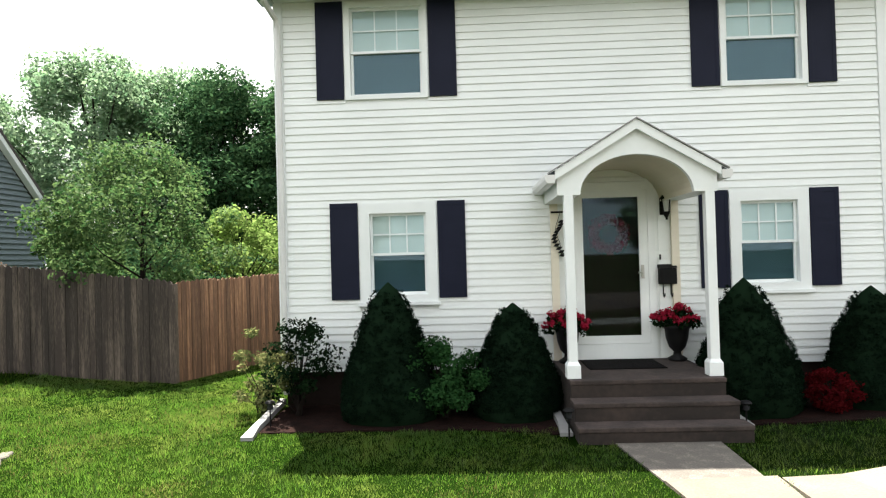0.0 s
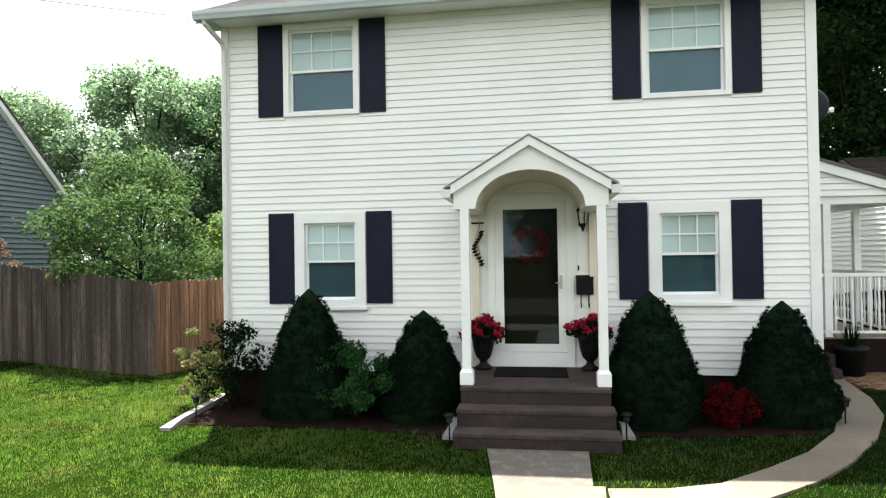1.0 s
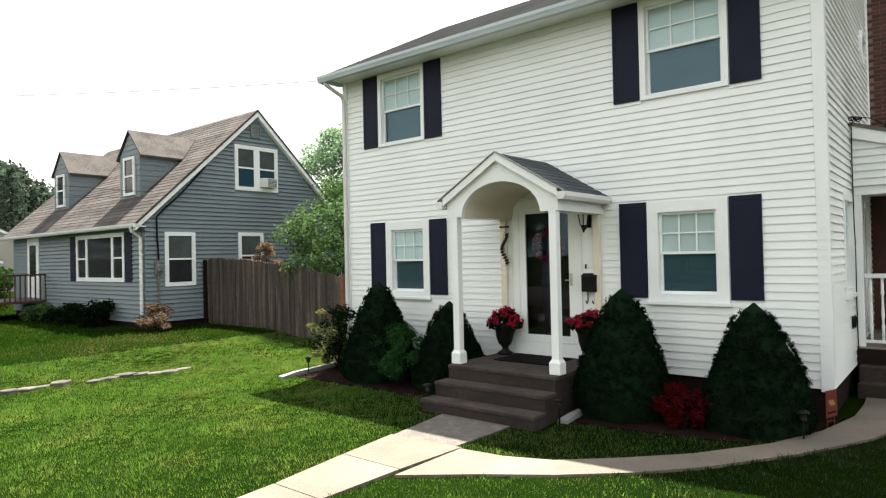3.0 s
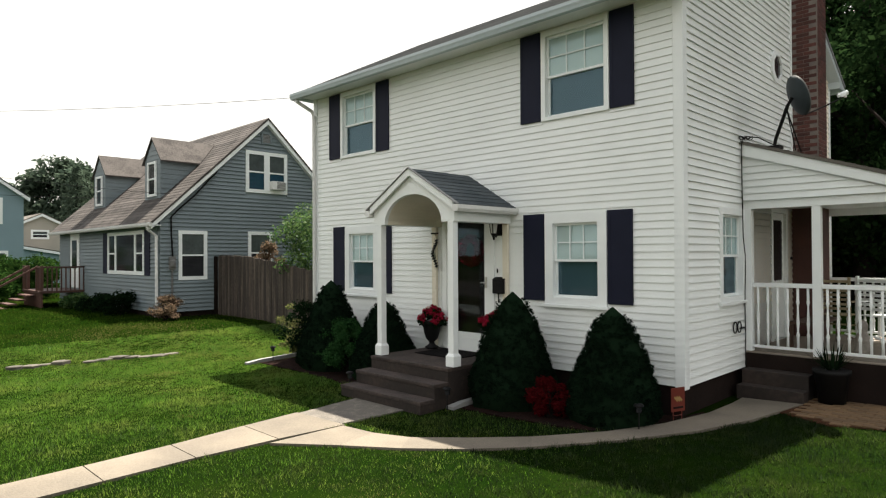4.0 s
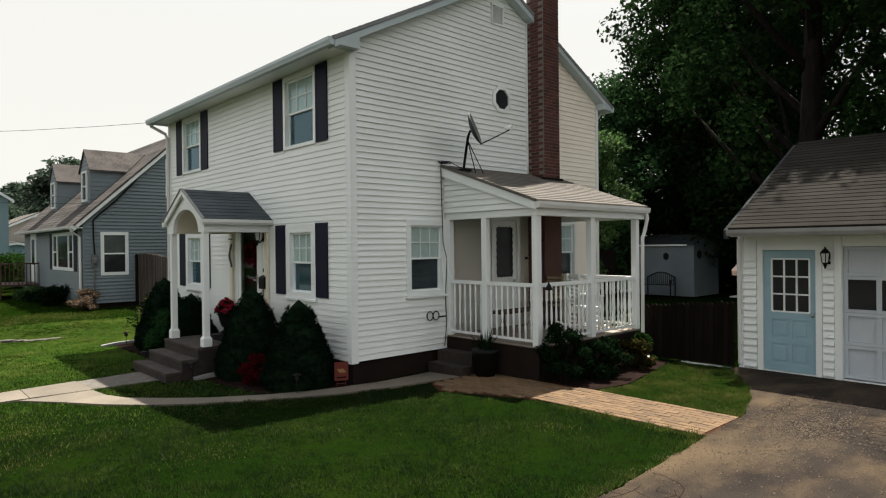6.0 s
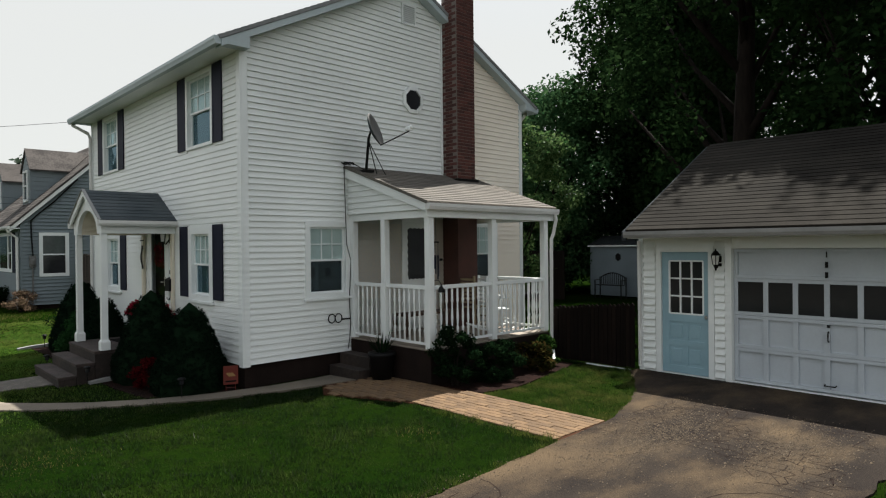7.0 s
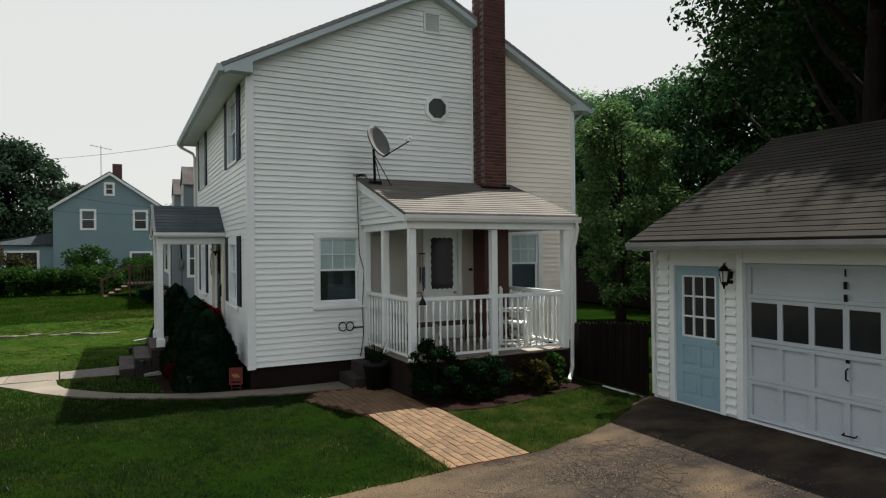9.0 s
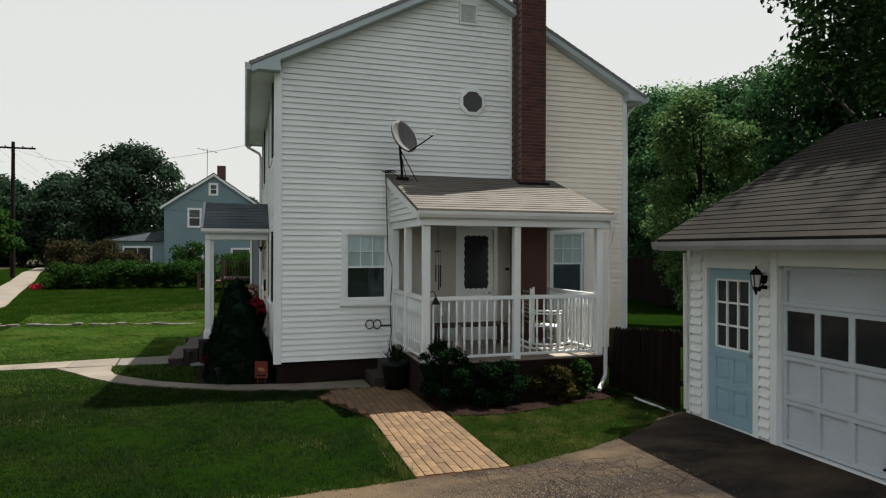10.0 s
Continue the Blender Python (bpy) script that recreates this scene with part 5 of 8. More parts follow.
# dormers
for d0, d1 in ((-13.25, -11.95), (-18.55, -17.25)):
    dc, dy, dz = (d0 + d1) / 2, 8.79, 5.12
    zb = NE + nsl * (dy - 7.86)
    bm = bmesh.new()
    yb = 7.86 + (dz - NE) / nsl
    prism(bm, [(d0, dy, zb - 0.05), (d1, dy, zb - 0.05), (d1, dy, dz), (dc, dy, dz + 0.68), (d0, dy, dz)], (0, 0.12, 0))
    for x0, x1 in ((d0, d0 + 0.1), (d1 - 0.1, d1)):
        prism(bm, [(x0, dy + 0.121, zb - 0.02), (x0, yb + 0.2, dz), (x0, dy + 0.121, dz)], (x1 - x0, 0, 0))
    dormer = part("dormer", bm, GREY_SIDE, grey, "small gabled dormer")
    df = Face("y", dy, -1)
    bm = siding(df, lambda z: (d0, d1) if z < dz else (d0 + (dc - d0) * (z - dz) / 0.70, d1 + (dc - d1) * (z - dz) / 0.70), zb, dz + 0.64, 0.16, [], GREY_SIDE, None, 0.018)
    part("lap_siding", bm, GREY_SIDE, dormer, kind="stuff")
    for k, x in ((1, d1), (-1, d0)):
        bm = bmesh.new()
        sf = Face("x", x, k)
        for i in range(int((dz - zb) / 0.16)):
            za = zb + i * 0.16
            yend = 7.86 + (za - NE) / nsl
            hull8(bm, [sf.p(dy, 0.001, za), sf.p(yend, 0.001, za), sf.p(yend, 0.02, za), sf.p(dy, 0.02, za), sf.p(dy, 0.001, za + 0.16), sf.p(yend + 0.15, 0.001, za + 0.16), sf.p(yend + 0.15, 0.004, za + 0.16), sf.p(dy, 0.004, za + 0.16)])
        part("lap_siding", bm, GREY_SIDE, dormer, kind="stuff")
    bm = bmesh.new()
    ry = 7.86 + (dz + 0.74 - NE) / nsl
    for k in (1, -1):
        ex = dc + k * 0.80
        ez = dz + 0.74 - 0.80 * 1.04
        ey = 7.86 + (ez - NE) / nsl
        hull8(bm, [(ex, dy - 0.06, ez), (dc, dy - 0.06, dz + 0.74), (dc, ry, dz + 0.74), (ex, ey, ez), (ex, dy - 0.06, ez + 0.05), (dc, dy - 0.06, dz + 0.79), (dc, ry, dz + 0.79), (ex, ey, ez + 0.05)])
    part("dormer_roof", bm, SHINGLE_RUST, dormer)
    plain = bmesh.new()
    for a, b, c, d in ((dc - 0.36, dc - 0.27, 3.93, 5.08), (dc + 0.27, dc + 0.36, 3.93, 5.08), (dc - 0.27, dc + 0.27, 3.93, 4.01), (dc - 0.27, dc + 0.27, 5.00, 5.08), (dc - 0.27, dc + 0.27, 4.48, 4.53)):
        df.box(plain, a, b, 0.012, 0.06, c, d)
    part("window_frame", plain, TRIM, dormer)
    df.block("pane", dc - 0.27, dc + 0.27, 0.012, 0.03, 4.01, 5.00, DARK_GLASS, dormer, bevel=0)
# wooden entrance deck of the grey house
deck = thing("wooden_deck", (-19.0, 7.4, 0.1), "red-brown wooden entrance deck with railings", "deck")
REDWOOD = surface("stained_redwood", (0.075, 0.030, 0.020), (0.045, 0.019, 0.013), 0.7, 4, 30, 0.2, stretch=(3, 3, 1), spread=0.2)
block("deck_floor", (-20.3, 6.7, 0.62), (-17.6, 8.32, 0.70), REDWOOD, deck)
block("skirt", (-20.25, 6.75, 0.0), (-17.65, 6.80, 0.615), REDWOOD, deck)
for i in range(4):
    block("tread", (-19.6, 6.40 - i * 0.28, 0.50 - i * 0.15), (-18.3, 6.69 - i * 0.28, 0.55 - i * 0.15), REDWOOD, deck)
for x in (-20.25, -19.65, -18.3, -17.7):
    block("post", (x - 0.05, 6.72, 0.705), (x + 0.05, 6.82, 1.62), REDWOOD, deck)
for x0, x1 in ((-20.2, -19.7), (-18.25, -17.75)):
    block("rail", (x0, 6.74, 1.54), (x1, 6.80, 1.60), REDWOOD, deck)
    for i in range(4):
        x = x0 + (i + 0.5) * (x1 - x0) / 4
        block("baluster", (x - 0.02, 6.75, 0.705), (x + 0.02, 6.79, 1.54), REDWOOD, deck, bevel=0)
block("rail", (-17.70, 6.83, 1.54), (-17.64, 8.30, 1.60), REDWOOD, deck)
for i in range(9):
    y = 6.95 + i * 0.15
    block("baluster", (-17.69, y - 0.02, 0.705), (-17.65, y + 0.02, 1.54), REDWOOD, deck, bevel=0)
for x in (-19.62, -18.28):
    bm = bmesh.new()
    hull8(bm, [(x - 0.03, 5.55, 0.82), (x + 0.03, 5.55, 0.82), (x + 0.03, 6.72, 1.52), (x - 0.03, 6.72, 1.52), (x - 0.03, 5.55, 0.90), (x + 0.03, 5.55, 0.90), (x + 0.03, 6.72, 1.60), (x - 0.03, 6.72, 1.60)])
    part("stair_rail", bm, REDWOOD, deck)
    block("post", (x - 0.045, 5.50, 0.05), (x + 0.045, 5.59, 0.90), REDWOOD, deck)

# ---- houses further off ----
def far_house(name, x1, y0, y1, depth, eave, ridge, wallmat, roofmat, label, wins, gable=True):
    h = thing(name, (x1 - depth / 2, (y0 + y1) / 2, 0.1), label, "house")
    f = Face("x", x1, 1)
    bm = bmesh.new()
    yc = (y0 + y1) / 2
    prism(bm, [(x1, y0, -0.2), (x1, y1, -0.2), (x1, y1, eave), (x1, yc, ridge), (x1, y0, eave)], (-depth, 0, 0))
    part("wall", bm, wallmat, h)
    for ya, s in ((y0 - 0.25, 1), (y1 + 0.25, -1)):
        k = (ridge - eave) / (yc - y0)
        shingled("roof", h, (x1 + 0.25, ya, eave - 0.25 * k + 0.06), (x1 - depth - 0.2, ya, eave - 0.25 * k + 0.06), (x1 + 0.25, yc, ridge + 0.06), (x1 - depth - 0.2, yc, ridge + 0.06), 0.3, roofmat, 0.05, single=False)
        bm = bmesh.new()
        za = eave - 0.25 * k
        hull8(bm, [(x1 + 0.02, ya, za - 0.18), (x1 + 0.24, ya, za - 0.18), (x1 + 0.24, yc, ridge - 0.18), (x1 + 0.02, yc, ridge - 0.18), (x1 + 0.02, ya, za), (x1 + 0.24, ya, za), (x1 + 0.24, yc, ridge), (x1 + 0.02, yc, ridge)])
        part("rake_board", bm, TRIM, h)
    for u0, u1, z0, z1 in wins:
        plain_window(h, f, u0, u1, z0, z1, 0.14)
    return h


blue = far_house("blue_house", -31.0, 2.5, 9.0, 9.0, 5.3, 7.55, BLUE_SIDE, SHINGLE, "pale blue two-storey house beyond the hedge", [(4.0, 4.95, 3.7, 5.1), (7.1, 8.05, 3.7, 5.1), (5.4, 6.05, 6.0, 6.9), (4.0, 5.1, 1.0, 2.3), (6.9, 8.3, 0.9, 2.3)])
block("chimney", (-33.2, 5.9, 7.3), (-32.6, 6.5, 8.35), BRICK_PAINT, blue)
bm = bmesh.new()
tube(bm, [(-32.9, 5.2, 7.4), (-32.9, 5.2, 9.6)], 0.02, 5)
tube(bm, [(-32.9, 4.5, 9.6), (-32.9, 5.9, 9.35)], 0.015, 5)
for i in range(5):
    tube(bm, [(-33.3, 4.65 + i * 0.28, 9.57 - i * 0.05), (-32.5, 4.65 + i * 0.28, 9.57 - i * 0.05)], 0.012, 4)
part("aerial", bm, BLACK, blue, "thin roof aerial")
annex = bmesh.new()
box(annex, (-37.0, -0.9, -0.2), (-31.5, 2.45, 2.75))
part("annex", annex, BLUE_SIDE, blue)
bm = bmesh.new()
hull8(bm, [(-37.2, -1.2, 2.76), (-31.2, -1.2, 2.76), (-31.2, 2.48, 2.76), (-37.2, 2.48, 2.76), (-37.2, -1.2, 2.95), (-31.2, -1.2, 2.95), (-32.6, 2.48, 3.6), (-37.2, 2.48, 3.6)])
part("annex_roof", bm, SHINGLE, blue)
plain_window(blue, Face("x", -31.5, 1), -0.2, 1.7, 1.0, 2.4, 0.14, (1, 1), "white double window", double=False)
BEIGE = surface("beige_siding", (0.36, 0.335, 0.29), (0.30, 0.28, 0.245), 0.6, 0.6, 20, 0.05)
far_house("beige_house", -46.0, 9.6, 17.0, 9.0, 3.4, 5.2, BEIGE, SHINGLE_TAN, "low beige house far along the street", [(12.6, 13.8, 3.3, 4.0)])
far_house("blue_garage", -42.5, 8.6, 13.6, 5.0, 2.3, 2.75, BLUE_SIDE, SHINGLE_TAN, "low blue-grey garage far along the street", [])
SHED_PAINT = surface("blue_grey_shed_paint", (0.155, 0.19, 0.215), (0.118, 0.146, 0.168), 0.6, 0.8, 20, 0.05)
shed_h = thing("garden_shed", (0.4, 29.1, 0.0), "pale blue-grey garden shed under the trees", "shed")
SH0, SH1, SHY0, SHY1 = -0.90, 1.72, 28.0, 30.3
shy = (SHY0 + SHY1) / 2
bm = bmesh.new()
prism(bm, [(SH1, SHY0, -0.1), (SH1, SHY1, -0.1), (SH1, SHY1, 2.10), (SH1, shy, 2.46), (SH1, SHY0, 2.10)], (SH0 - SH1, 0, 0))
part("body", bm, SHED_PAINT, shed_h)
for ya, yb in ((SHY0 - 0.09, shy), (SHY1 + 0.09, shy)):
    bm = bmesh.new()
    hull8(bm, [(SH0 - 0.06, ya, 2.08), (SH1 + 0.06, ya, 2.08), (SH1 + 0.06, yb, 2.475), (SH0 - 0.06, yb, 2.475), (SH0 - 0.06, ya, 2.12), (SH1 + 0.06, ya, 2.12), (SH1 + 0.06, yb, 2.52), (SH0 - 0.06, yb, 2.52)])
    part("shed_roof", bm, SHINGLE, shed_h)
block("fascia", (SH0 - 0.05, SHY0 - 0.125, 2.03), (SH1 - 0.25, SHY0 - 0.095, 2.09), TRIM, shed_h)
for y in (SHY0 + 0.002, SHY1 - 0.042):
    block("corner_board", (SH1 + 0.002, y, -0.08), (SH1 + 0.016, y + 0.04, 2.06), SHED_PAINT, shed_h)
for cx, cy, flat_y in ((0.50, SHY0 - 0.012, True), (SH1 + 0.012, 28.5, False)):
    bm = bmesh.new()
    ring = [(0.12 * math.cos(k * 0.524) * (1 + 0.15 * (k % 2)), 0.15 * math.sin(k * 0.524) * (1 + 0.15 * (k % 2))) for k in range(12)]
    if flat_y:
        prism(bm, [(cx + u, cy - 0.012, 1.58 + v) for u, v in ring], (0, 0.02, 0))
    else:
        prism(bm, [(cx - 0.008, cy + u * 1.5, 1.66 + v * 1.1) for u, v in ring], (0.02, 0, 0))
    part("plaque", bm, BLACK, shed_h, "dark round wall ornament")
yard_bench = thing("garden_bench", (0.55, 27.3, 0.0), "black iron garden bench with a curved back by the shed", "bench")
BX0, BX1, BY0 = -0.05, 1.15, 27.05
for i in range(4):
    block("seat_slat", (BX0, BY0 + i * 0.10, 0.40), (BX1, BY0 + 0.07 + i * 0.10, 0.43), BLACK, yard_bench)
bm = bmesh.new()
tube(bm, [(BX0 + (BX1 - BX0) * i / 10, BY0 + 0.42, 0.72 + 0.20 * math.sin(math.pi * i / 10)) for i in range(11)], 0.025, 7)
part("back_rail", bm, BLACK, yard_bench)
for i in range(13):
    x = BX0 + (BX1 - BX0) * (i + 0.5) / 13
    block("back_bar", (x - 0.012, BY0 + 0.41, 0.44), (x + 0.012, BY0 + 0.43, 0.71 + 0.20 * math.sin(math.pi * (i + 0.5) / 13)), BLACK, yard_bench, bevel=0)
for x in (BX0 - 0.02, BX1 + 0.02):
    for y, top in ((BY0, 0.60), (BY0 + 0.40, 0.74)):
        block("leg", (x - 0.02, y, rise(x, y) - 0.02), (x + 0.02, y + 0.04, top), BLACK, yard_bench)
    block("arm", (x - 0.025, BY0 - 0.02, 0.602), (x + 0.025, BY0 + 0.398, 0.63), BLACK, yard_bench)
# patio umbrella and gas grill in the back yard
CANVAS = surface("pinkish_canvas", (0.66, 0.47, 0.39), (0.56, 0.39, 0.32), 0.8, 3, 30, 0.2)
STEEL = surface("brushed_steel", (0.62, 0.62, 0.60), (0.52, 0.52, 0.50), 0.35, 5, 60, 0.03, metal=0.6)
ux, uy = 8.22, 18.55
umbrella = thing("patio_umbrella", (ux, uy, rise(ux, uy)), "open pinkish canvas patio umbrella over a grill", "umbrella")
bm = bmesh.new()
tube(bm, [(ux, uy, rise(ux, uy) - 0.02), (ux, uy, 2.12)], 0.022, 8)
lathe(bm, (ux, uy, 0.0), [(0.24, rise(ux, uy)), (0.24, rise(ux, uy) + 0.05), (0.04, rise(ux, uy) + 0.10)], 16)
part("pole", bm, BLACK, umbrella, "dark pole and foot")
bm = bmesh.new()
lathe(bm, (ux, uy, 0.0), [(0.96, 1.47), (0.74, 1.72), (0.48, 1.90), (0.20, 2.01), (0.02, 2.05)], 8)
part("canopy", bm, CANVAS, umbrella)
bm = bmesh.new()
lathe(bm, (ux, uy, 0.0), [(0.955, 1.36), (0.965, 1.468)], 8)
val = part("valance", bm, CANVAS, umbrella)
thick = val.modifiers.new("thickness", "SOLIDIFY")
thick.thickness = 0.006
for k in range(8):
    a = 2 * math.pi * k / 8
    bm = bmesh.new()
    tube(bm, [(ux + 0.03 * math.cos(a), uy + 0.03 * math.sin(a), 1.99), (ux + 0.93 * math.cos(a), uy + 0.93 * math.sin(a), 1.45)], 0.008, 5)
    part("rib", bm, BLACK, umbrella)
grill = thing("gas_grill", (8.2, 18.0, rise(8.2, 18.0)), "stainless steel gas grill on a dark cart", "grill")
gz = rise(8.2, 18.0)
block("cart", (7.82, 17.82, gz + 0.10), (8.58, 18.26, 0.70), BLACK, grill, bevel=0.01)
block("control_panel", (7.80, 17.77, 0.71), (8.60, 18.28, 0.86), STEEL, grill, "steel control panel", 0.01)
for k in range(4):
    bm = bmesh.new()
    tube(bm, [(7.92 + k * 0.19, 17.769, 0.785), (7.92 + k * 0.19, 17.735, 0.785)], 0.028, 10)
    part("knob", bm, BLACK, grill)
bm = bmesh.new()
prism(bm, [(7.84, 17.80, 0.865), (7.84, 18.26, 0.865), (7.84, 18.26, 1.04), (7.84, 18.12, 1.12), (7.84, 17.92, 1.10), (7.84, 17.81, 0.99)], (0.72, 0, 0))
lid = part("lid", bm, STEEL, grill, "domed steel lid")
bm = bmesh.new()
tube(bm, [(7.94, 17.78, 0.95), (7.94, 17.75, 0.95), (8.46, 17.75, 0.95), (8.46, 17.78, 0.95)], 0.012, 6)
part("lid_handle", bm, BLACK, lid)
block("side_shelf", (7.50, 17.84, 0.83), (7.795, 18.22, 0.86), STEEL, grill, "steel side shelf")
for x in (7.88, 8.52):
    for y in (17.88, 18.20):
        bm = bmesh.new()
        tube(bm, [(x, y, gz + 0.105), (x, y, gz - 0.005)], 0.02, 8)
        part("leg", bm, BLACK, grill)


# ---- plants ----
def leaf_cloud(name, centres, radii, count, size, material, seed, flat=0.75, aspect=0.55, shell=0.5, droop=0.0):
    """Many small four-cornered leaves, gathered round the given centres."""
    g = np.random.default_rng(seed)
    centres, radii = np.asarray(centres, float), np.asarray(radii, float)
    wt = radii ** 2
    which = g.choice(len(radii), count, p=wt / wt.sum())
    d = g.normal(size=(count, 3))
    d /= np.linalg.norm(d, axis=1)[:, None]
    r = radii[which] * (shell + (1 - shell) * g.random(count)) * (0.8 + 0.4 * g.random(count))
    pos = centres[which] + d * r[:, None] * np.array((1, 1, flat))
    nrm = d * 0.5 + g.normal(size=(count, 3)) * 0.6 + np.array((0, 0, 0.5))
    nrm /= np.linalg.norm(nrm, axis=1)[:, None]
    along = np.cross(nrm, g.normal(size=(count, 3)))
    along[:, 2] -= droop
    along /= np.linalg.norm(along, axis=1)[:, None] + 1e-9
    across = np.cross(nrm, along)
    ln = size * (0.6 + 0.8 * g.random(count))[:, None]
    v = np.empty((count, 4, 3))
    v[:, 0] = pos - along * ln * 0.5
    v[:, 1] = pos + across * ln * aspect * 0.5 + nrm * ln * 0.08
    v[:, 2] = pos + along * ln * 0.5
    v[:, 3] = pos - across * ln * aspect * 0.5 + nrm * ln * 0.08
    me = bpy.data.meshes.new(name)
    me.vertices.add(count * 4)
    me.vertices.foreach_set("co", v.astype(np.float32).ravel())
    me.loops.add(count * 4)
    me.loops.foreach_set("vertex_index", np.arange(count * 4, dtype=np.int32))
    me.polygons.add(count)
    me.polygons.foreach_set("loop_start", np.arange(0, count * 4, 4, dtype=np.int32))
    me.update(calc_edges=True)
    me.materials.append(material)
    return me


def tree(name, at, height, spread, base, trunk_r, clumps, count, leaf, material, seed, label, category="tree", egg=0.5, clump=0.24, group=""):
    """A tapered trunk with limbs, and a crown of many leaves in clumps with gaps between them."""
    r = random.Random(seed)
    tr = thing(name, at, label, category, group)
    x, y, z = at
    mid, half = base + (height - base) * egg, (height - base)
    centres, radii = [], []
    for i in range(clumps):
        s = (i + r.random()) / clumps
        zz = base + half * (0.03 + 0.94 * s)
        q = (zz - base) / half
        env = spread * max(0.12, math.sin(math.pi * min(0.98, max(0.04, q ** (0.75 if egg < 0.5 else 1.0)))) ** 0.65)
        a = r.random() * 6.283
        rr = env * math.sqrt(r.uniform(0.12, 1.0)) * r.uniform(0.75, 1.12)
        centres.append((x + rr * math.cos(a), y + rr * math.sin(a), z + zz))
        radii.append(spread * clump * r.uniform(0.6, 1.35))
    bm = bmesh.new()
    lean = [r.uniform(-0.03, 0.03) * height for _ in range(2)]
    pts = [(x + lean[0] * s * s, y + lean[1] * s * s, z - 0.15 + (height * 0.85 + 0.15) * s) for s in (0, 0.08, 0.3, 0.55, 0.8, 1.0)]
    tube(bm, pts, [trunk_r * 1.35, trunk_r, trunk_r * 0.85, trunk_r * 0.6, trunk_r * 0.35, trunk_r * 0.1], 8)
    for c in centres[::max(1, clumps // 16)]:
        s = min(0.75, max(0.18, (c[2] - z) / height - 0.22))
        o = Vector((x + lean[0] * s * s, y + lean[1] * s * s, z + height * 0.85 * s))
        c = Vector(c)
        m = o.lerp(c, 0.5) + Vector((0, 0, -0.06 * (c - o).length))
        tube(bm, [o, m, c], [trunk_r * 0.38, trunk_r * 0.22, trunk_r * 0.06], 5)
    part("trunk", bm, BARK, tr, smooth=True)
    under(new("crown", leaf_cloud(name + "_crown", centres, radii, count, leaf, material, seed)), tr)
    return tr


def again(ob, at, turn, size=1.0, high=None):
    return copy_thing(ob, pose(at[0], at[1], at[2], 0, 0, turn) @ Matrix.Diagonal((size, size, high or size, 1)))


# trees beyond the side fence
lilac = tree("lilac_tree", (-6.3, 11.9, 0.0), 4.1, 1.8, 0.1, 0.06, 84, 21000, 0.085, LILAC, 11, "leafy green lilac behind the wooden fence")
tree("shrub_tree", (-4.9, 13.6, -0.1), 3.0, 1.4, 0.05, 0.05, 44, 11000, 0.10, SUNNY_LEAF, 12, "light green shrub behind the cedar fence")
tree("shrub_tree", (-3.5, 16.2, -0.1), 4.5, 1.35, 0.1, 0.06, 34, 6000, 0.15, SUNNY_LEAF, 13, "broad-leaved sapling behind the cedar fence")
tree("shrub_tree", (-8.2, 13.0, 0.0), 2.6, 1.1, 0.3, 0.05, 24, 4200, 0.11, LILAC, 14, "low leafy shrub behind the wooden fence")
maple = tree("maple_tree", (-16.0, 27.0, 0.0), 10.9, 4.5, 1.0, 0.26, 150, 34000, 0.20, MAPLE, 21, "tall green maple beyond the back yards", clump=0.20)
again(maple, (-14.4, 31.0, 0.0), 130, 1.05)
again(maple, (-20.4, 24.4, 0.0), 220, 0.80, 0.86)
dark = tree("dark_tree", (-7.2, 29.0, 0.0), 9.9, 3.6, 0.2, 0.24, 110, 30000, 0.20, LIMB_LEAF, 22, "dense dark green tree beyond the yard", clump=0.26)
again(dark, (-3.6, 33.0, 0.0), 75, 1.0)
again(dark, (-10.9, 28.0, 0.0), 140, 1.0, 1.02)
# lower trees beyond the yard, right of the house
again(dark, (-7.4, 27.4, 0.0), 310, 1.0, 0.92)
again(dark, (-3.2, 28.4, 0.0), 200, 0.95, 0.98)
again(dark, (0.6, 35.2, 0.0), 20, 1.12, 1.16)
tree("maple_tree", (0.55, 21.2, 0.0), 7.1, 1.85, 0.3, 0.14, 80, 26000, 0.12, LILAC, 27, "sunlit leafy young maple behind the house", clump=0.26)
# the tall woods behind the garage
oak = tree("oak_tree", (3.2, 30.5, 0.0), 19.5, 5.2, 1.0, 0.38, 150, 46000, 0.24, WOODS, 31, "tall dark woodland tree behind the garage", clump=0.24)
for xx, yy, aa, sc in ((-0.4, 33.0, 150, 0.8), (18.5, 29.0, 250, 1.05), (24.0, 27.0, 20, 1.0), (0.8, 38.0, 100, 1.1), (29.0, 30.0, 170, 1.0)):
    again(oak, (xx, yy, 0.0), aa, sc)
high_oak = tree("oak_tree", (14.6, 20.9, 0.0), 19.0, 4.6, 8.4, 0.30, 90, 30000, 0.20, WOODS, 34, "tall oak leaning over the garage roof", clump=0.24, egg=0.4)
tree("oak_tree", (11.7, 20.6, 0.0), 11.0, 2.3, 3.0, 0.16, 60, 14000, 0.18, WOODS, 37, "slender dark tree close behind the garage", clump=0.3)
again(high_oak, (10.4, 22.8, 0.0), 140, 0.98)
again(maple, (18.6, 35.0, 0.0), 15, 1.1, 1.6)
tree("oak_tree", (7.8, 22.4, 0.0), 18.0, 4.6, 3.6, 0.36, 84, 15000, 0.19, WOODS, 36, "large oak with a thick trunk behind the porch", clump=0.17, egg=0.45)
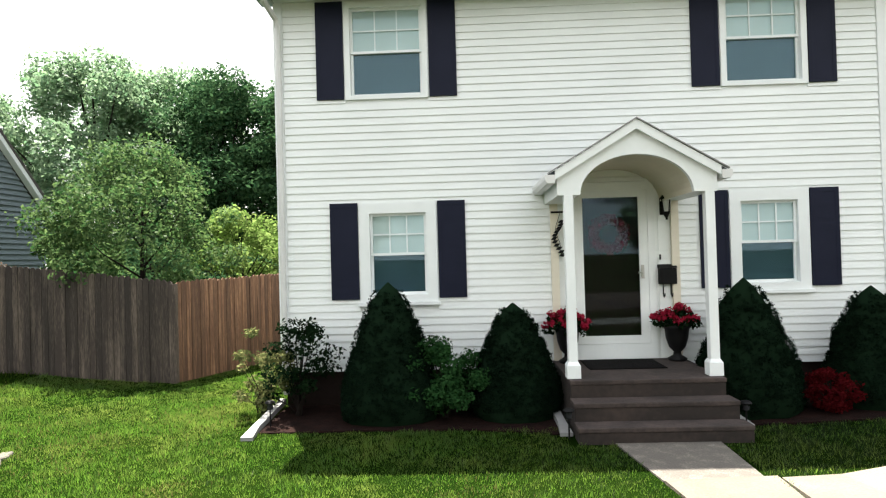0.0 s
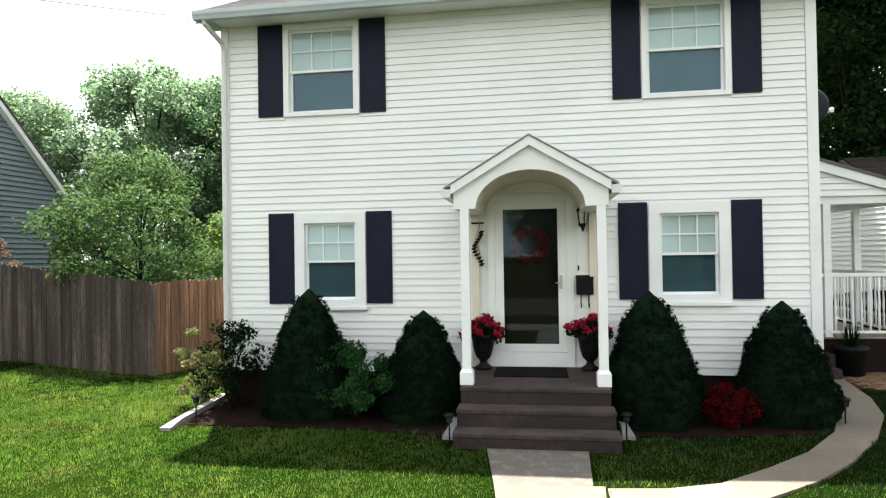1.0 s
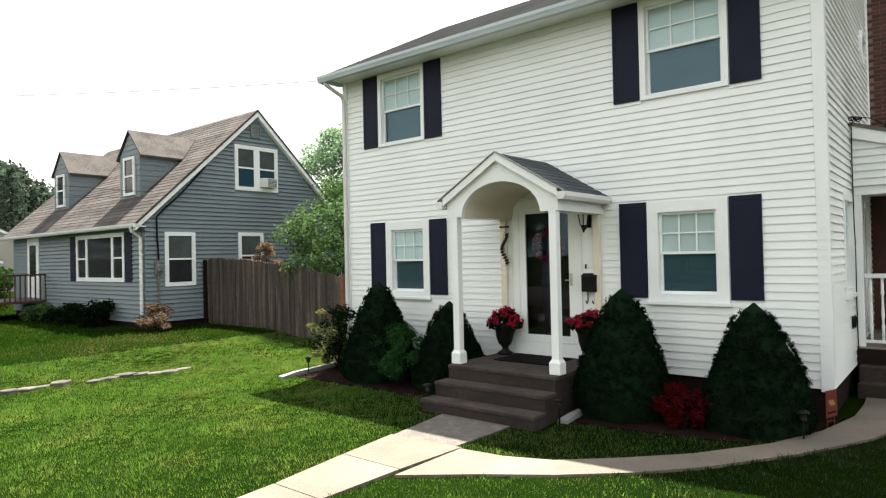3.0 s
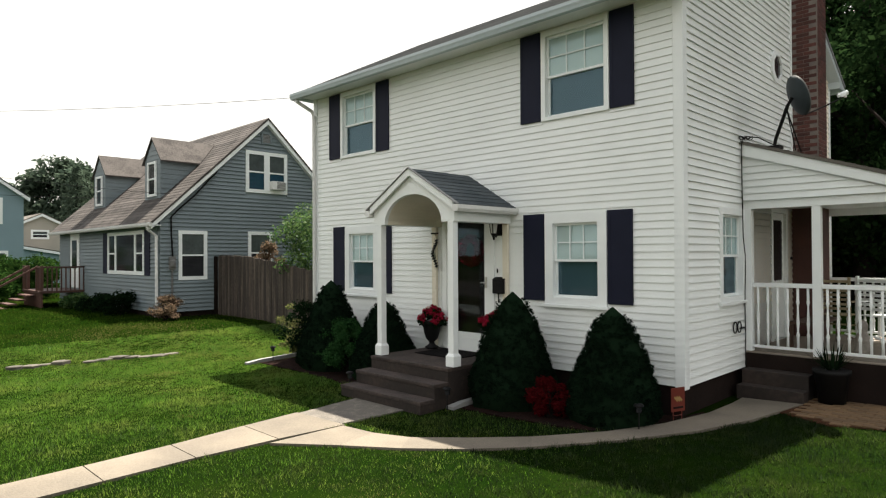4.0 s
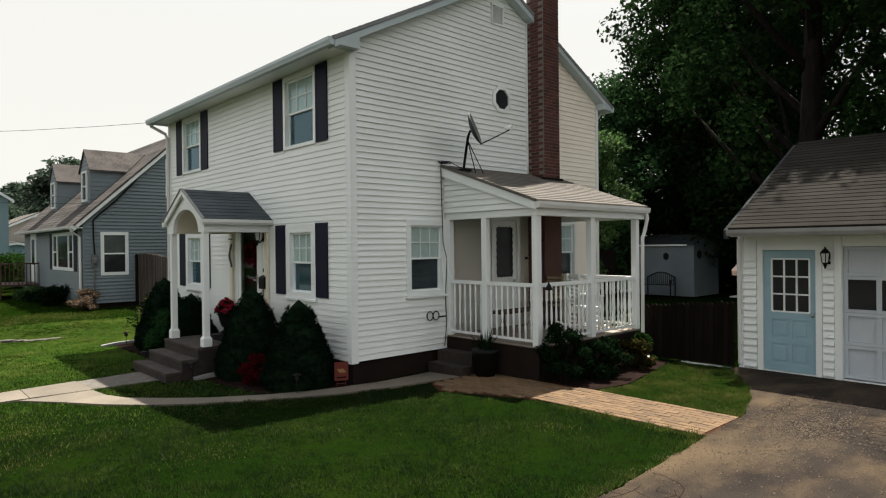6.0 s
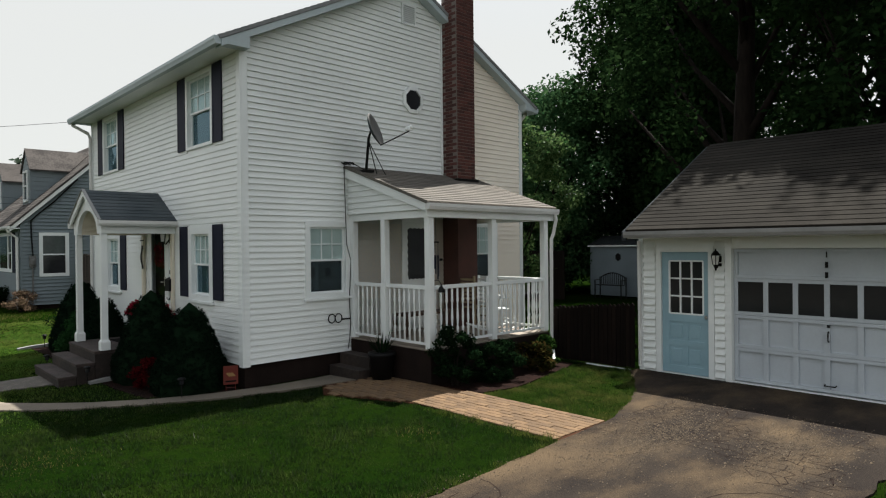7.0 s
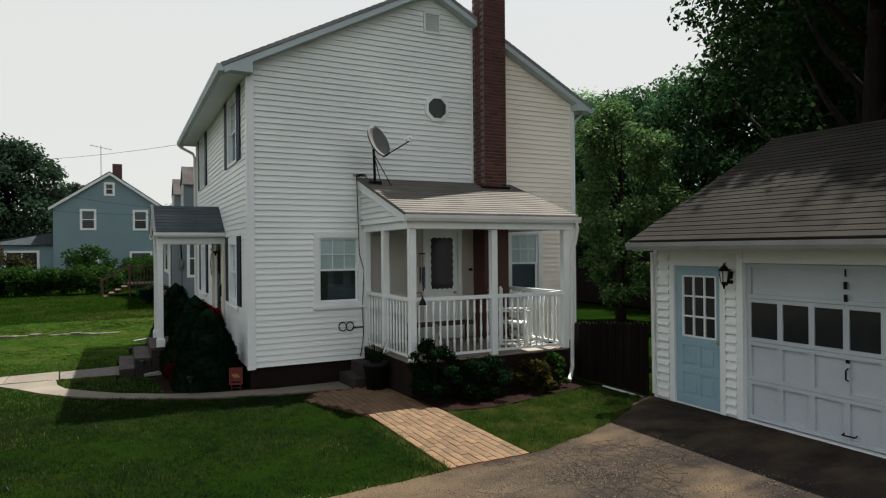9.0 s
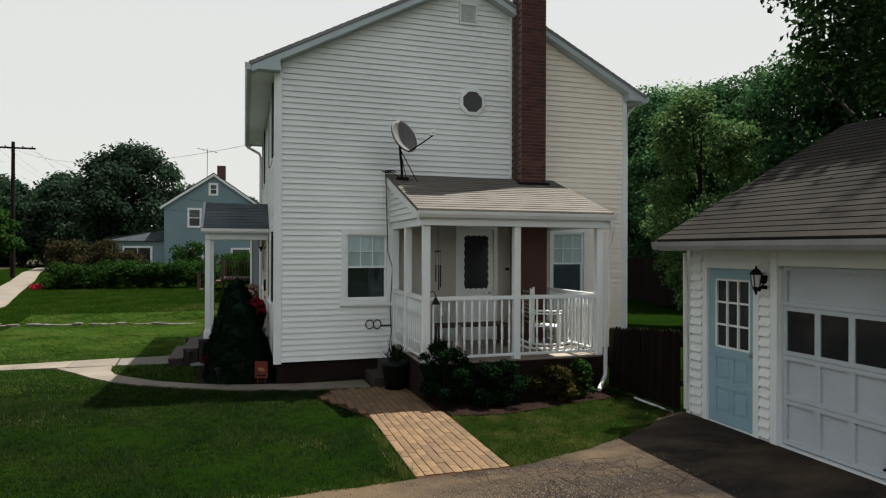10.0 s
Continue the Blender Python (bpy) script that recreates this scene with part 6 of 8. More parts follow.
for k, (xx, yy) in enumerate(((5.4, 35.0), (7.6, 36.5), (10.2, 36.0), (12.6, 38.0))):
    tree("shrub_tree", (xx, yy, 0.0), 4.0 + 0.5 * (k % 2), 1.7, 0.1, 0.06, 30, 3600, 0.22, SUNNY_LEAF, 140 + k, "sunlit leafy bush at the back of the yard")
back_c, back_r = [], []
rng = random.Random(78)
for i in range(70):
    back_c.append((rng.uniform(-11.5, -2.8), rng.uniform(17.0, 20.0), rng.uniform(0.2, 2.1)))
    back_r.append(rng.uniform(0.4, 0.75))
tagged(new("understory", leaf_cloud("back_hedge", back_c, back_r, 15000, 0.15, LIMB_LEAF, 6)), "dense green undergrowth behind the board fence", "undergrowth", kind="stuff")
under_c, under_r = [], []
rng = random.Random(77)
for i in range(80):
    x = rng.uniform(-2, 4.4)
    under_c.append((x, rng.uniform(32.5, 36.0), rng.uniform(0.3, 7.0)))
    under_r.append(rng.uniform(0.8, 1.6))
understory = tagged(new("understory", leaf_cloud("understory", under_c, under_r, 17000, 0.36, WOODS, 5)), "dense dark undergrowth below the woods", "undergrowth", kind="stuff")

# unseen trees across the street, behind the walk, added to darken the glass reflections
street_maple = tree("maple_tree", (-22.0, -27.0, 0.0), 10.5, 4.3, 2.2, 0.26, 90, 9000, 0.38, MAPLE, 24, "unseen broad maple added across the street", clump=0.25)
for xx, yy, aa, sc in ((-9, -30, 80, 1.0), (3, -26, 160, 0.9), (14, -31, 240, 1.05), (26, -27, 300, 0.95), (38, -28, 40, 1.0)):
    again(street_maple, (xx, yy, 0.0), aa, sc)
# far trees along the street, with the distance haze in their leaf colour
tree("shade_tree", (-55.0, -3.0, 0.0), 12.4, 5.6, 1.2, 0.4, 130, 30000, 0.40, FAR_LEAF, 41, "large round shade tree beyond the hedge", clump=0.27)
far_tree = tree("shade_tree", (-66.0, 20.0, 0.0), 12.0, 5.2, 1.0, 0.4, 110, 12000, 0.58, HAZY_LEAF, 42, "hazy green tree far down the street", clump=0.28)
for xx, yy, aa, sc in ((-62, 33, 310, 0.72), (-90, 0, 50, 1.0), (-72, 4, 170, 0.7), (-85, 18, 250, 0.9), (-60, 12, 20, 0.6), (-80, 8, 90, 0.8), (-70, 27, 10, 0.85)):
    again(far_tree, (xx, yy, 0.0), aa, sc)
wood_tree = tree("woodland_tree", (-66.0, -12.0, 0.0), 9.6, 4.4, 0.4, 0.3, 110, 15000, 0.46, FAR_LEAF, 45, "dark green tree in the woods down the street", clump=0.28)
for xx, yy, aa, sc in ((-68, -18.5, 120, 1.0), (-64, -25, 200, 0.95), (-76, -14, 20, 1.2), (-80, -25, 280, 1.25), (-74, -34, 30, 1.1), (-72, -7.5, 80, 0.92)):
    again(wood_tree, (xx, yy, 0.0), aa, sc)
conifer = thing("conifer_tree", (-58.0, 19.0, 0.0), "dark pointed conifer far down the street", "tree")
cc, cr_ = [], []
for i in range(60):
    s = i / 60
    a = i * 2.4
    rr = 3.0 * (1 - s) * 0.6
    cc.append((-58 + rr * math.cos(a), 19 + rr * math.sin(a), 1.2 + 9.6 * s))
    cr_.append(0.35 + 1.0 * (1 - s))
bm = bmesh.new()
tube(bm, [(-58, 19, -0.2), (-58, 19, 10)], [0.25, 0.03], 7)
part("trunk", bm, BARK, conifer)
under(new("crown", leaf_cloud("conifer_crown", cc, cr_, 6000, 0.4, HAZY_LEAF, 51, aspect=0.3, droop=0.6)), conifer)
street_tree = tree("street_tree", (-30.5, -7.6, 0.0), 4.6, 2.2, 1.5, 0.12, 30, 4200, 0.22, HEDGE, 43, "small green street tree by the pavement")

hc, hr = [], []
rng = random.Random(8)
for i in range(120):
    hc.append((rng.uniform(-21.6, -20.5), -1.85 + 8.0 * i / 119, rng.uniform(0.28, 1.26)))
    hr.append(rng.uniform(0.35, 0.62))
tagged(new("hedge", leaf_cloud("hedge", hc, hr, 26000, 0.14, HEDGE, 61)), "thick clipped green hedge across the far lawn", "hedge")
hc, hr = [], []
for i in range(50):
    a, q = rng.uniform(0, 6.283), math.sqrt(rng.random())
    hc.append((-26.3 + 1.5 * q * math.cos(a), -0.9 + 2.4 * q * math.sin(a), rng.uniform(0.6, 3.25 - 1.1 * q)))
    hr.append(rng.uniform(0.4, 0.7))
tagged(new("russet_shrub", leaf_cloud("russet_shrub", hc, hr, 9000, 0.18, RUSSET, 62)), "large russet shrub behind the hedge", "shrub")
hc, hr = [], []
for i in range(30):
    a, q = rng.uniform(0, 6.283), math.sqrt(rng.random())
    hc.append((-27.5 + 1.2 * q * math.cos(a), 4.6 + 1.6 * q * math.sin(a), rng.uniform(0.7, 2.6 - 0.8 * q)))
    hr.append(rng.uniform(0.35, 0.55))
tagged(new("shrub", leaf_cloud("shrub", hc, hr, 5000, 0.16, HEDGE, 63)), "yellow-green shrub beside the hedge", "shrub")
hc, hr = [], []
for i in range(70):
    hc.append((rng.uniform(-30.5, -22.6), rng.uniform(6.6, 9.2), rng.uniform(0.3, 1.75)))
    hr.append(rng.uniform(0.35, 0.6))
tagged(new("hedge", leaf_cloud("hedge_b", hc, hr, 14000, 0.15, HEDGE, 64)), "green hedge beside the grey house", "hedge")


def dwarf_spruce(at, height, radius, seed, label):
    """A dense lumpy cone of short needles down to the ground."""
    r = random.Random(seed)
    x, y, z = at
    sp = thing("dwarf_spruce", at, label, "shrub", "spruces along the front wall")
    c, rad = [], []
    prof = lambda s: radius * (0.95 * (1 - s) ** 0.62 + 0.05) * (0.86 + 0.14 * math.sin(min(1, s * 6) * 1.57))
    lump = lambda a, s: 1 + 0.13 * noise.noise((math.cos(a) * 2.6, math.sin(a) * 2.6, s * 5 + seed)) + 0.07 * noise.noise((math.cos(a) * 7, math.sin(a) * 7, s * 14 + seed))
    for i in range(2600):
        s = 1 - math.sqrt(1 - r.random() * 0.99)
        a = r.random() * 6.283
        q = max(0.0, prof(s) * lump(a, s) - 0.035)
        c.append((x + q * math.cos(a), y + q * math.sin(a), z + 0.05 + s * (height - 0.09)))
        rad.append(0.034 * r.uniform(0.6, 1.3))
    bm = bmesh.new()
    rings = []
    for j in range(15):
        s = j / 14
        rings.append([bm.verts.new((x + max(0.01, prof(s) * lump(k * 0.3927, s) - 0.035) * math.cos(k * 0.3927), y + max(0.01, prof(s) * lump(k * 0.3927, s) - 0.035) * math.sin(k * 0.3927), z + s * (height - 0.10))) for k in range(16)])
    for p, q in zip(rings, rings[1:]):
        for k in range(16):
            bm.faces.new((p[k], p[(k + 1) % 16], q[(k + 1) % 16], q[k]))
    bm.faces.new(rings[-1])
    part("inner_growth", bm, SPRUCE, sp, smooth=True)
    under(new("needles", leaf_cloud("needles", c, rad, 42000, 0.030, SPRUCE, seed, flat=0.9, aspect=0.35, shell=0.2)), sp)
    return sp


ZB = rise(0, 7) + 0.02
dwarf_spruce((-0.98, 7.66, ZB), 1.73, 0.70, 71, "tall dark green dwarf spruce in the mulch bed")
dwarf_spruce((0.545, 7.68, ZB), 1.44, 0.65, 72, "small dark green dwarf spruce beside the front steps")
dwarf_spruce((3.34, 7.70, ZB), 1.67, 0.71, 73, "tall dark green dwarf spruce close to the portico")
dwarf_spruce((4.88, 7.76, rise(4.9, 7.7) + 0.01), 1.50, 0.66, 74, "dark green dwarf spruce at the house corner")


def shrub(name, at, height, radius, count, leaf, material, seed, label, stems=True, squash=1.0, lumps=26, category="shrub"):
    r = random.Random(seed)
    x, y, z = at
    sh = thing(name, at, label, category)
    c, rad = [], []
    for i in range(lumps):
        a, q, s = r.random() * 6.283, math.sqrt(r.random()), r.random()
        env = radius * math.sin(math.pi * (0.15 + 0.80 * s)) ** 0.6
        c.append((x + env * q * math.cos(a), y + squash * env * q * math.sin(a), z + height * (0.12 + 0.78 * s)))
        rad.append(radius * r.uniform(0.2, 0.36))
    if stems:
        bm = bmesh.new()
        for p in c[::2]:
            tube(bm, [(x + r.uniform(-0.05, 0.05), y + r.uniform(-0.05, 0.05), z - 0.04), ((x * 2 + p[0]) / 3, (y * 2 + p[1]) / 3, z + (p[2] - z) * 0.5), p], [0.012, 0.008, 0.003], 5)
        part("stem_cluster", bm, BARK, sh, kind="stuff")
    under(new("foliage", leaf_cloud("foliage", c, rad, count, leaf, material, seed)), sh)
    return sh


shrub("evergreen_shrub", (-0.33, 7.52, ZB), 0.95, 0.50, 10000, 0.046, BOXWOOD, 81, "low dark broad-leaved shrub between two spruces", lumps=44)
shrub("rose_bush", (-2.15, 7.75, ZB), 1.25, 0.48, 2400, 0.055, SHRUB, 82, "leggy dark rose bush at the house corner", lumps=36)
shrub("rose_bush", (-2.66, 7.95, rise(-2.6, 8)), 1.22, 0.42, 1700, 0.062, ROSE_LEAF, 83, "pale-leaved rose bush at the house corner", lumps=24)
shrub("crimson_shrub", (4.17, 7.40, rise(4.1, 7.4) + 0.02), 0.50, 0.28, 4200, 0.04, RED_LEAF, 84, "low crimson-leaved shrub between two spruces", lumps=44)
shrub("porch_shrub", (7.98, 10.62, -0.02), 0.95, 0.40, 5200, 0.05, SHRUB, 85, "dark leafy shrub at the porch corner")
shrub("porch_shrub", (8.20, 11.35, -0.02), 0.66, 0.42, 4600, 0.05, SHRUB, 86, "green leafy shrub below the porch rail")
shrub("porch_shrub", (8.15, 12.35, -0.02), 0.52, 0.38, 1500, 0.07, YELLOW_LEAF, 87, "yellowing low shrub below the porch")
shrub("porch_shrub", (8.10, 12.78, -0.02), 0.58, 0.24, 1000, 0.08, HEDGE, 88, "light green shrub by the downspout")
shrub("russet_bush", (-9.75, 8.05, 0.08), 0.75, 0.55, 4200, 0.05, DRIED, 89, "rounded russet bush at the grey house corner")
shrub("flower_clump", (-20.6, -2.35, 0.06), 0.30, 0.34, 1500, 0.07, RED_FLOWER, 93, "low clump of red flowers at the end of the hedge")
shrub("blossom_shrub", (-8.95, 11.0, -0.05), 2.70, 0.50, 3600, 0.065, DRIED, 94, "tall shrub of faded pinkish blossoms behind the fence", lumps=40)
shrub("flower_clump", (-12.6, 7.8, 0.08), 0.7, 0.7, 2200, 0.09, SHRUB, 90, "dark flower clump before the grey house")
shrub("flower_clump", (-14.6, 7.8, 0.08), 0.6, 0.7, 2200, 0.09, SHRUB, 91, "dark flower clump before the grey house")
shrub("flower_clump", (-16.4, 7.7, 0.08), 0.55, 0.6, 1800, 0.09, LILAC, 92, "green flower clump before the grey house")


# ---- things by the front door ----
wreath = thing("door_wreath", front.p(1.90, 0.03, 1.70), "round wreath of dark red blossoms on the front door", "wreath")
wc = [front.p(1.90 + 0.20 * math.cos(i * 0.35), -0.075, 2.02 + 0.20 * math.sin(i * 0.35)) for i in range(18)]
under(new("blossom", leaf_cloud("wreath_blossom", wc, [0.085] * 18, 2600, 0.045, RED_FLOWER, 101, flat=1.0)), wreath)
bm = bmesh.new()
tube(bm, [front.p(1.90 + 0.20 * math.cos(i * 0.3), -0.085, 2.02 + 0.20 * math.sin(i * 0.3)) for i in range(22)], 0.018, 6)
part("ring", bm, BARK, wreath)


def urn(at, seed):
    x, y, z = at
    u = thing("flower_urn", at, "black footed urn of red flowers beside the door", "planter", "urns by the front door")
    bm = bmesh.new()
    lathe(bm, at, [(0.11, 0.0), (0.12, 0.03), (0.055, 0.07), (0.045, 0.11), (0.10, 0.17), (0.135, 0.28), (0.15, 0.40), (0.175, 0.44), (0.165, 0.46)], 18)
    part("urn", bm, BLACK, u, smooth=True)
    r = random.Random(seed)
    c = [(x + 0.30 * math.cos(k * 2.4) * math.sqrt((k + 0.5) / 20), y + 0.20 * math.sin(k * 2.4) * math.sqrt((k + 0.5) / 20), z + 0.66 - 0.16 * (k / 20) + r.uniform(-0.05, 0.05)) for k in range(20)]
    tagged(under(new("blossom", leaf_cloud("blossom", c, [0.06] * 20, 800, 0.05, RED_FLOWER, seed)), u), kind="stuff")
    under(new("foliage", leaf_cloud("urn_foliage", [(p[0] * 0.9 + x * 0.1, p[1] * 0.9 + y * 0.1, p[2] - 0.06) for p in c], [0.085] * 20, 800, 0.06, SHRUB, seed + 1)), u)
    return u


urn((1.27, 8.12, 0.37), 103)
urn((2.66, 8.12, 0.37), 105)
bm = bmesh.new()
box(bm, (1.44, 7.56, 0.371), (2.36, 8.22, 0.384), 0.004)
solid("door_mat", bm, surface("black_rubber_mat", (0.003, 0.003, 0.003), (0.006, 0.005, 0.005), 0.95, 6, 90, 0.6, spec=0.1), "black rectangular doormat on the landing", "doormat")


def lantern(f, u, z, label, k=1.0):
    """A wall lantern: backplate, arm, caged glass body and cap."""
    at = f.p(u, 0.0, z)
    la = thing("wall_lantern", at, label, "lamp", "wall lanterns")
    bm = bmesh.new()
    f.box(bm, u - 0.035 * k, u + 0.035 * k, 0.02, 0.04, z - 0.085 * k, z + 0.085 * k, 0.005)
    tube(bm, [f.p(u, 0.03, z - 0.02 * k), f.p(u, 0.09 * k, z - 0.10 * k), f.p(u, 0.13 * k, z - 0.06 * k)], 0.012 * k, 6)
    part("bracket", bm, BLACK, la)
    b = f.p(u, 0.13 * k, z - 0.06 * k)
    bm = bmesh.new()
    lathe(bm, b, [(p * k, q * k) for p, q in ((0.010, -0.08), (0.016, -0.05), (0.036, -0.008), (0.04, 0.0))], 8)
    lathe(bm, b, [(p * k, q * k) for p, q in ((0.066, 0.125), (0.058, 0.142), (0.032, 0.178), (0.012, 0.19), (0.009, 0.215))], 8)
    for i in range(4):
        a = i * math.pi / 2 + 0.4
        tube(bm, [(b[0] + 0.036 * k * math.cos(a), b[1] + 0.036 * k * math.sin(a), b[2]), (b[0] + 0.055 * k * math.cos(a), b[1] + 0.055 * k * math.sin(a), b[2] + 0.125 * k)], 0.006 * k, 5)
    part("cage", bm, BLACK, la)
    bm = bmesh.new()
    lathe(bm, b, [(0.031 * k, 0.002), (0.048 * k, 0.123 * k)], 8)
    part("glass", bm, SHADE, la, "frosted lantern glass")
    return la


lantern(front, 2.60, 2.36, "black wall lantern beside the front door", 1.3)
lantern(gf, 10.775, 1.88, "black wall lantern beside the garage side door", 1.15)
mail = thing("mailbox", front.p(2.62, 0.02, 1.33), "black wall mailbox with two paper hooks", "mailbox")
bm = bmesh.new()
front.box(bm, 2.51, 2.73, 0.016, 0.11, 1.34, 1.55, 0.008)
part("body", bm, BLACK, mail)
bm = bmesh.new()
hull8(bm, [front.p(2.505, 0.016, 1.552), front.p(2.735, 0.016, 1.552), front.p(2.735, 0.12, 1.552), front.p(2.505, 0.12, 1.552), front.p(2.505, 0.016, 1.60), front.p(2.735, 0.016, 1.60), front.p(2.735, 0.05, 1.59), front.p(2.505, 0.05, 1.59)])
part("lid", bm, BLACK, mail)
for u in (2.57, 2.67):
    bm = bmesh.new()
    tube(bm, [front.p(u, 0.03, 1.34), front.p(u, 0.03, 1.20), front.p(u, 0.06, 1.17), front.p(u, 0.09, 1.19), front.p(u, 0.09, 1.22)], 0.008, 6)
    part("hook", bm, BLACK, mail)
front.block("doorbell", 2.535, 2.555, 0.015, 0.03, 1.66, 1.73, BLACK, house, "small dark doorbell")
vine = thing("wall_ornament", front.p(1.24, 0.02, 1.75), "black metal leaf spiral hanging by the door", "ornament")
bm = bmesh.new()
box(bm, (1.12, 8.255, 2.31), (1.29, 8.27, 2.335))
part("bracket", bm, BLACK, vine)
for i in range(11):
    z = 2.20 - i * 0.044
    a = i * 0.62
    bm = bmesh.new()
    x = 1.205 + 0.05 * math.cos(a)
    hull8(bm, [(x - 0.045, 8.25, z - 0.018), (x + 0.012, 8.25, z - 0.026), (x + 0.012, 8.262, z - 0.026), (x - 0.045, 8.262, z - 0.018), (x - 0.012, 8.25, z + 0.018), (x + 0.045, 8.25, z + 0.020), (x + 0.045, 8.262, z + 0.020), (x - 0.012, 8.262, z + 0.018)])
    part("metal_leaf", bm, BLACK, vine)
bm = bmesh.new()
tube(bm, [(1.205 + 0.03 * math.cos(i * 0.62), 8.256, 2.32 - i * 0.0445) for i in range(13)], 0.003, 4)
part("wire", bm, BLACK, vine)


# ---- along the beds ----
def path_light(x, y):
    z = rise(x, y)
    pl = thing("path_light", (x, y, z), "small black solar path light on a stake", "lamp", "solar path lights")
    bm = bmesh.new()
    tube(bm, [(x, y, z - 0.05), (x, y, z + 0.22)], 0.009, 6)
    part("stake", bm, BLACK, pl)
    bm = bmesh.new()
    lathe(bm, (x, y, z + 0.22), [(0.03, 0.0), (0.036, 0.01), (0.036, 0.07)], 10)
    part("lens", bm, DARK_GLASS, pl)
    bm = bmesh.new()
    lathe(bm, (x, y, z + 0.29), [(0.058, 0.0), (0.062, 0.012), (0.045, 0.03), (0.015, 0.038)], 12)
    part("cap", bm, BLACK, pl)


for x, y in ((-2.34, 7.22), (1.02, 6.58), (2.93, 6.78), (5.40, 7.42)):
    path_light(x, y)


def drain(a, b, label):
    """A flat white downspout extension lying on the ground."""
    bm = bmesh.new()
    (xa, ya, za), (xb, yb, zb) = a, b
    d = Vector((xb - xa, yb - ya, 0)).normalized()
    n = Vector((-d.y, d.x, 0)) * 0.045
    A, B = Vector(a), Vector(b)
    m = A.lerp(B, 0.8)
    hull8(bm, [A - n, A + n, m + n, m - n] + [v + Vector((0, 0, 0.065)) for v in (A - n, A + n, m + n, m - n)])
    hull8(bm, [m - n, m + n, B + n * 1.5, B - n * 1.5] + [v + Vector((0, 0, h)) for v, h in ((m - n, 0.065), (m + n, 0.065), (B + n * 1.5, 0.04), (B - n * 1.5, 0.04))])
    return solid("drain_spout", bm, GUTTER_GREY, label, "downspout", "white drain spouts")


drain((-2.50, 8.28, ZB + 0.03), (-2.44, 6.70, rise(-2.4, 6.7) + 0.005), "white downspout extension across the bed edge")
drain((1.01, 8.25, ZB + 0.03), (1.00, 6.62, ZB), "white downspout extension beside the front steps")
drain((2.94, 8.0, ZB + 0.03), (2.96, 6.80, ZB), "white downspout extension beside the front steps")
sign = thing("yard_sign", (5.55, 8.12, rise(5.5, 8.1)), "small orange-red yard sign on a wire stake", "sign")
bm = bmesh.new()
sgn = Matrix.Translation((5.55, 8.12, 0.0)) @ Matrix.Rotation(radians(70), 4, "Z")
for dx in (-0.07, 0.07):
    tube(bm, [sgn @ Vector((dx, 0.006, -0.15)), sgn @ Vector((dx, 0.006, 0.28))], 0.005, 5)
for z in (-0.02, 0.03):
    tube(bm, [sgn @ Vector((-0.07, 0.006, z)), sgn @ Vector((0.07, 0.006, z))], 0.004, 5)
SIGN_RED = surface("orange_red_enamel", (0.125, 0.015, 0.007), (0.10, 0.012, 0.006), 0.4, 3, 30, 0.02)
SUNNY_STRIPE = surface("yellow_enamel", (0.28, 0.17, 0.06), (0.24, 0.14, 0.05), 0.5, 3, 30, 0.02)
part("stake", bm, SIGN_RED, sign)
bm = bmesh.new()
hull8(bm, [sgn @ Vector(p) for p in ((-0.11, -0.006, 0.03), (0.11, -0.006, 0.03), (0.11, 0.0, 0.03), (-0.11, 0.0, 0.03), (-0.11, -0.006, 0.32), (0.11, -0.006, 0.32), (0.11, 0.0, 0.32), (-0.11, 0.0, 0.32))])
part("panel", bm, SIGN_RED, sign)
for i in range(3):
    bm = bmesh.new()
    o = -0.035 + i * 0.035
    prism(bm, [sgn @ Vector((o - 0.035, -0.0075, 0.20)), sgn @ Vector((o - 0.018, -0.0075, 0.22)), sgn @ Vector((o + 0.035, -0.0075, 0.165)), sgn @ Vector((o + 0.018, -0.0075, 0.145))], sgn.to_3x3() @ Vector((0, -0.002, 0)))
    part("stripe", bm, SUNNY_STRIPE, sign, "plain yellow stripe")
bm = bmesh.new()
hull8(bm, [sgn @ Vector(p) for p in ((-0.08, -0.009, 0.065), (0.08, -0.009, 0.065), (0.08, -0.0065, 0.065), (-0.08, -0.0065, 0.065), (-0.08, -0.009, 0.09), (0.08, -0.009, 0.09), (0.08, -0.0065, 0.09), (-0.08, -0.0065, 0.09))])
part("text_bar", bm, BLACK, sign, "plain dark bar")

# stones laid along the next plot
rng = random.Random(15)
for i in range(26):
    if i in (7, 12, 19):
        continue
    s = i / 25
    x, y = -4.82 - 0.75 * s + 0.07 * math.sin(i * 1.3), 6.2 - 6.3 * s
    z = rise(x, y)
    bm = bmesh.new()
    k = rng.randint(5, 7)
    rx, ry, h = rng.uniform(0.08, 0.16), rng.uniform(0.12, 0.21), rng.uniform(0.03, 0.075)
    ring = [(x + rx * rng.uniform(0.8, 1.15) * math.cos(6.283 * j / k), y + ry * rng.uniform(0.8, 1.15) * math.sin(6.283 * j / k)) for j in range(k)]
    prism(bm, [(a, b, z - 0.03) for a, b in ring], (rng.uniform(-0.01, 0.01), rng.uniform(-0.01, 0.01), 0.03 + h))
    bmesh.ops.bevel(bm, geom=[e for e in bm.edges if min(v.co.z for v in e.verts) > z], offset=0.012, segments=1, affect="EDGES")
    if i == 0:
        STONE = surface("flat_field_stone", (0.105, 0.095, 0.074), (0.045, 0.040, 0.032), 0.9, 5, 40, 0.4, spread=0.25)
    solid("edging_stone", bm, STONE, "flat pale field stone edging the lawn", "stone", "stone edging of the next plot")

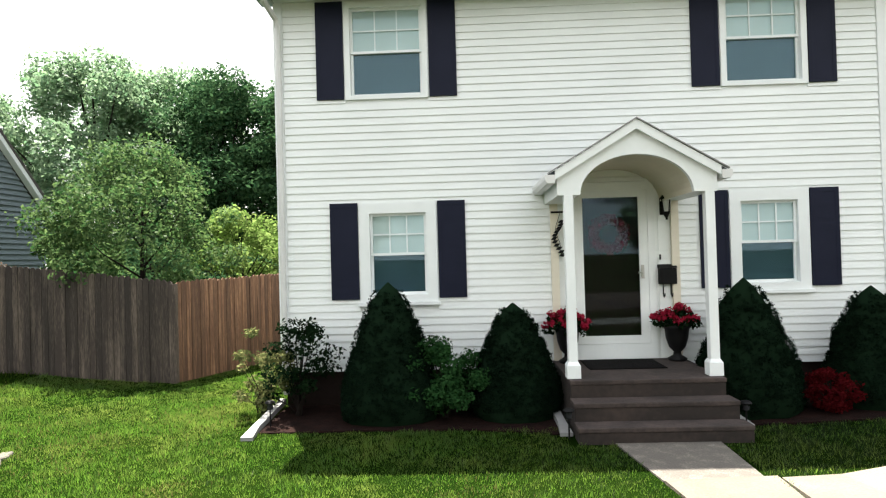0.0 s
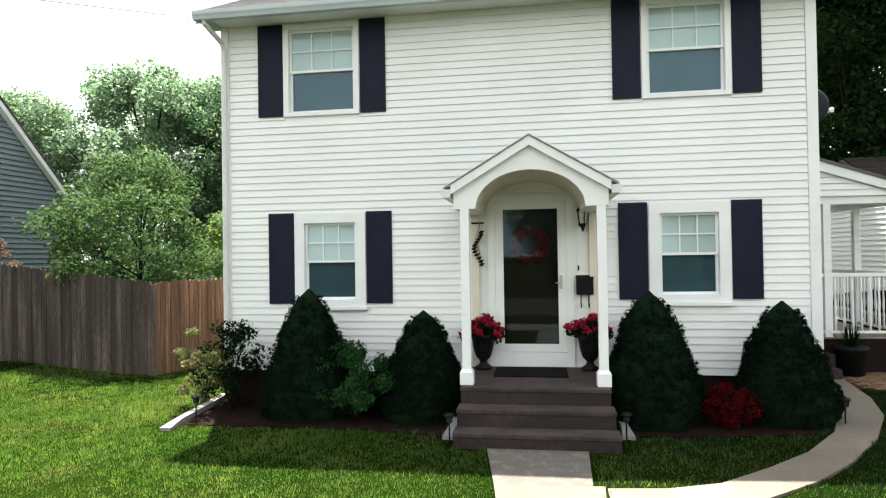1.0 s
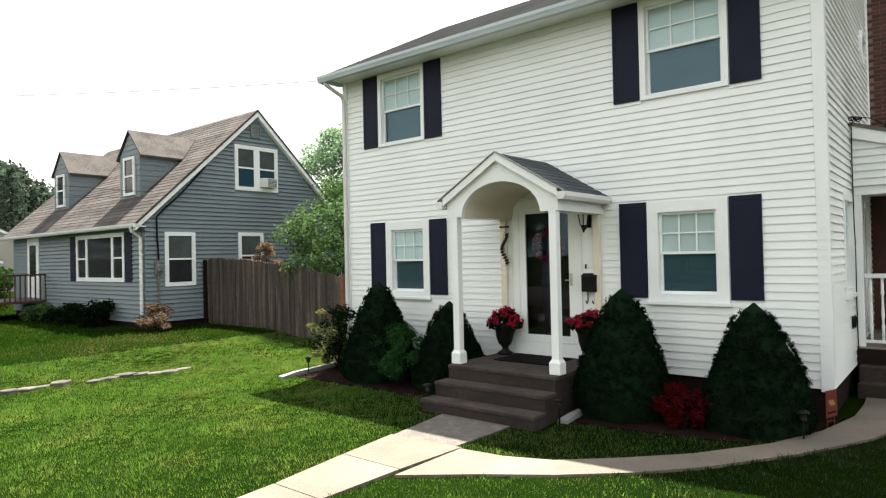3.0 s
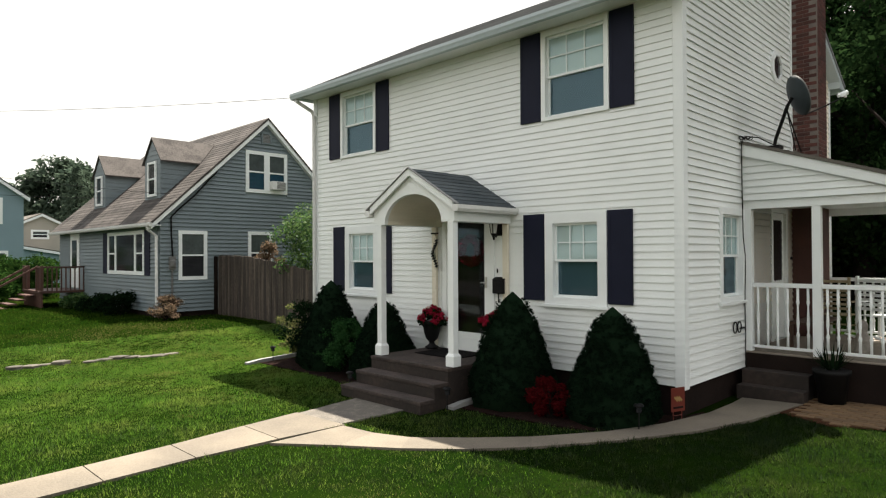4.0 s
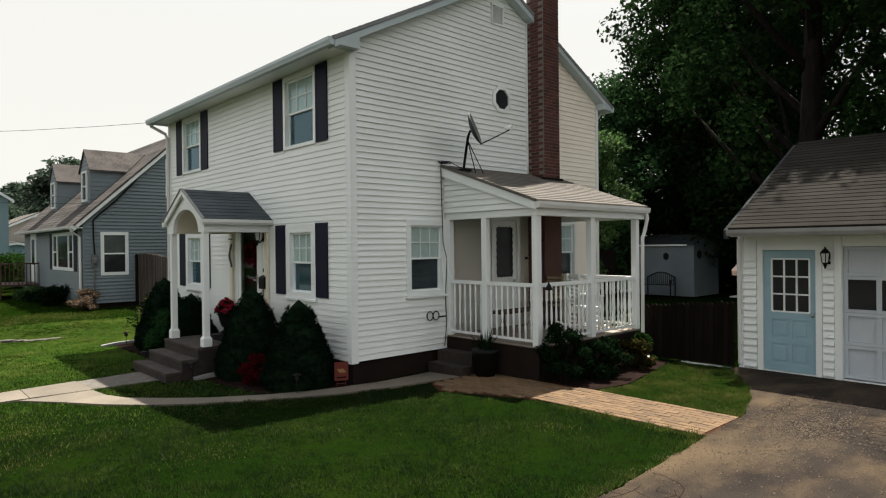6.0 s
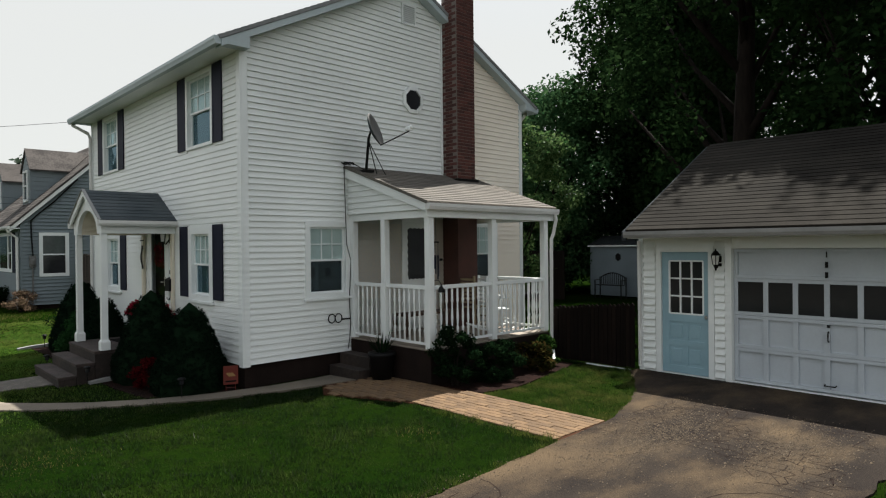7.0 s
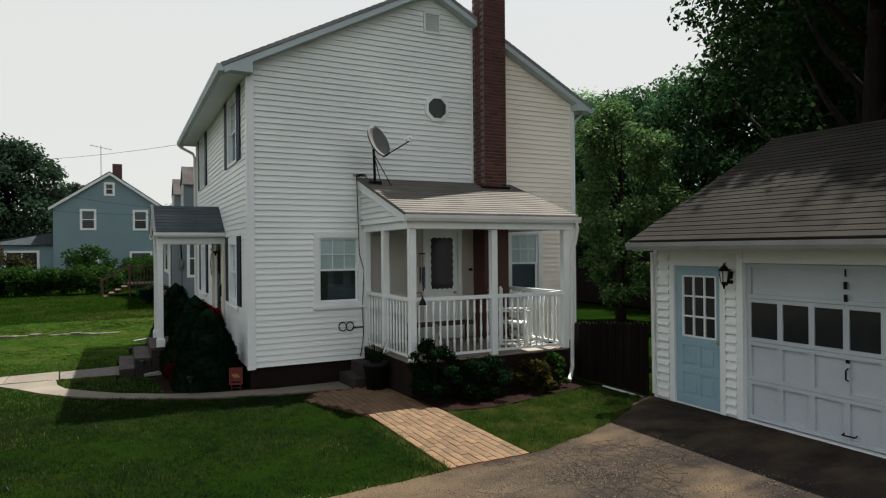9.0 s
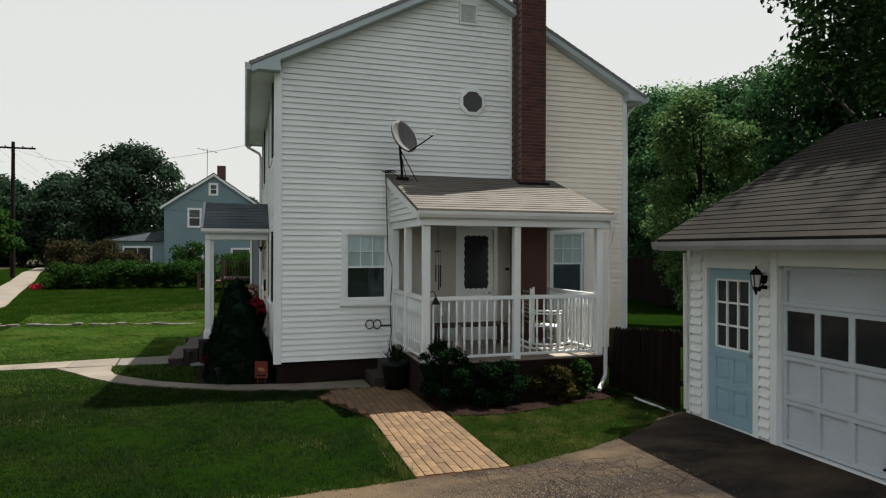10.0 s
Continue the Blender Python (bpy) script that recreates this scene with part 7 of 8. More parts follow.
# ---- on and by the side porch ----
dish = thing("satellite_dish", (5.95, 10.48, 3.45), "grey satellite dish on a bent mast, on the porch roof", "satellite dish")
way = Vector((math.cos(radians(36)) * math.cos(radians(20)), math.sin(radians(36)) * math.cos(radians(20)), math.sin(radians(20))))
DC = Vector((6.30, 10.44, 4.17))
q = way.to_track_quat("Z", "Y").to_matrix().to_4x4()
dm = Matrix.Translation(DC) @ q
# A second shell whose dark colour holds the shade on the dish's back.
DISH_BACK = surface("shaded_dish_back", (0.040, 0.052, 0.058), (0.030, 0.039, 0.044), 0.6, 4, 30, 0.03, spec=0.2)
for nm, depth, tone, note in (("reflector", 0.0, DISH_GREY, ""), ("back_shell", -0.014, DISH_BACK, "back of the dish, shade in its colour")):
    bm = bmesh.new()
    rings = [[bm.verts.new(dm @ Vector((0, 0, depth - 0.07)))]]
    for j in range(1, 7):
        r_ = 0.285 * j / 6
        rings.append([bm.verts.new(dm @ Vector((r_ * 1.08 * math.cos(2 * math.pi * k / 28), r_ * math.sin(2 * math.pi * k / 28), depth + 0.07 * (j / 6) ** 2 - 0.07))) for k in range(28)])
    for k in range(28):
        bm.faces.new((rings[0][0], rings[1][k], rings[1][(k + 1) % 28]))
    for p, r_ in zip(rings[1:], rings[2:]):
        for k in range(28):
            bm.faces.new((p[k], r_[k], r_[(k + 1) % 28], p[(k + 1) % 28]))
    shell = part(nm, bm, tone, dish, note, smooth=True)
    so = shell.modifiers.new("thickness", "SOLIDIFY")
    so.thickness = 0.010
back = DC - way * 0.10
bm = bmesh.new()
tube(bm, [(5.95, 10.48, 3.47), (5.98, 10.47, 3.60), tuple(back + Vector((-0.06, 0.0, -0.10))), tuple(back)], 0.024, 8)
part("mast", bm, BLACK, dish)
for dx, dy in ((0.30, 0.10), (0.28, -0.08)):
    bm = bmesh.new()
    tube(bm, [tuple(back + Vector((-0.07, 0, -0.16))), (5.95 + dx, 10.48 + dy + 0.1, 3.60 - dx * 0.34 - 0.1)], 0.009, 6)
    part("strut", bm, BLACK, dish)
bm = bmesh.new()
lnb = Vector((6.76, 10.80, 4.17))
low = dm @ Vector((0, -0.27, -0.02))
tube(bm, [tuple(low + Vector((0, 0, -0.02))), tuple(DC.lerp(lnb, 0.6) + Vector((0, 0, -0.16))), tuple(lnb + Vector((0, 0, -0.05)))], 0.011, 6)
part("feed_arm", bm, BLACK, dish)
bm = bmesh.new()
tube(bm, [tuple(lnb + way * 0.05), tuple(lnb - way * 0.08)], [0.035, 0.028], 10)
box(bm, lnb + Vector((-0.03, -0.05, -0.05)), lnb + Vector((0.03, 0.05, 0.0)), 0.006)
part("receiver", bm, TRIM, dish)
bm = bmesh.new()
box(bm, (5.85, 10.38, 3.455), (6.05, 10.58, 3.50), 0.004)
part("foot_plate", bm, BLACK, dish)
bm = bmesh.new()
tube(bm, [(5.98, 10.42, 3.50), (5.80, 10.30, 3.62), (5.62, 10.25, 3.66), (5.575, 10.27, 3.55), (5.57, 10.29, 3.0), (5.572, 10.31, 2.2), (5.57, 10.40, 1.9), (5.57, 10.36, 1.2), (5.57, 10.38, 0.75), (5.58, 10.34, 0.45), (5.60, 10.30, 0.33)], 0.008, 5)
for i in range(3):
    tube(bm, [(5.60 + 0.02 * i + 0.05 * math.cos(a * 0.6), 10.27 + 0.05 * i + 0.07 * math.sin(a * 0.6), 3.64 + 0.02 * math.sin(a * 1.1 + i)) for a in range(12)], 0.007, 5)
solid("aerial_cable", bm, BLACK, "black aerial cable running down the house wall", "cable")
bm = bmesh.new()
for u in (9.985, 10.12):
    tube(bm, [side.p(u + 0.072 * math.cos(i * 0.4488), 0.035 + 0.01 * (u > 10), 0.89 + 0.078 * math.sin(i * 0.4488)) for i in range(15)], 0.010, 6)
tube(bm, [side.p(10.19, 0.03, 0.86), side.p(10.30, 0.03, 0.86), side.p(10.385, 0.03, 0.86)], 0.012, 6)
solid("coiled_cable", bm, BLACK, "two dark cable coils hung on the siding", "cable")
side.block("wall_plate", 12.62, 12.70, 0.015, 0.03, 1.84, 1.89, BLACK, house, "small dark doorbell")

pot = thing("plant_pot", (6.72, 10.18, 0.0), "dark pot of spiky leaves beside the porch steps", "plant pot")
bm = bmesh.new()
lathe(bm, (6.72, 10.18, -0.04), [(0.16, 0.0), (0.21, 0.38), (0.23, 0.40), (0.23, 0.45), (0.19, 0.45)], 16)
part("pot", bm, BLACK, pot, smooth=True)
rng = random.Random(19)
bm = bmesh.new()
for i in range(46):
    a, l = rng.uniform(0, 6.283), rng.uniform(0.25, 0.48)
    e = rng.uniform(0.35, 1.35)
    b0, b1 = Vector((6.72 + 0.06 * math.cos(a), 10.18 + 0.06 * math.sin(a), 0.40)), Vector((6.72 + l * math.cos(e) * math.cos(a), 10.18 + l * math.cos(e) * math.sin(a), 0.40 + l * math.sin(e)))
    n = Vector((-math.sin(a), math.cos(a), 0)) * 0.010
    v = [bm.verts.new(p) for p in (b0 - n, b0 + n, b0.lerp(b1, 0.6) + n, b1, b0.lerp(b1, 0.6) - n)]
    bm.faces.new(v)
part("spiky_leaves", bm, SHRUB, pot, kind="stuff")

bm = bmesh.new()
lathe(bm, (6.87, 11.22, 0.522), [(0.11, 0.0), (0.115, 0.04), (0.10, 0.07), (0.105, 0.16), (0.085, 0.25), (0.05, 0.30), (0.065, 0.34), (0.07, 0.40), (0.05, 0.45), (0.015, 0.47)], 14, 0.85)
for k in (-1, 1):
    lathe(bm, (6.87 + 0.05, 11.22 + 0.045 * k, 0.522), [(0.035, 0.0), (0.03, 0.10), (0.025, 0.20)], 8)
solid("garden_statue", bm, surface("grey_cast_stone", (0.34, 0.31, 0.27), (0.20, 0.18, 0.16), 0.9, 8, 60, 0.4), "small seated cast-stone garden statue on the porch", "statue", smooth=True)

bell = thing("hanging_bell", (7.76, 10.56, 1.42), "small black bell hanging at the porch post", "bell")
bm = bmesh.new()
lathe(bm, (7.76, 10.56, 1.42), [(0.062, 0.0), (0.055, 0.02), (0.035, 0.07), (0.015, 0.10), (0.008, 0.13)], 12)
part("body", bm, BLACK, bell, smooth=True)
bm = bmesh.new()
tube(bm, [(7.66, 10.50, 1.60), (7.72, 10.54, 1.61), (7.76, 10.56, 1.54)], 0.006, 5)
part("bracket", bm, BLACK, bell)
banner = thing("wind_chime", (7.56, 10.66, 1.58), "dark tube wind chime hanging under the porch beam", "wind chime")
bm = bmesh.new()
tube(bm, [(7.54, 10.66, 2.60), (7.54, 10.66, 2.22)], 0.004, 4)
lathe(bm, (7.54, 10.66, 2.20), [(0.05, 0.0), (0.05, 0.02)], 10)
part("top_disc", bm, BLACK, banner)
for i in range(5):
    a = i * 1.2566
    bm = bmesh.new()
    tube(bm, [(7.54 + 0.04 * math.cos(a), 10.66 + 0.04 * math.sin(a), 2.0), (7.54 + 0.04 * math.cos(a), 10.66 + 0.04 * math.sin(a), 1.62 + 0.04 * i)], 0.010, 6)
    tube(bm, [(7.54 + 0.04 * math.cos(a), 10.66 + 0.04 * math.sin(a), 2.20), (7.54 + 0.04 * math.cos(a), 10.66 + 0.04 * math.sin(a), 2.0)], 0.002, 4)
    part("chime_tube", bm, NAVY, banner)


def porch_chair(name, at, turn, material, label, rocker):
    """A slatted chair; with rockers it is a rocking chair."""
    ch = thing(name, (0, 0, 0), label, "chair")
    for x in (-0.26, 0.26):
        block("leg", (x - 0.02, -0.24, 0.06), (x + 0.02, -0.20, 0.62), material, ch)
        block("back_post", (x - 0.02, 0.22, 0.06), (x + 0.02, 0.26, 1.05), material, ch)
        block("arm", (x - 0.035, -0.26, 0.622), (x + 0.035, 0.218, 0.645), material, ch)
        if rocker:
            bm = bmesh.new()
            tube(bm, [(x, -0.42, 0.10), (x, -0.2, 0.045), (x, 0.05, 0.03), (x, 0.3, 0.05), (x, 0.5, 0.12)], 0.02, 6)
            part("rocker", bm, material, ch)
    for i in range(5):
        y = -0.22 + i * 0.09
        block("seat_slat", (-0.235, y, 0.40), (0.235, y + 0.07, 0.42), material, ch)
    for i in range(7):
        block("back_slat", (-0.235, 0.23, 0.50 + i * 0.075), (0.235, 0.25, 0.545 + i * 0.075), material, ch)
    block("cross_bar", (-0.24, -0.23, 0.20), (0.24, -0.21, 0.23), material, ch)
    ch.matrix_basis = pose(at[0], at[1], at[2], 0, 0, turn)
    return ch


porch_chair("rocking_chair", (6.85, 12.84, 0.522), 150, TRIM, "white slatted rocking chair on the porch", True)
TAN = surface("tan_wicker", (0.33, 0.27, 0.16), (0.25, 0.20, 0.12), 0.6, 6, 60, 0.3)
porch_chair("garden_chair", (6.15, 13.02, 0.50), 175, TAN, "tan slatted garden chair on the porch", False)
WOODEN = surface("brown_bench_wood", (0.075, 0.040, 0.024), (0.048, 0.026, 0.016), 0.7, 4, 40, 0.2)
bench = thing("porch_bench", (6.3, 11.3, 0.522), "low brown wooden bench behind the porch rail", "bench")
block("seat", (5.95, 11.05, 0.88), (6.35, 12.35, 0.92), WOODEN, bench)
for x, y in ((5.98, 11.08), (6.32, 11.08), (5.98, 12.32), (6.32, 12.32)):
    block("leg", (x - 0.03, y - 0.03, 0.522), (x + 0.03, y + 0.03, 0.878), WOODEN, bench)

# ---- street poles and wires ----
pole = thing("utility_pole", (-36.0, -8.1, 0.0), "tall wooden utility pole with a crossarm", "utility pole")
bm = bmesh.new()
tube(bm, [(-36.0, -8.1, -0.3), (-36.0, -8.1, 9.9)], [0.17, 0.11], 10)
part("pole", bm, BARK, pole)
block("crossarm", (-36.06, -9.5, 9.40), (-35.94, -6.7, 9.52), BARK, pole)
for y in (-9.3, -8.6, -7.5, -6.9):
    bm = bmesh.new()
    lathe(bm, (-36.0, y, 9.52), [(0.03, 0.0), (0.05, 0.05), (0.03, 0.12)], 8)
    part("insulator", bm, DISH_GREY, pole)


def wire(a, b, sag, label, radius=0.006):
    bm = bmesh.new()
    A, B = Vector(a), Vector(b)
    tube(bm, [A.lerp(B, i / 16) - Vector((0, 0, sag * 4 * (i / 16) * (1 - i / 16))) for i in range(17)], radius, 5)
    return solid("overhead_wire", bm, BLACK, label, "wire", "overhead wires")


wire((-36, -8.6, 9.6), (-2.6, 8.2, 5.35), 0.9, "black service wire to the white house", 0.006)
wire((-36, -7.5, 9.6), (-10.55, 9.4, 3.85), 0.8, "black service wire to the grey house")
wire((-36, -8.1, 7.6), (-10.55, 9.5, 3.8), 0.9, "black service wire to the grey house")
for y in (-9.3, -8.6, -6.9):
    wire((-36, y, 9.6), (-80, y - 4.5, 10.0), 0.8, "black wire between the street poles")
wire((-36, -8.6, 8.4), (40, -8.6, 8.6), 1.2, "black wire along the street")


# ---- grass ----
def inside(x, y, poly):
    c = np.zeros(len(x), bool)
    for (xa, ya), (xb, yb) in zip(poly, poly[1:] + poly[:1]):
        hit = ((ya > y) != (yb > y)) & (x < (xb - xa) * (y - ya) / (yb - ya + 1e-12) + xa)
        c ^= hit
    return c


BARE = [[(1.42, 6.45), (1.58, 5.3), *walk_left[1:], *walk_right[::-1][:-1], (2.52, 5.38), (2.52, 6.45)], inner + outer[::-1],
        drive_left + drive_right, [(-2.42, 8.35), (-2.42, 6.97), (1.0, 6.95), (1.0, 6.3), (2.9, 6.3), (2.9, 6.97), (4.95, 7.06), (5.25, 7.4), (5.7, 8.8), (5.7, 8.35)],
        [(-2.6, 8.35), (5.8, 8.35), (5.8, 15.2), (-2.6, 15.2)], [(5.6, 9.9), (7.0, 8.85), (8.4, 9.44), (10.8, 9.44), (10.8, 10.5), (8.7, 10.5), (8.8, 11.2), (8.3, 13.5), (5.6, 13.5)],
        [(x, y + 0.68) for x, y in pave_line] + [(x, y - 0.68) for x, y in pave_line[::-1]], [(-22, 8.3), (-10.5, 8.3), (-10.5, 15), (-22, 15)], [(9.3, 13.7), (14.4, 13.7), (14.4, 19.4), (9.3, 19.4)]]


def blades(name, count, area, height, width, material, seed, keep=None):
    g = np.random.default_rng(seed)
    x, y = g.uniform(area[0], area[2], count), g.uniform(area[1], area[3], count)
    ok = np.ones(count, bool)
    for poly in BARE:
        ok &= ~inside(x, y, poly)
    if keep is not None:
        ok &= keep(x, y, g)
    x, y = x[ok], y[ok]
    n = len(x)
    def ease(a, b, v):
        v = np.clip((v - a) / (b - a), 0, 1)
        return v * v * (3 - 2 * v)
    z = -0.17 + 0.14 * ease(3.0, 8.0, x) + 0.25 * ease(4.6, 8.0, -x)
    a = g.uniform(0, 6.283, n)
    tuft = 0.75 + 0.5 * np.sin(x * 3.1 + np.sin(y * 2.3)) * np.sin(y * 2.7 + np.sin(x * 1.9)) * 0.6
    tuft = tuft * (0.8 + 0.45 * np.sin(x * 17 + 2 * np.sin(y * 5.3)) * np.sin(y * 15 + 2 * np.sin(x * 6.1)))
    h = height * (0.55 + 0.8 * g.random(n)) * tuft
    lean = g.normal(scale=0.45, size=(n, 2)) * h[:, None]
    w = width * (0.7 + 0.6 * g.random(n))
    v = np.empty((n, 3, 3))
    v[:, 0] = np.stack((x - w * np.cos(a), y - w * np.sin(a), z - 0.012), 1)
    v[:, 1] = np.stack((x + w * np.cos(a), y + w * np.sin(a), z - 0.012), 1)
    v[:, 2] = np.stack((x + lean[:, 0], y + lean[:, 1], z + h), 1)
    me = bpy.data.meshes.new(name)
    me.vertices.add(n * 3)
    me.vertices.foreach_set("co", v.astype(np.float32).ravel())
    me.loops.add(n * 3)
    me.loops.foreach_set("vertex_index", np.arange(n * 3, dtype=np.int32))
    me.polygons.add(n)
    me.polygons.foreach_set("loop_start", np.arange(0, n * 3, 3, dtype=np.int32))
    me.update(calc_edges=True)
    me.materials.append(material)
    return new(name, me)


# The share of dark blades grows with x, setting the lawn's brightness by colour.
dimmer = lambda x: np.clip((x + 0.8) / 7.0, 0.0, 1.0)
tagged(blades("lawn_grass", 620000, (-2.0, 1.8, 11.2, 13.8), 0.05, 0.0055, GRASS, 1, lambda x, y, g: (g.random(len(x)) < dimmer(x)) & ~((x > 8.6) & (y > 10.4))), "short dimmer green lawn grass", "grass", kind="stuff")
tagged(blades("pale_lawn_grass", 590000, (-7.0, 1.2, 6.6, 14.0), 0.05, 0.0045, GRASS_PALE, 4, lambda x, y, g: g.random(len(x)) > dimmer(x)), "short pale yellow-green lawn grass", "grass", kind="stuff")
tagged(blades("fresh_grass", 90000, (8.4, 10.42, 10.95, 13.7), 0.055, 0.0055, PATCH_GRASS, 11), "sunlit-coloured green grass between the brick path and the fence", "grass", kind="stuff")
tagged(blades("drive_edge_grass", 60000, (11.2, 1.5, 16.0, 14.4), 0.06, 0.008, GRASS, 7), "short green grass beside the drive", "grass", kind="stuff")
tagged(blades("far_grass", 260000, (-26.0, -4.0, 16.0, 14.4), 0.075, 0.013, FAR_GRASS, 2, lambda x, y, g: ~((x > -7) & (y > 1.2) & (y < 14.0))), "short green lawn grass of the yards", "grass", kind="stuff")
DRY = [(-0.02, 5.15, 0.30), (-1.1, 4.6, 0.22), (0.6, 4.2, 0.20), (-4.3, 6.6, 0.55), (-6.4, 6.9, 0.6), (-4.9, 5.4, 0.45), (-2.6, 5.2, 0.3), (6.2, 3.8, 0.4), (7.4, 5.2, 0.35), (4.8, 3.9, 0.3), (10.3, 11.0, 0.3), (10.45, 10.7, 0.25), (9.4, 8.6, 0.2), (-5.2, 6.2, 1.6), (-7.6, 6.4, 1.7), (-3.4, 7.6, 1.1), (-8.3, 7.2, 0.7), (-7.4, 5.6, 0.5)]


def dry(x, y, g):
    p = np.zeros(len(x))
    for cx, cy, r in DRY:
        p = np.maximum(p, (0.45 if r < 0.8 else 0.22) * np.exp(-((x - cx) ** 2 + (y - cy) ** 2) / (r * r)))
    return g.random(len(x)) < p


def fringe(x, y, g):
    near = np.full(len(x), 9.0)
    for (x0, y0), (x1, y1) in zip(drive_left[1:11], drive_left[2:12]):
        dx, dy = x1 - x0, y1 - y0
        k = np.clip(((x - x0) * dx + (y - y0) * dy) / (dx * dx + dy * dy), 0, 1)
        near = np.minimum(near, np.hypot(x - x0 - k * dx, y - y0 - k * dy))
    for yy in (9.40, 10.54):
        near = np.minimum(near, np.where((x > 8.7) & (x < 10.8), np.abs(y - yy), 9.0))
    return g.random(len(x)) < 0.75 * np.exp(-(near / 0.085) ** 2)


tagged(blades("edge_grass", 150000, (8.6, 6.0, 11.1, 13.6), 0.085, 0.0050, PATCH_GRASS, 13, fringe), "longer ragged grass along the drive and brick path", "grass", kind="stuff")
# loose stones washed over the drive
g = np.random.default_rng(9)
n_ = 60000
px, py = g.uniform(10.75, 13.4, n_), g.uniform(6.5, 12.3, n_)
keepers = g.random(n_) < np.clip(0.015 + 0.8 * np.exp(-((px - 11.45) ** 2 / 0.10 + (py - 10.3) ** 2 / 0.9)) + 0.35 * np.exp(-((px - 12.7) ** 2 / 0.20 + (py - 10.9) ** 2 / 0.7)) + 0.06 * np.exp(-((px - 10.95) ** 2) / 0.03), 0, 1)
px, py = px[keepers], py[keepers]
pv_, pf_ = [], []
for x, y in zip(px, py):
    s = g.uniform(0.004, 0.010) if g.random() < 0.97 else g.uniform(0.012, 0.017)
    k = len(pv_)
    pv_ += [(x + s, y, -0.010), (x, y + s * 0.8, -0.010), (x - s, y, -0.010), (x, y - s * 0.9, -0.010), (x + s * 0.1, y, -0.010 + s)]
    pf_ += [(k, k + 1, k + 4), (k + 1, k + 2, k + 4), (k + 2, k + 3, k + 4), (k + 3, k, k + 4)]
PEBBLE = surface("tan_pebble", (0.175, 0.132, 0.088), (0.10, 0.078, 0.055), 0.95, 20, 60, 0.2, island=0.4)
tagged(new("gravel", raw("gravel", pv_, pf_, PEBBLE)), "loose tan gravel scattered over the asphalt", "gravel", kind="stuff")
tagged(blades("dry_grass", 420000, (-9.5, 2.5, 11.0, 12.0), 0.045, 0.006, STRAW, 3, dry), "patches of pale dry grass", "grass", kind="stuff")

# ---- clapboards of the white house ----
front_cuts = [(-1.43, -0.39, 1.14, 2.52), (3.46, 4.48, 1.18, 2.54), (-1.57, -0.45, 3.92, 5.30), (3.41, 4.53, 3.92, 5.30), (1.29, 2.53, 0.2, 2.75)]
siding(front, lambda z: (FX0 + 0.092, SX - 0.102), 0.28, 5.28, 0.10, front_cuts, VINYL, wall_front, 0.017)
side_cuts = [(9.47, 10.40, 1.21, 2.60), (11.62, 12.46, 0.4, 2.70), (13.56, 14.40, 1.25, 2.66), (12.755, 13.262, 0.0, 9.0), (11.66, 12.03, 6.46, 6.88)]
roof_at = lambda z: max(0.0, (z - 5.36)) / slope
siding(side, lambda z: (FY + 0.102, 10.43), 0.28, 3.38, 0.10, side_cuts, VINYL, wall_gable)
# Porch and rear boards take the warmer colour in place of bounced light.
siding(side, lambda z: (10.43, BY - 0.102), 0.28, 3.38, 0.10, side_cuts, VINYL_WARM, wall_gable)
siding(side, lambda z: (13.2, BY - 0.102 - max(0.0, roof_at(z) - 0.32)), 3.38, 6.48, 0.10, side_cuts, VINYL_WARM, wall_gable)
siding(side, lambda z: (FY + 0.102 + max(0.0, roof_at(z) - 0.40), min(13.1, BY - 0.102 - max(0.0, roof_at(z) - 0.32))), 3.38, 7.08, 0.10, side_cuts, VINYL, wall_gable)

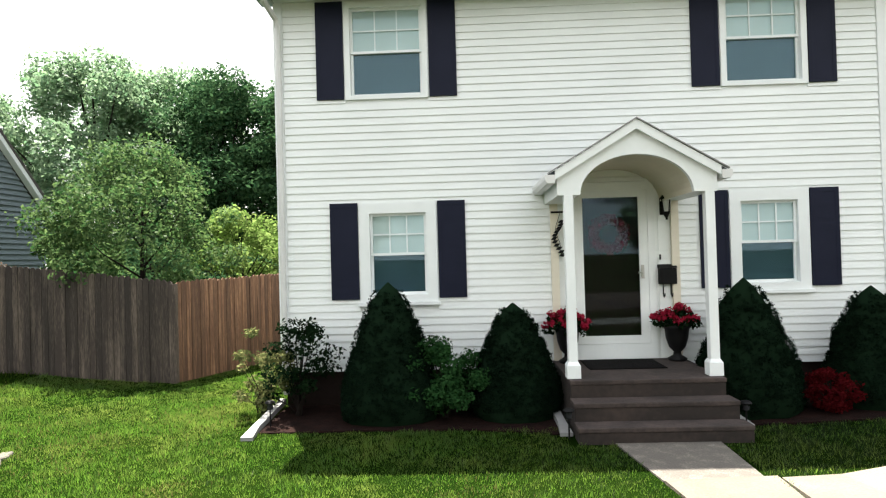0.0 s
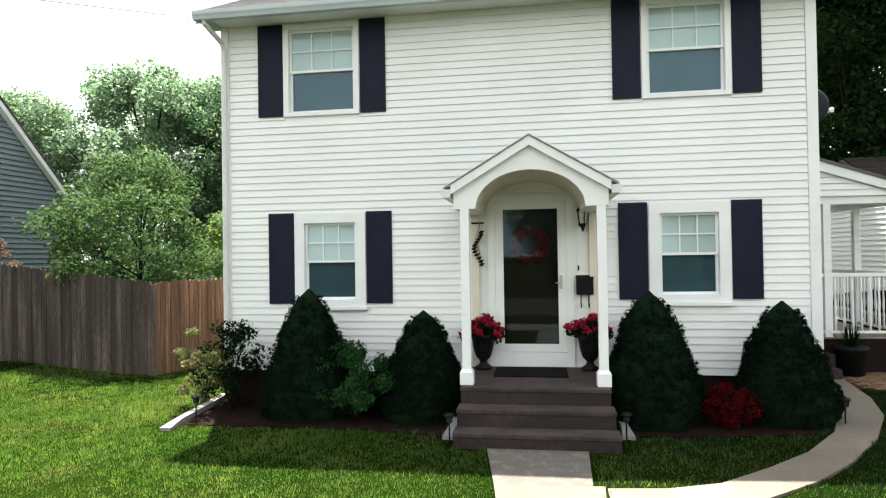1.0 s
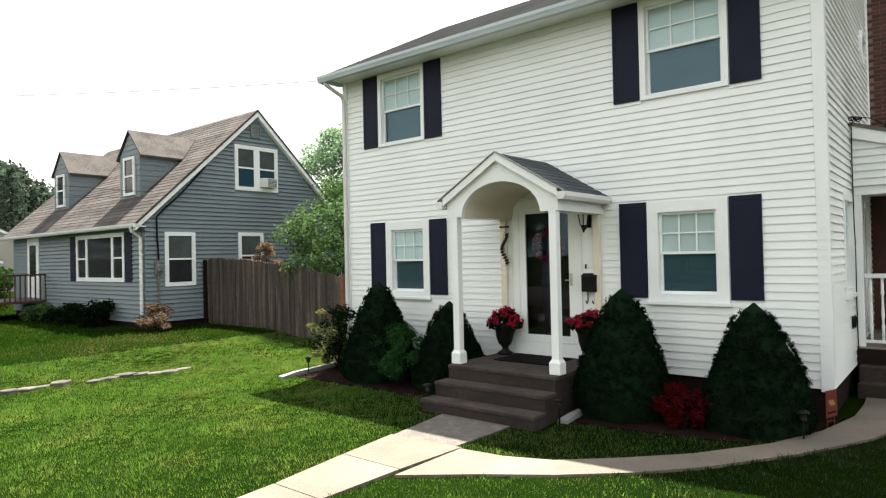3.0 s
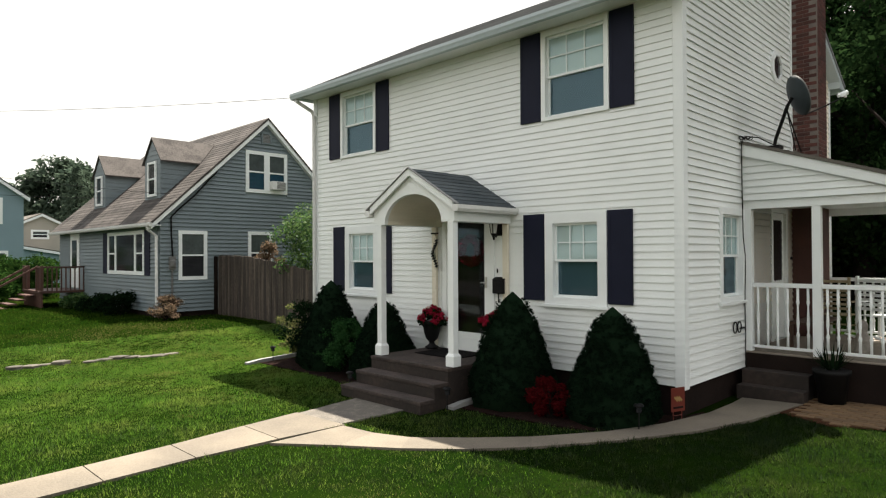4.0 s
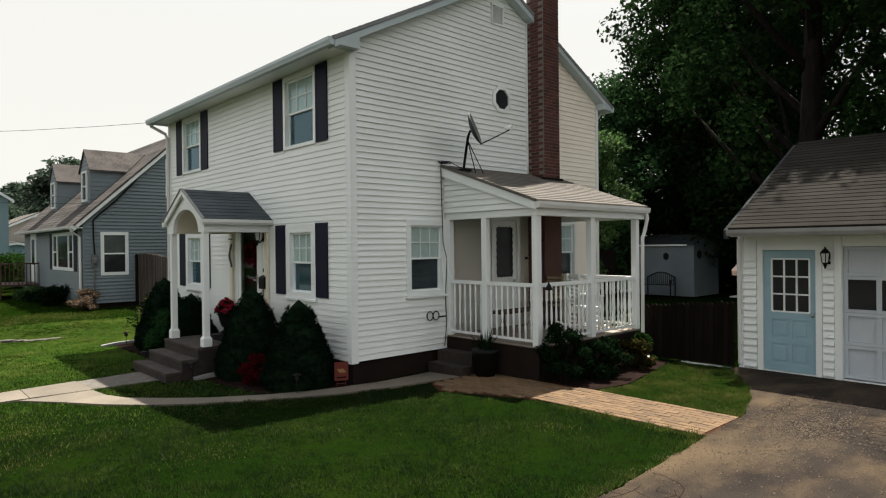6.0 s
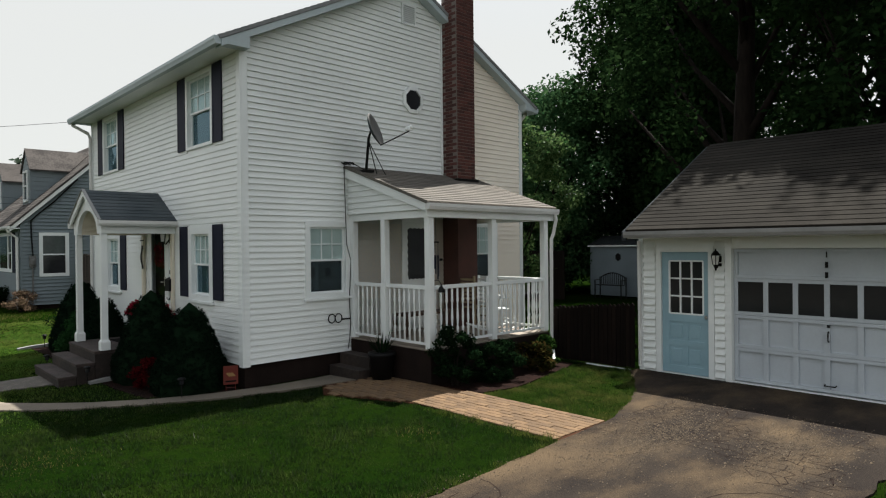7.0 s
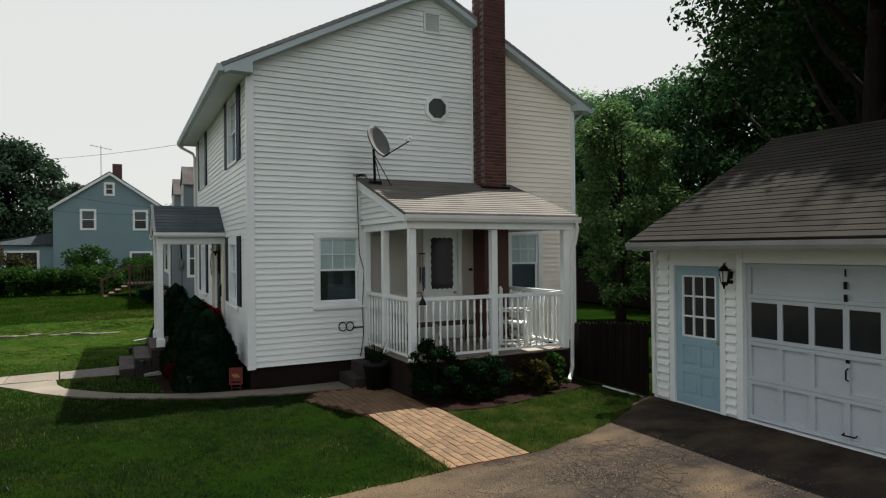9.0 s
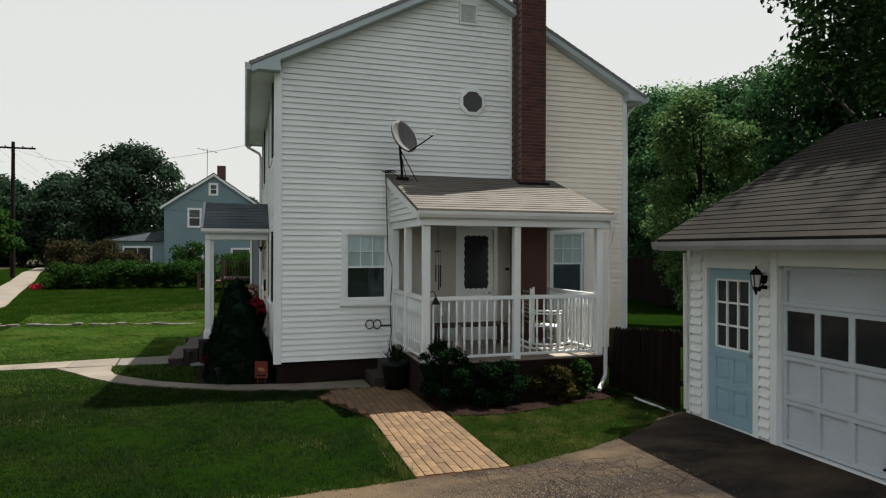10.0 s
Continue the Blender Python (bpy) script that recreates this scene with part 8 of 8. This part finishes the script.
# ---- bricks of the chimney, the pavers ----
brick_bm = bmesh.new()
box(brick_bm, (-0.0975, -0.006, -0.0275), (0.0975, 0.006, 0.0275), 0.0)
brick_mesh = to_mesh("brick", brick_bm, BRICK)
half_bm = bmesh.new()
box(half_bm, (-0.047, -0.006, -0.0275), (0.047, 0.006, 0.0275), 0.0)
half_mesh = to_mesh("brick_half", half_bm, BRICK)
rest = bmesh.new()
made = 0
for k in range(80):
    z = 3.54 + k * 0.066
    if z > 8.82:
        break
    spots = []
    shift = 0.1035 if k % 2 else 0.0
    for i in range(4):
        y = 12.755 + 0.1 + shift + i * 0.2035
        if y + 0.0975 <= 13.27:
            spots.append((brick_mesh, 5.966, y, 90))
    if k % 2:
        spots += [(half_mesh, 5.966, 12.806, 90)]
    else:
        spots += [(half_mesh, 5.966, 13.21, 90)]
    for i in range(2):
        x = SX + 0.115 + shift * 0.9 + i * 0.2035
        if x + 0.0975 < 5.975:
            spots += [(brick_mesh, x, 12.754, 0)] + ([(brick_mesh, x, 13.263, 0)] if k % 3 == 0 else [])
    for me, x, y, a in spots:
        if made < 300 and z < 7.6 and y < 13.45:
            ob = under(new("brick", me), chimney)
            ob.matrix_basis = pose(x, y, z, 0, 0, a)
            made += 1
        else:
            h = 0.0975 if me is brick_mesh else 0.047
            if a:
                box(rest, (x - 0.006, y - h, z - 0.0275), (x + 0.006, y + h, z + 0.0275))
            else:
                box(rest, (x - h, y - 0.006, z - 0.0275), (x + h, y + 0.006, z + 0.0275))
part("brickwork", rest, BRICK, chimney, kind="stuff")

bm = bmesh.new()
prism(bm, [(x, y, rise(x, y) - 0.05) for x, y in ((6.46, 9.86), (6.30, 9.30), (6.95, 8.90), (7.40, 9.05), (8.45, 9.46), (10.78, 9.47), (10.75, 10.46), (8.66, 10.50), (7.75, 10.42), (6.46, 10.38))], (0, 0, 0.066))
brick_path = tagged(new("brick_path", to_mesh("brick_path", bm, JOINT)), "tan brick path from the drive to the porch", "path", kind="structure")
pv = bmesh.new()
box(pv, (-0.0985, -0.0475, -0.02), (0.0985, 0.0475, 0.0), 0.0)
bmesh.ops.bevel(pv, geom=[e for e in pv.edges if min(v.co.z for v in e.verts) > -0.001], offset=0.004, segments=1, affect="EDGES")
paver_mesh = to_mesh("paver", pv, PAVER)
half_pv = bmesh.new()
box(half_pv, (-0.047, -0.0475, -0.02), (0.047, 0.0475, 0.0), 0.0)
half_paver_mesh = to_mesh("half_paver", half_pv, PAVER)
rng = random.Random(33)
for j in range(19):
    y = 8.98 + 0.02 + j * 0.1015 - 0.10
    for i in range(23):
        x = 6.46 + 0.1 + i * 0.2035 + (0.10 if j % 2 else 0.0)
        if x > 10.70:
            continue
        if x > 8.45 and not (9.50 < y < 10.44):
            continue
        low = 9.46 - (8.45 - x) * 0.40 if x > 7.0 else 8.9 + (7.0 - x) * 0.7
        if x <= 8.45 and not (low + 0.06 < y < 10.36):
            continue
        if 6.46 < x < 6.56 and y > 9.8:
            continue
        ob = under(new("paver", paver_mesh), brick_path)
        ob.matrix_basis = pose(x, y, rise(x, y) + 0.026 + rng.uniform(-0.003, 0.003), rng.uniform(-0.8, 0.8), rng.uniform(-0.8, 0.8), rng.uniform(-1.2, 1.2))
    if j % 2 and 9.50 < y < 10.44:
        ob = under(new("paver", half_paver_mesh), brick_path)
        ob.matrix_basis = pose(10.678, y, rise(10.678, y) + 0.026, 0.5, -0.4, 0.6)
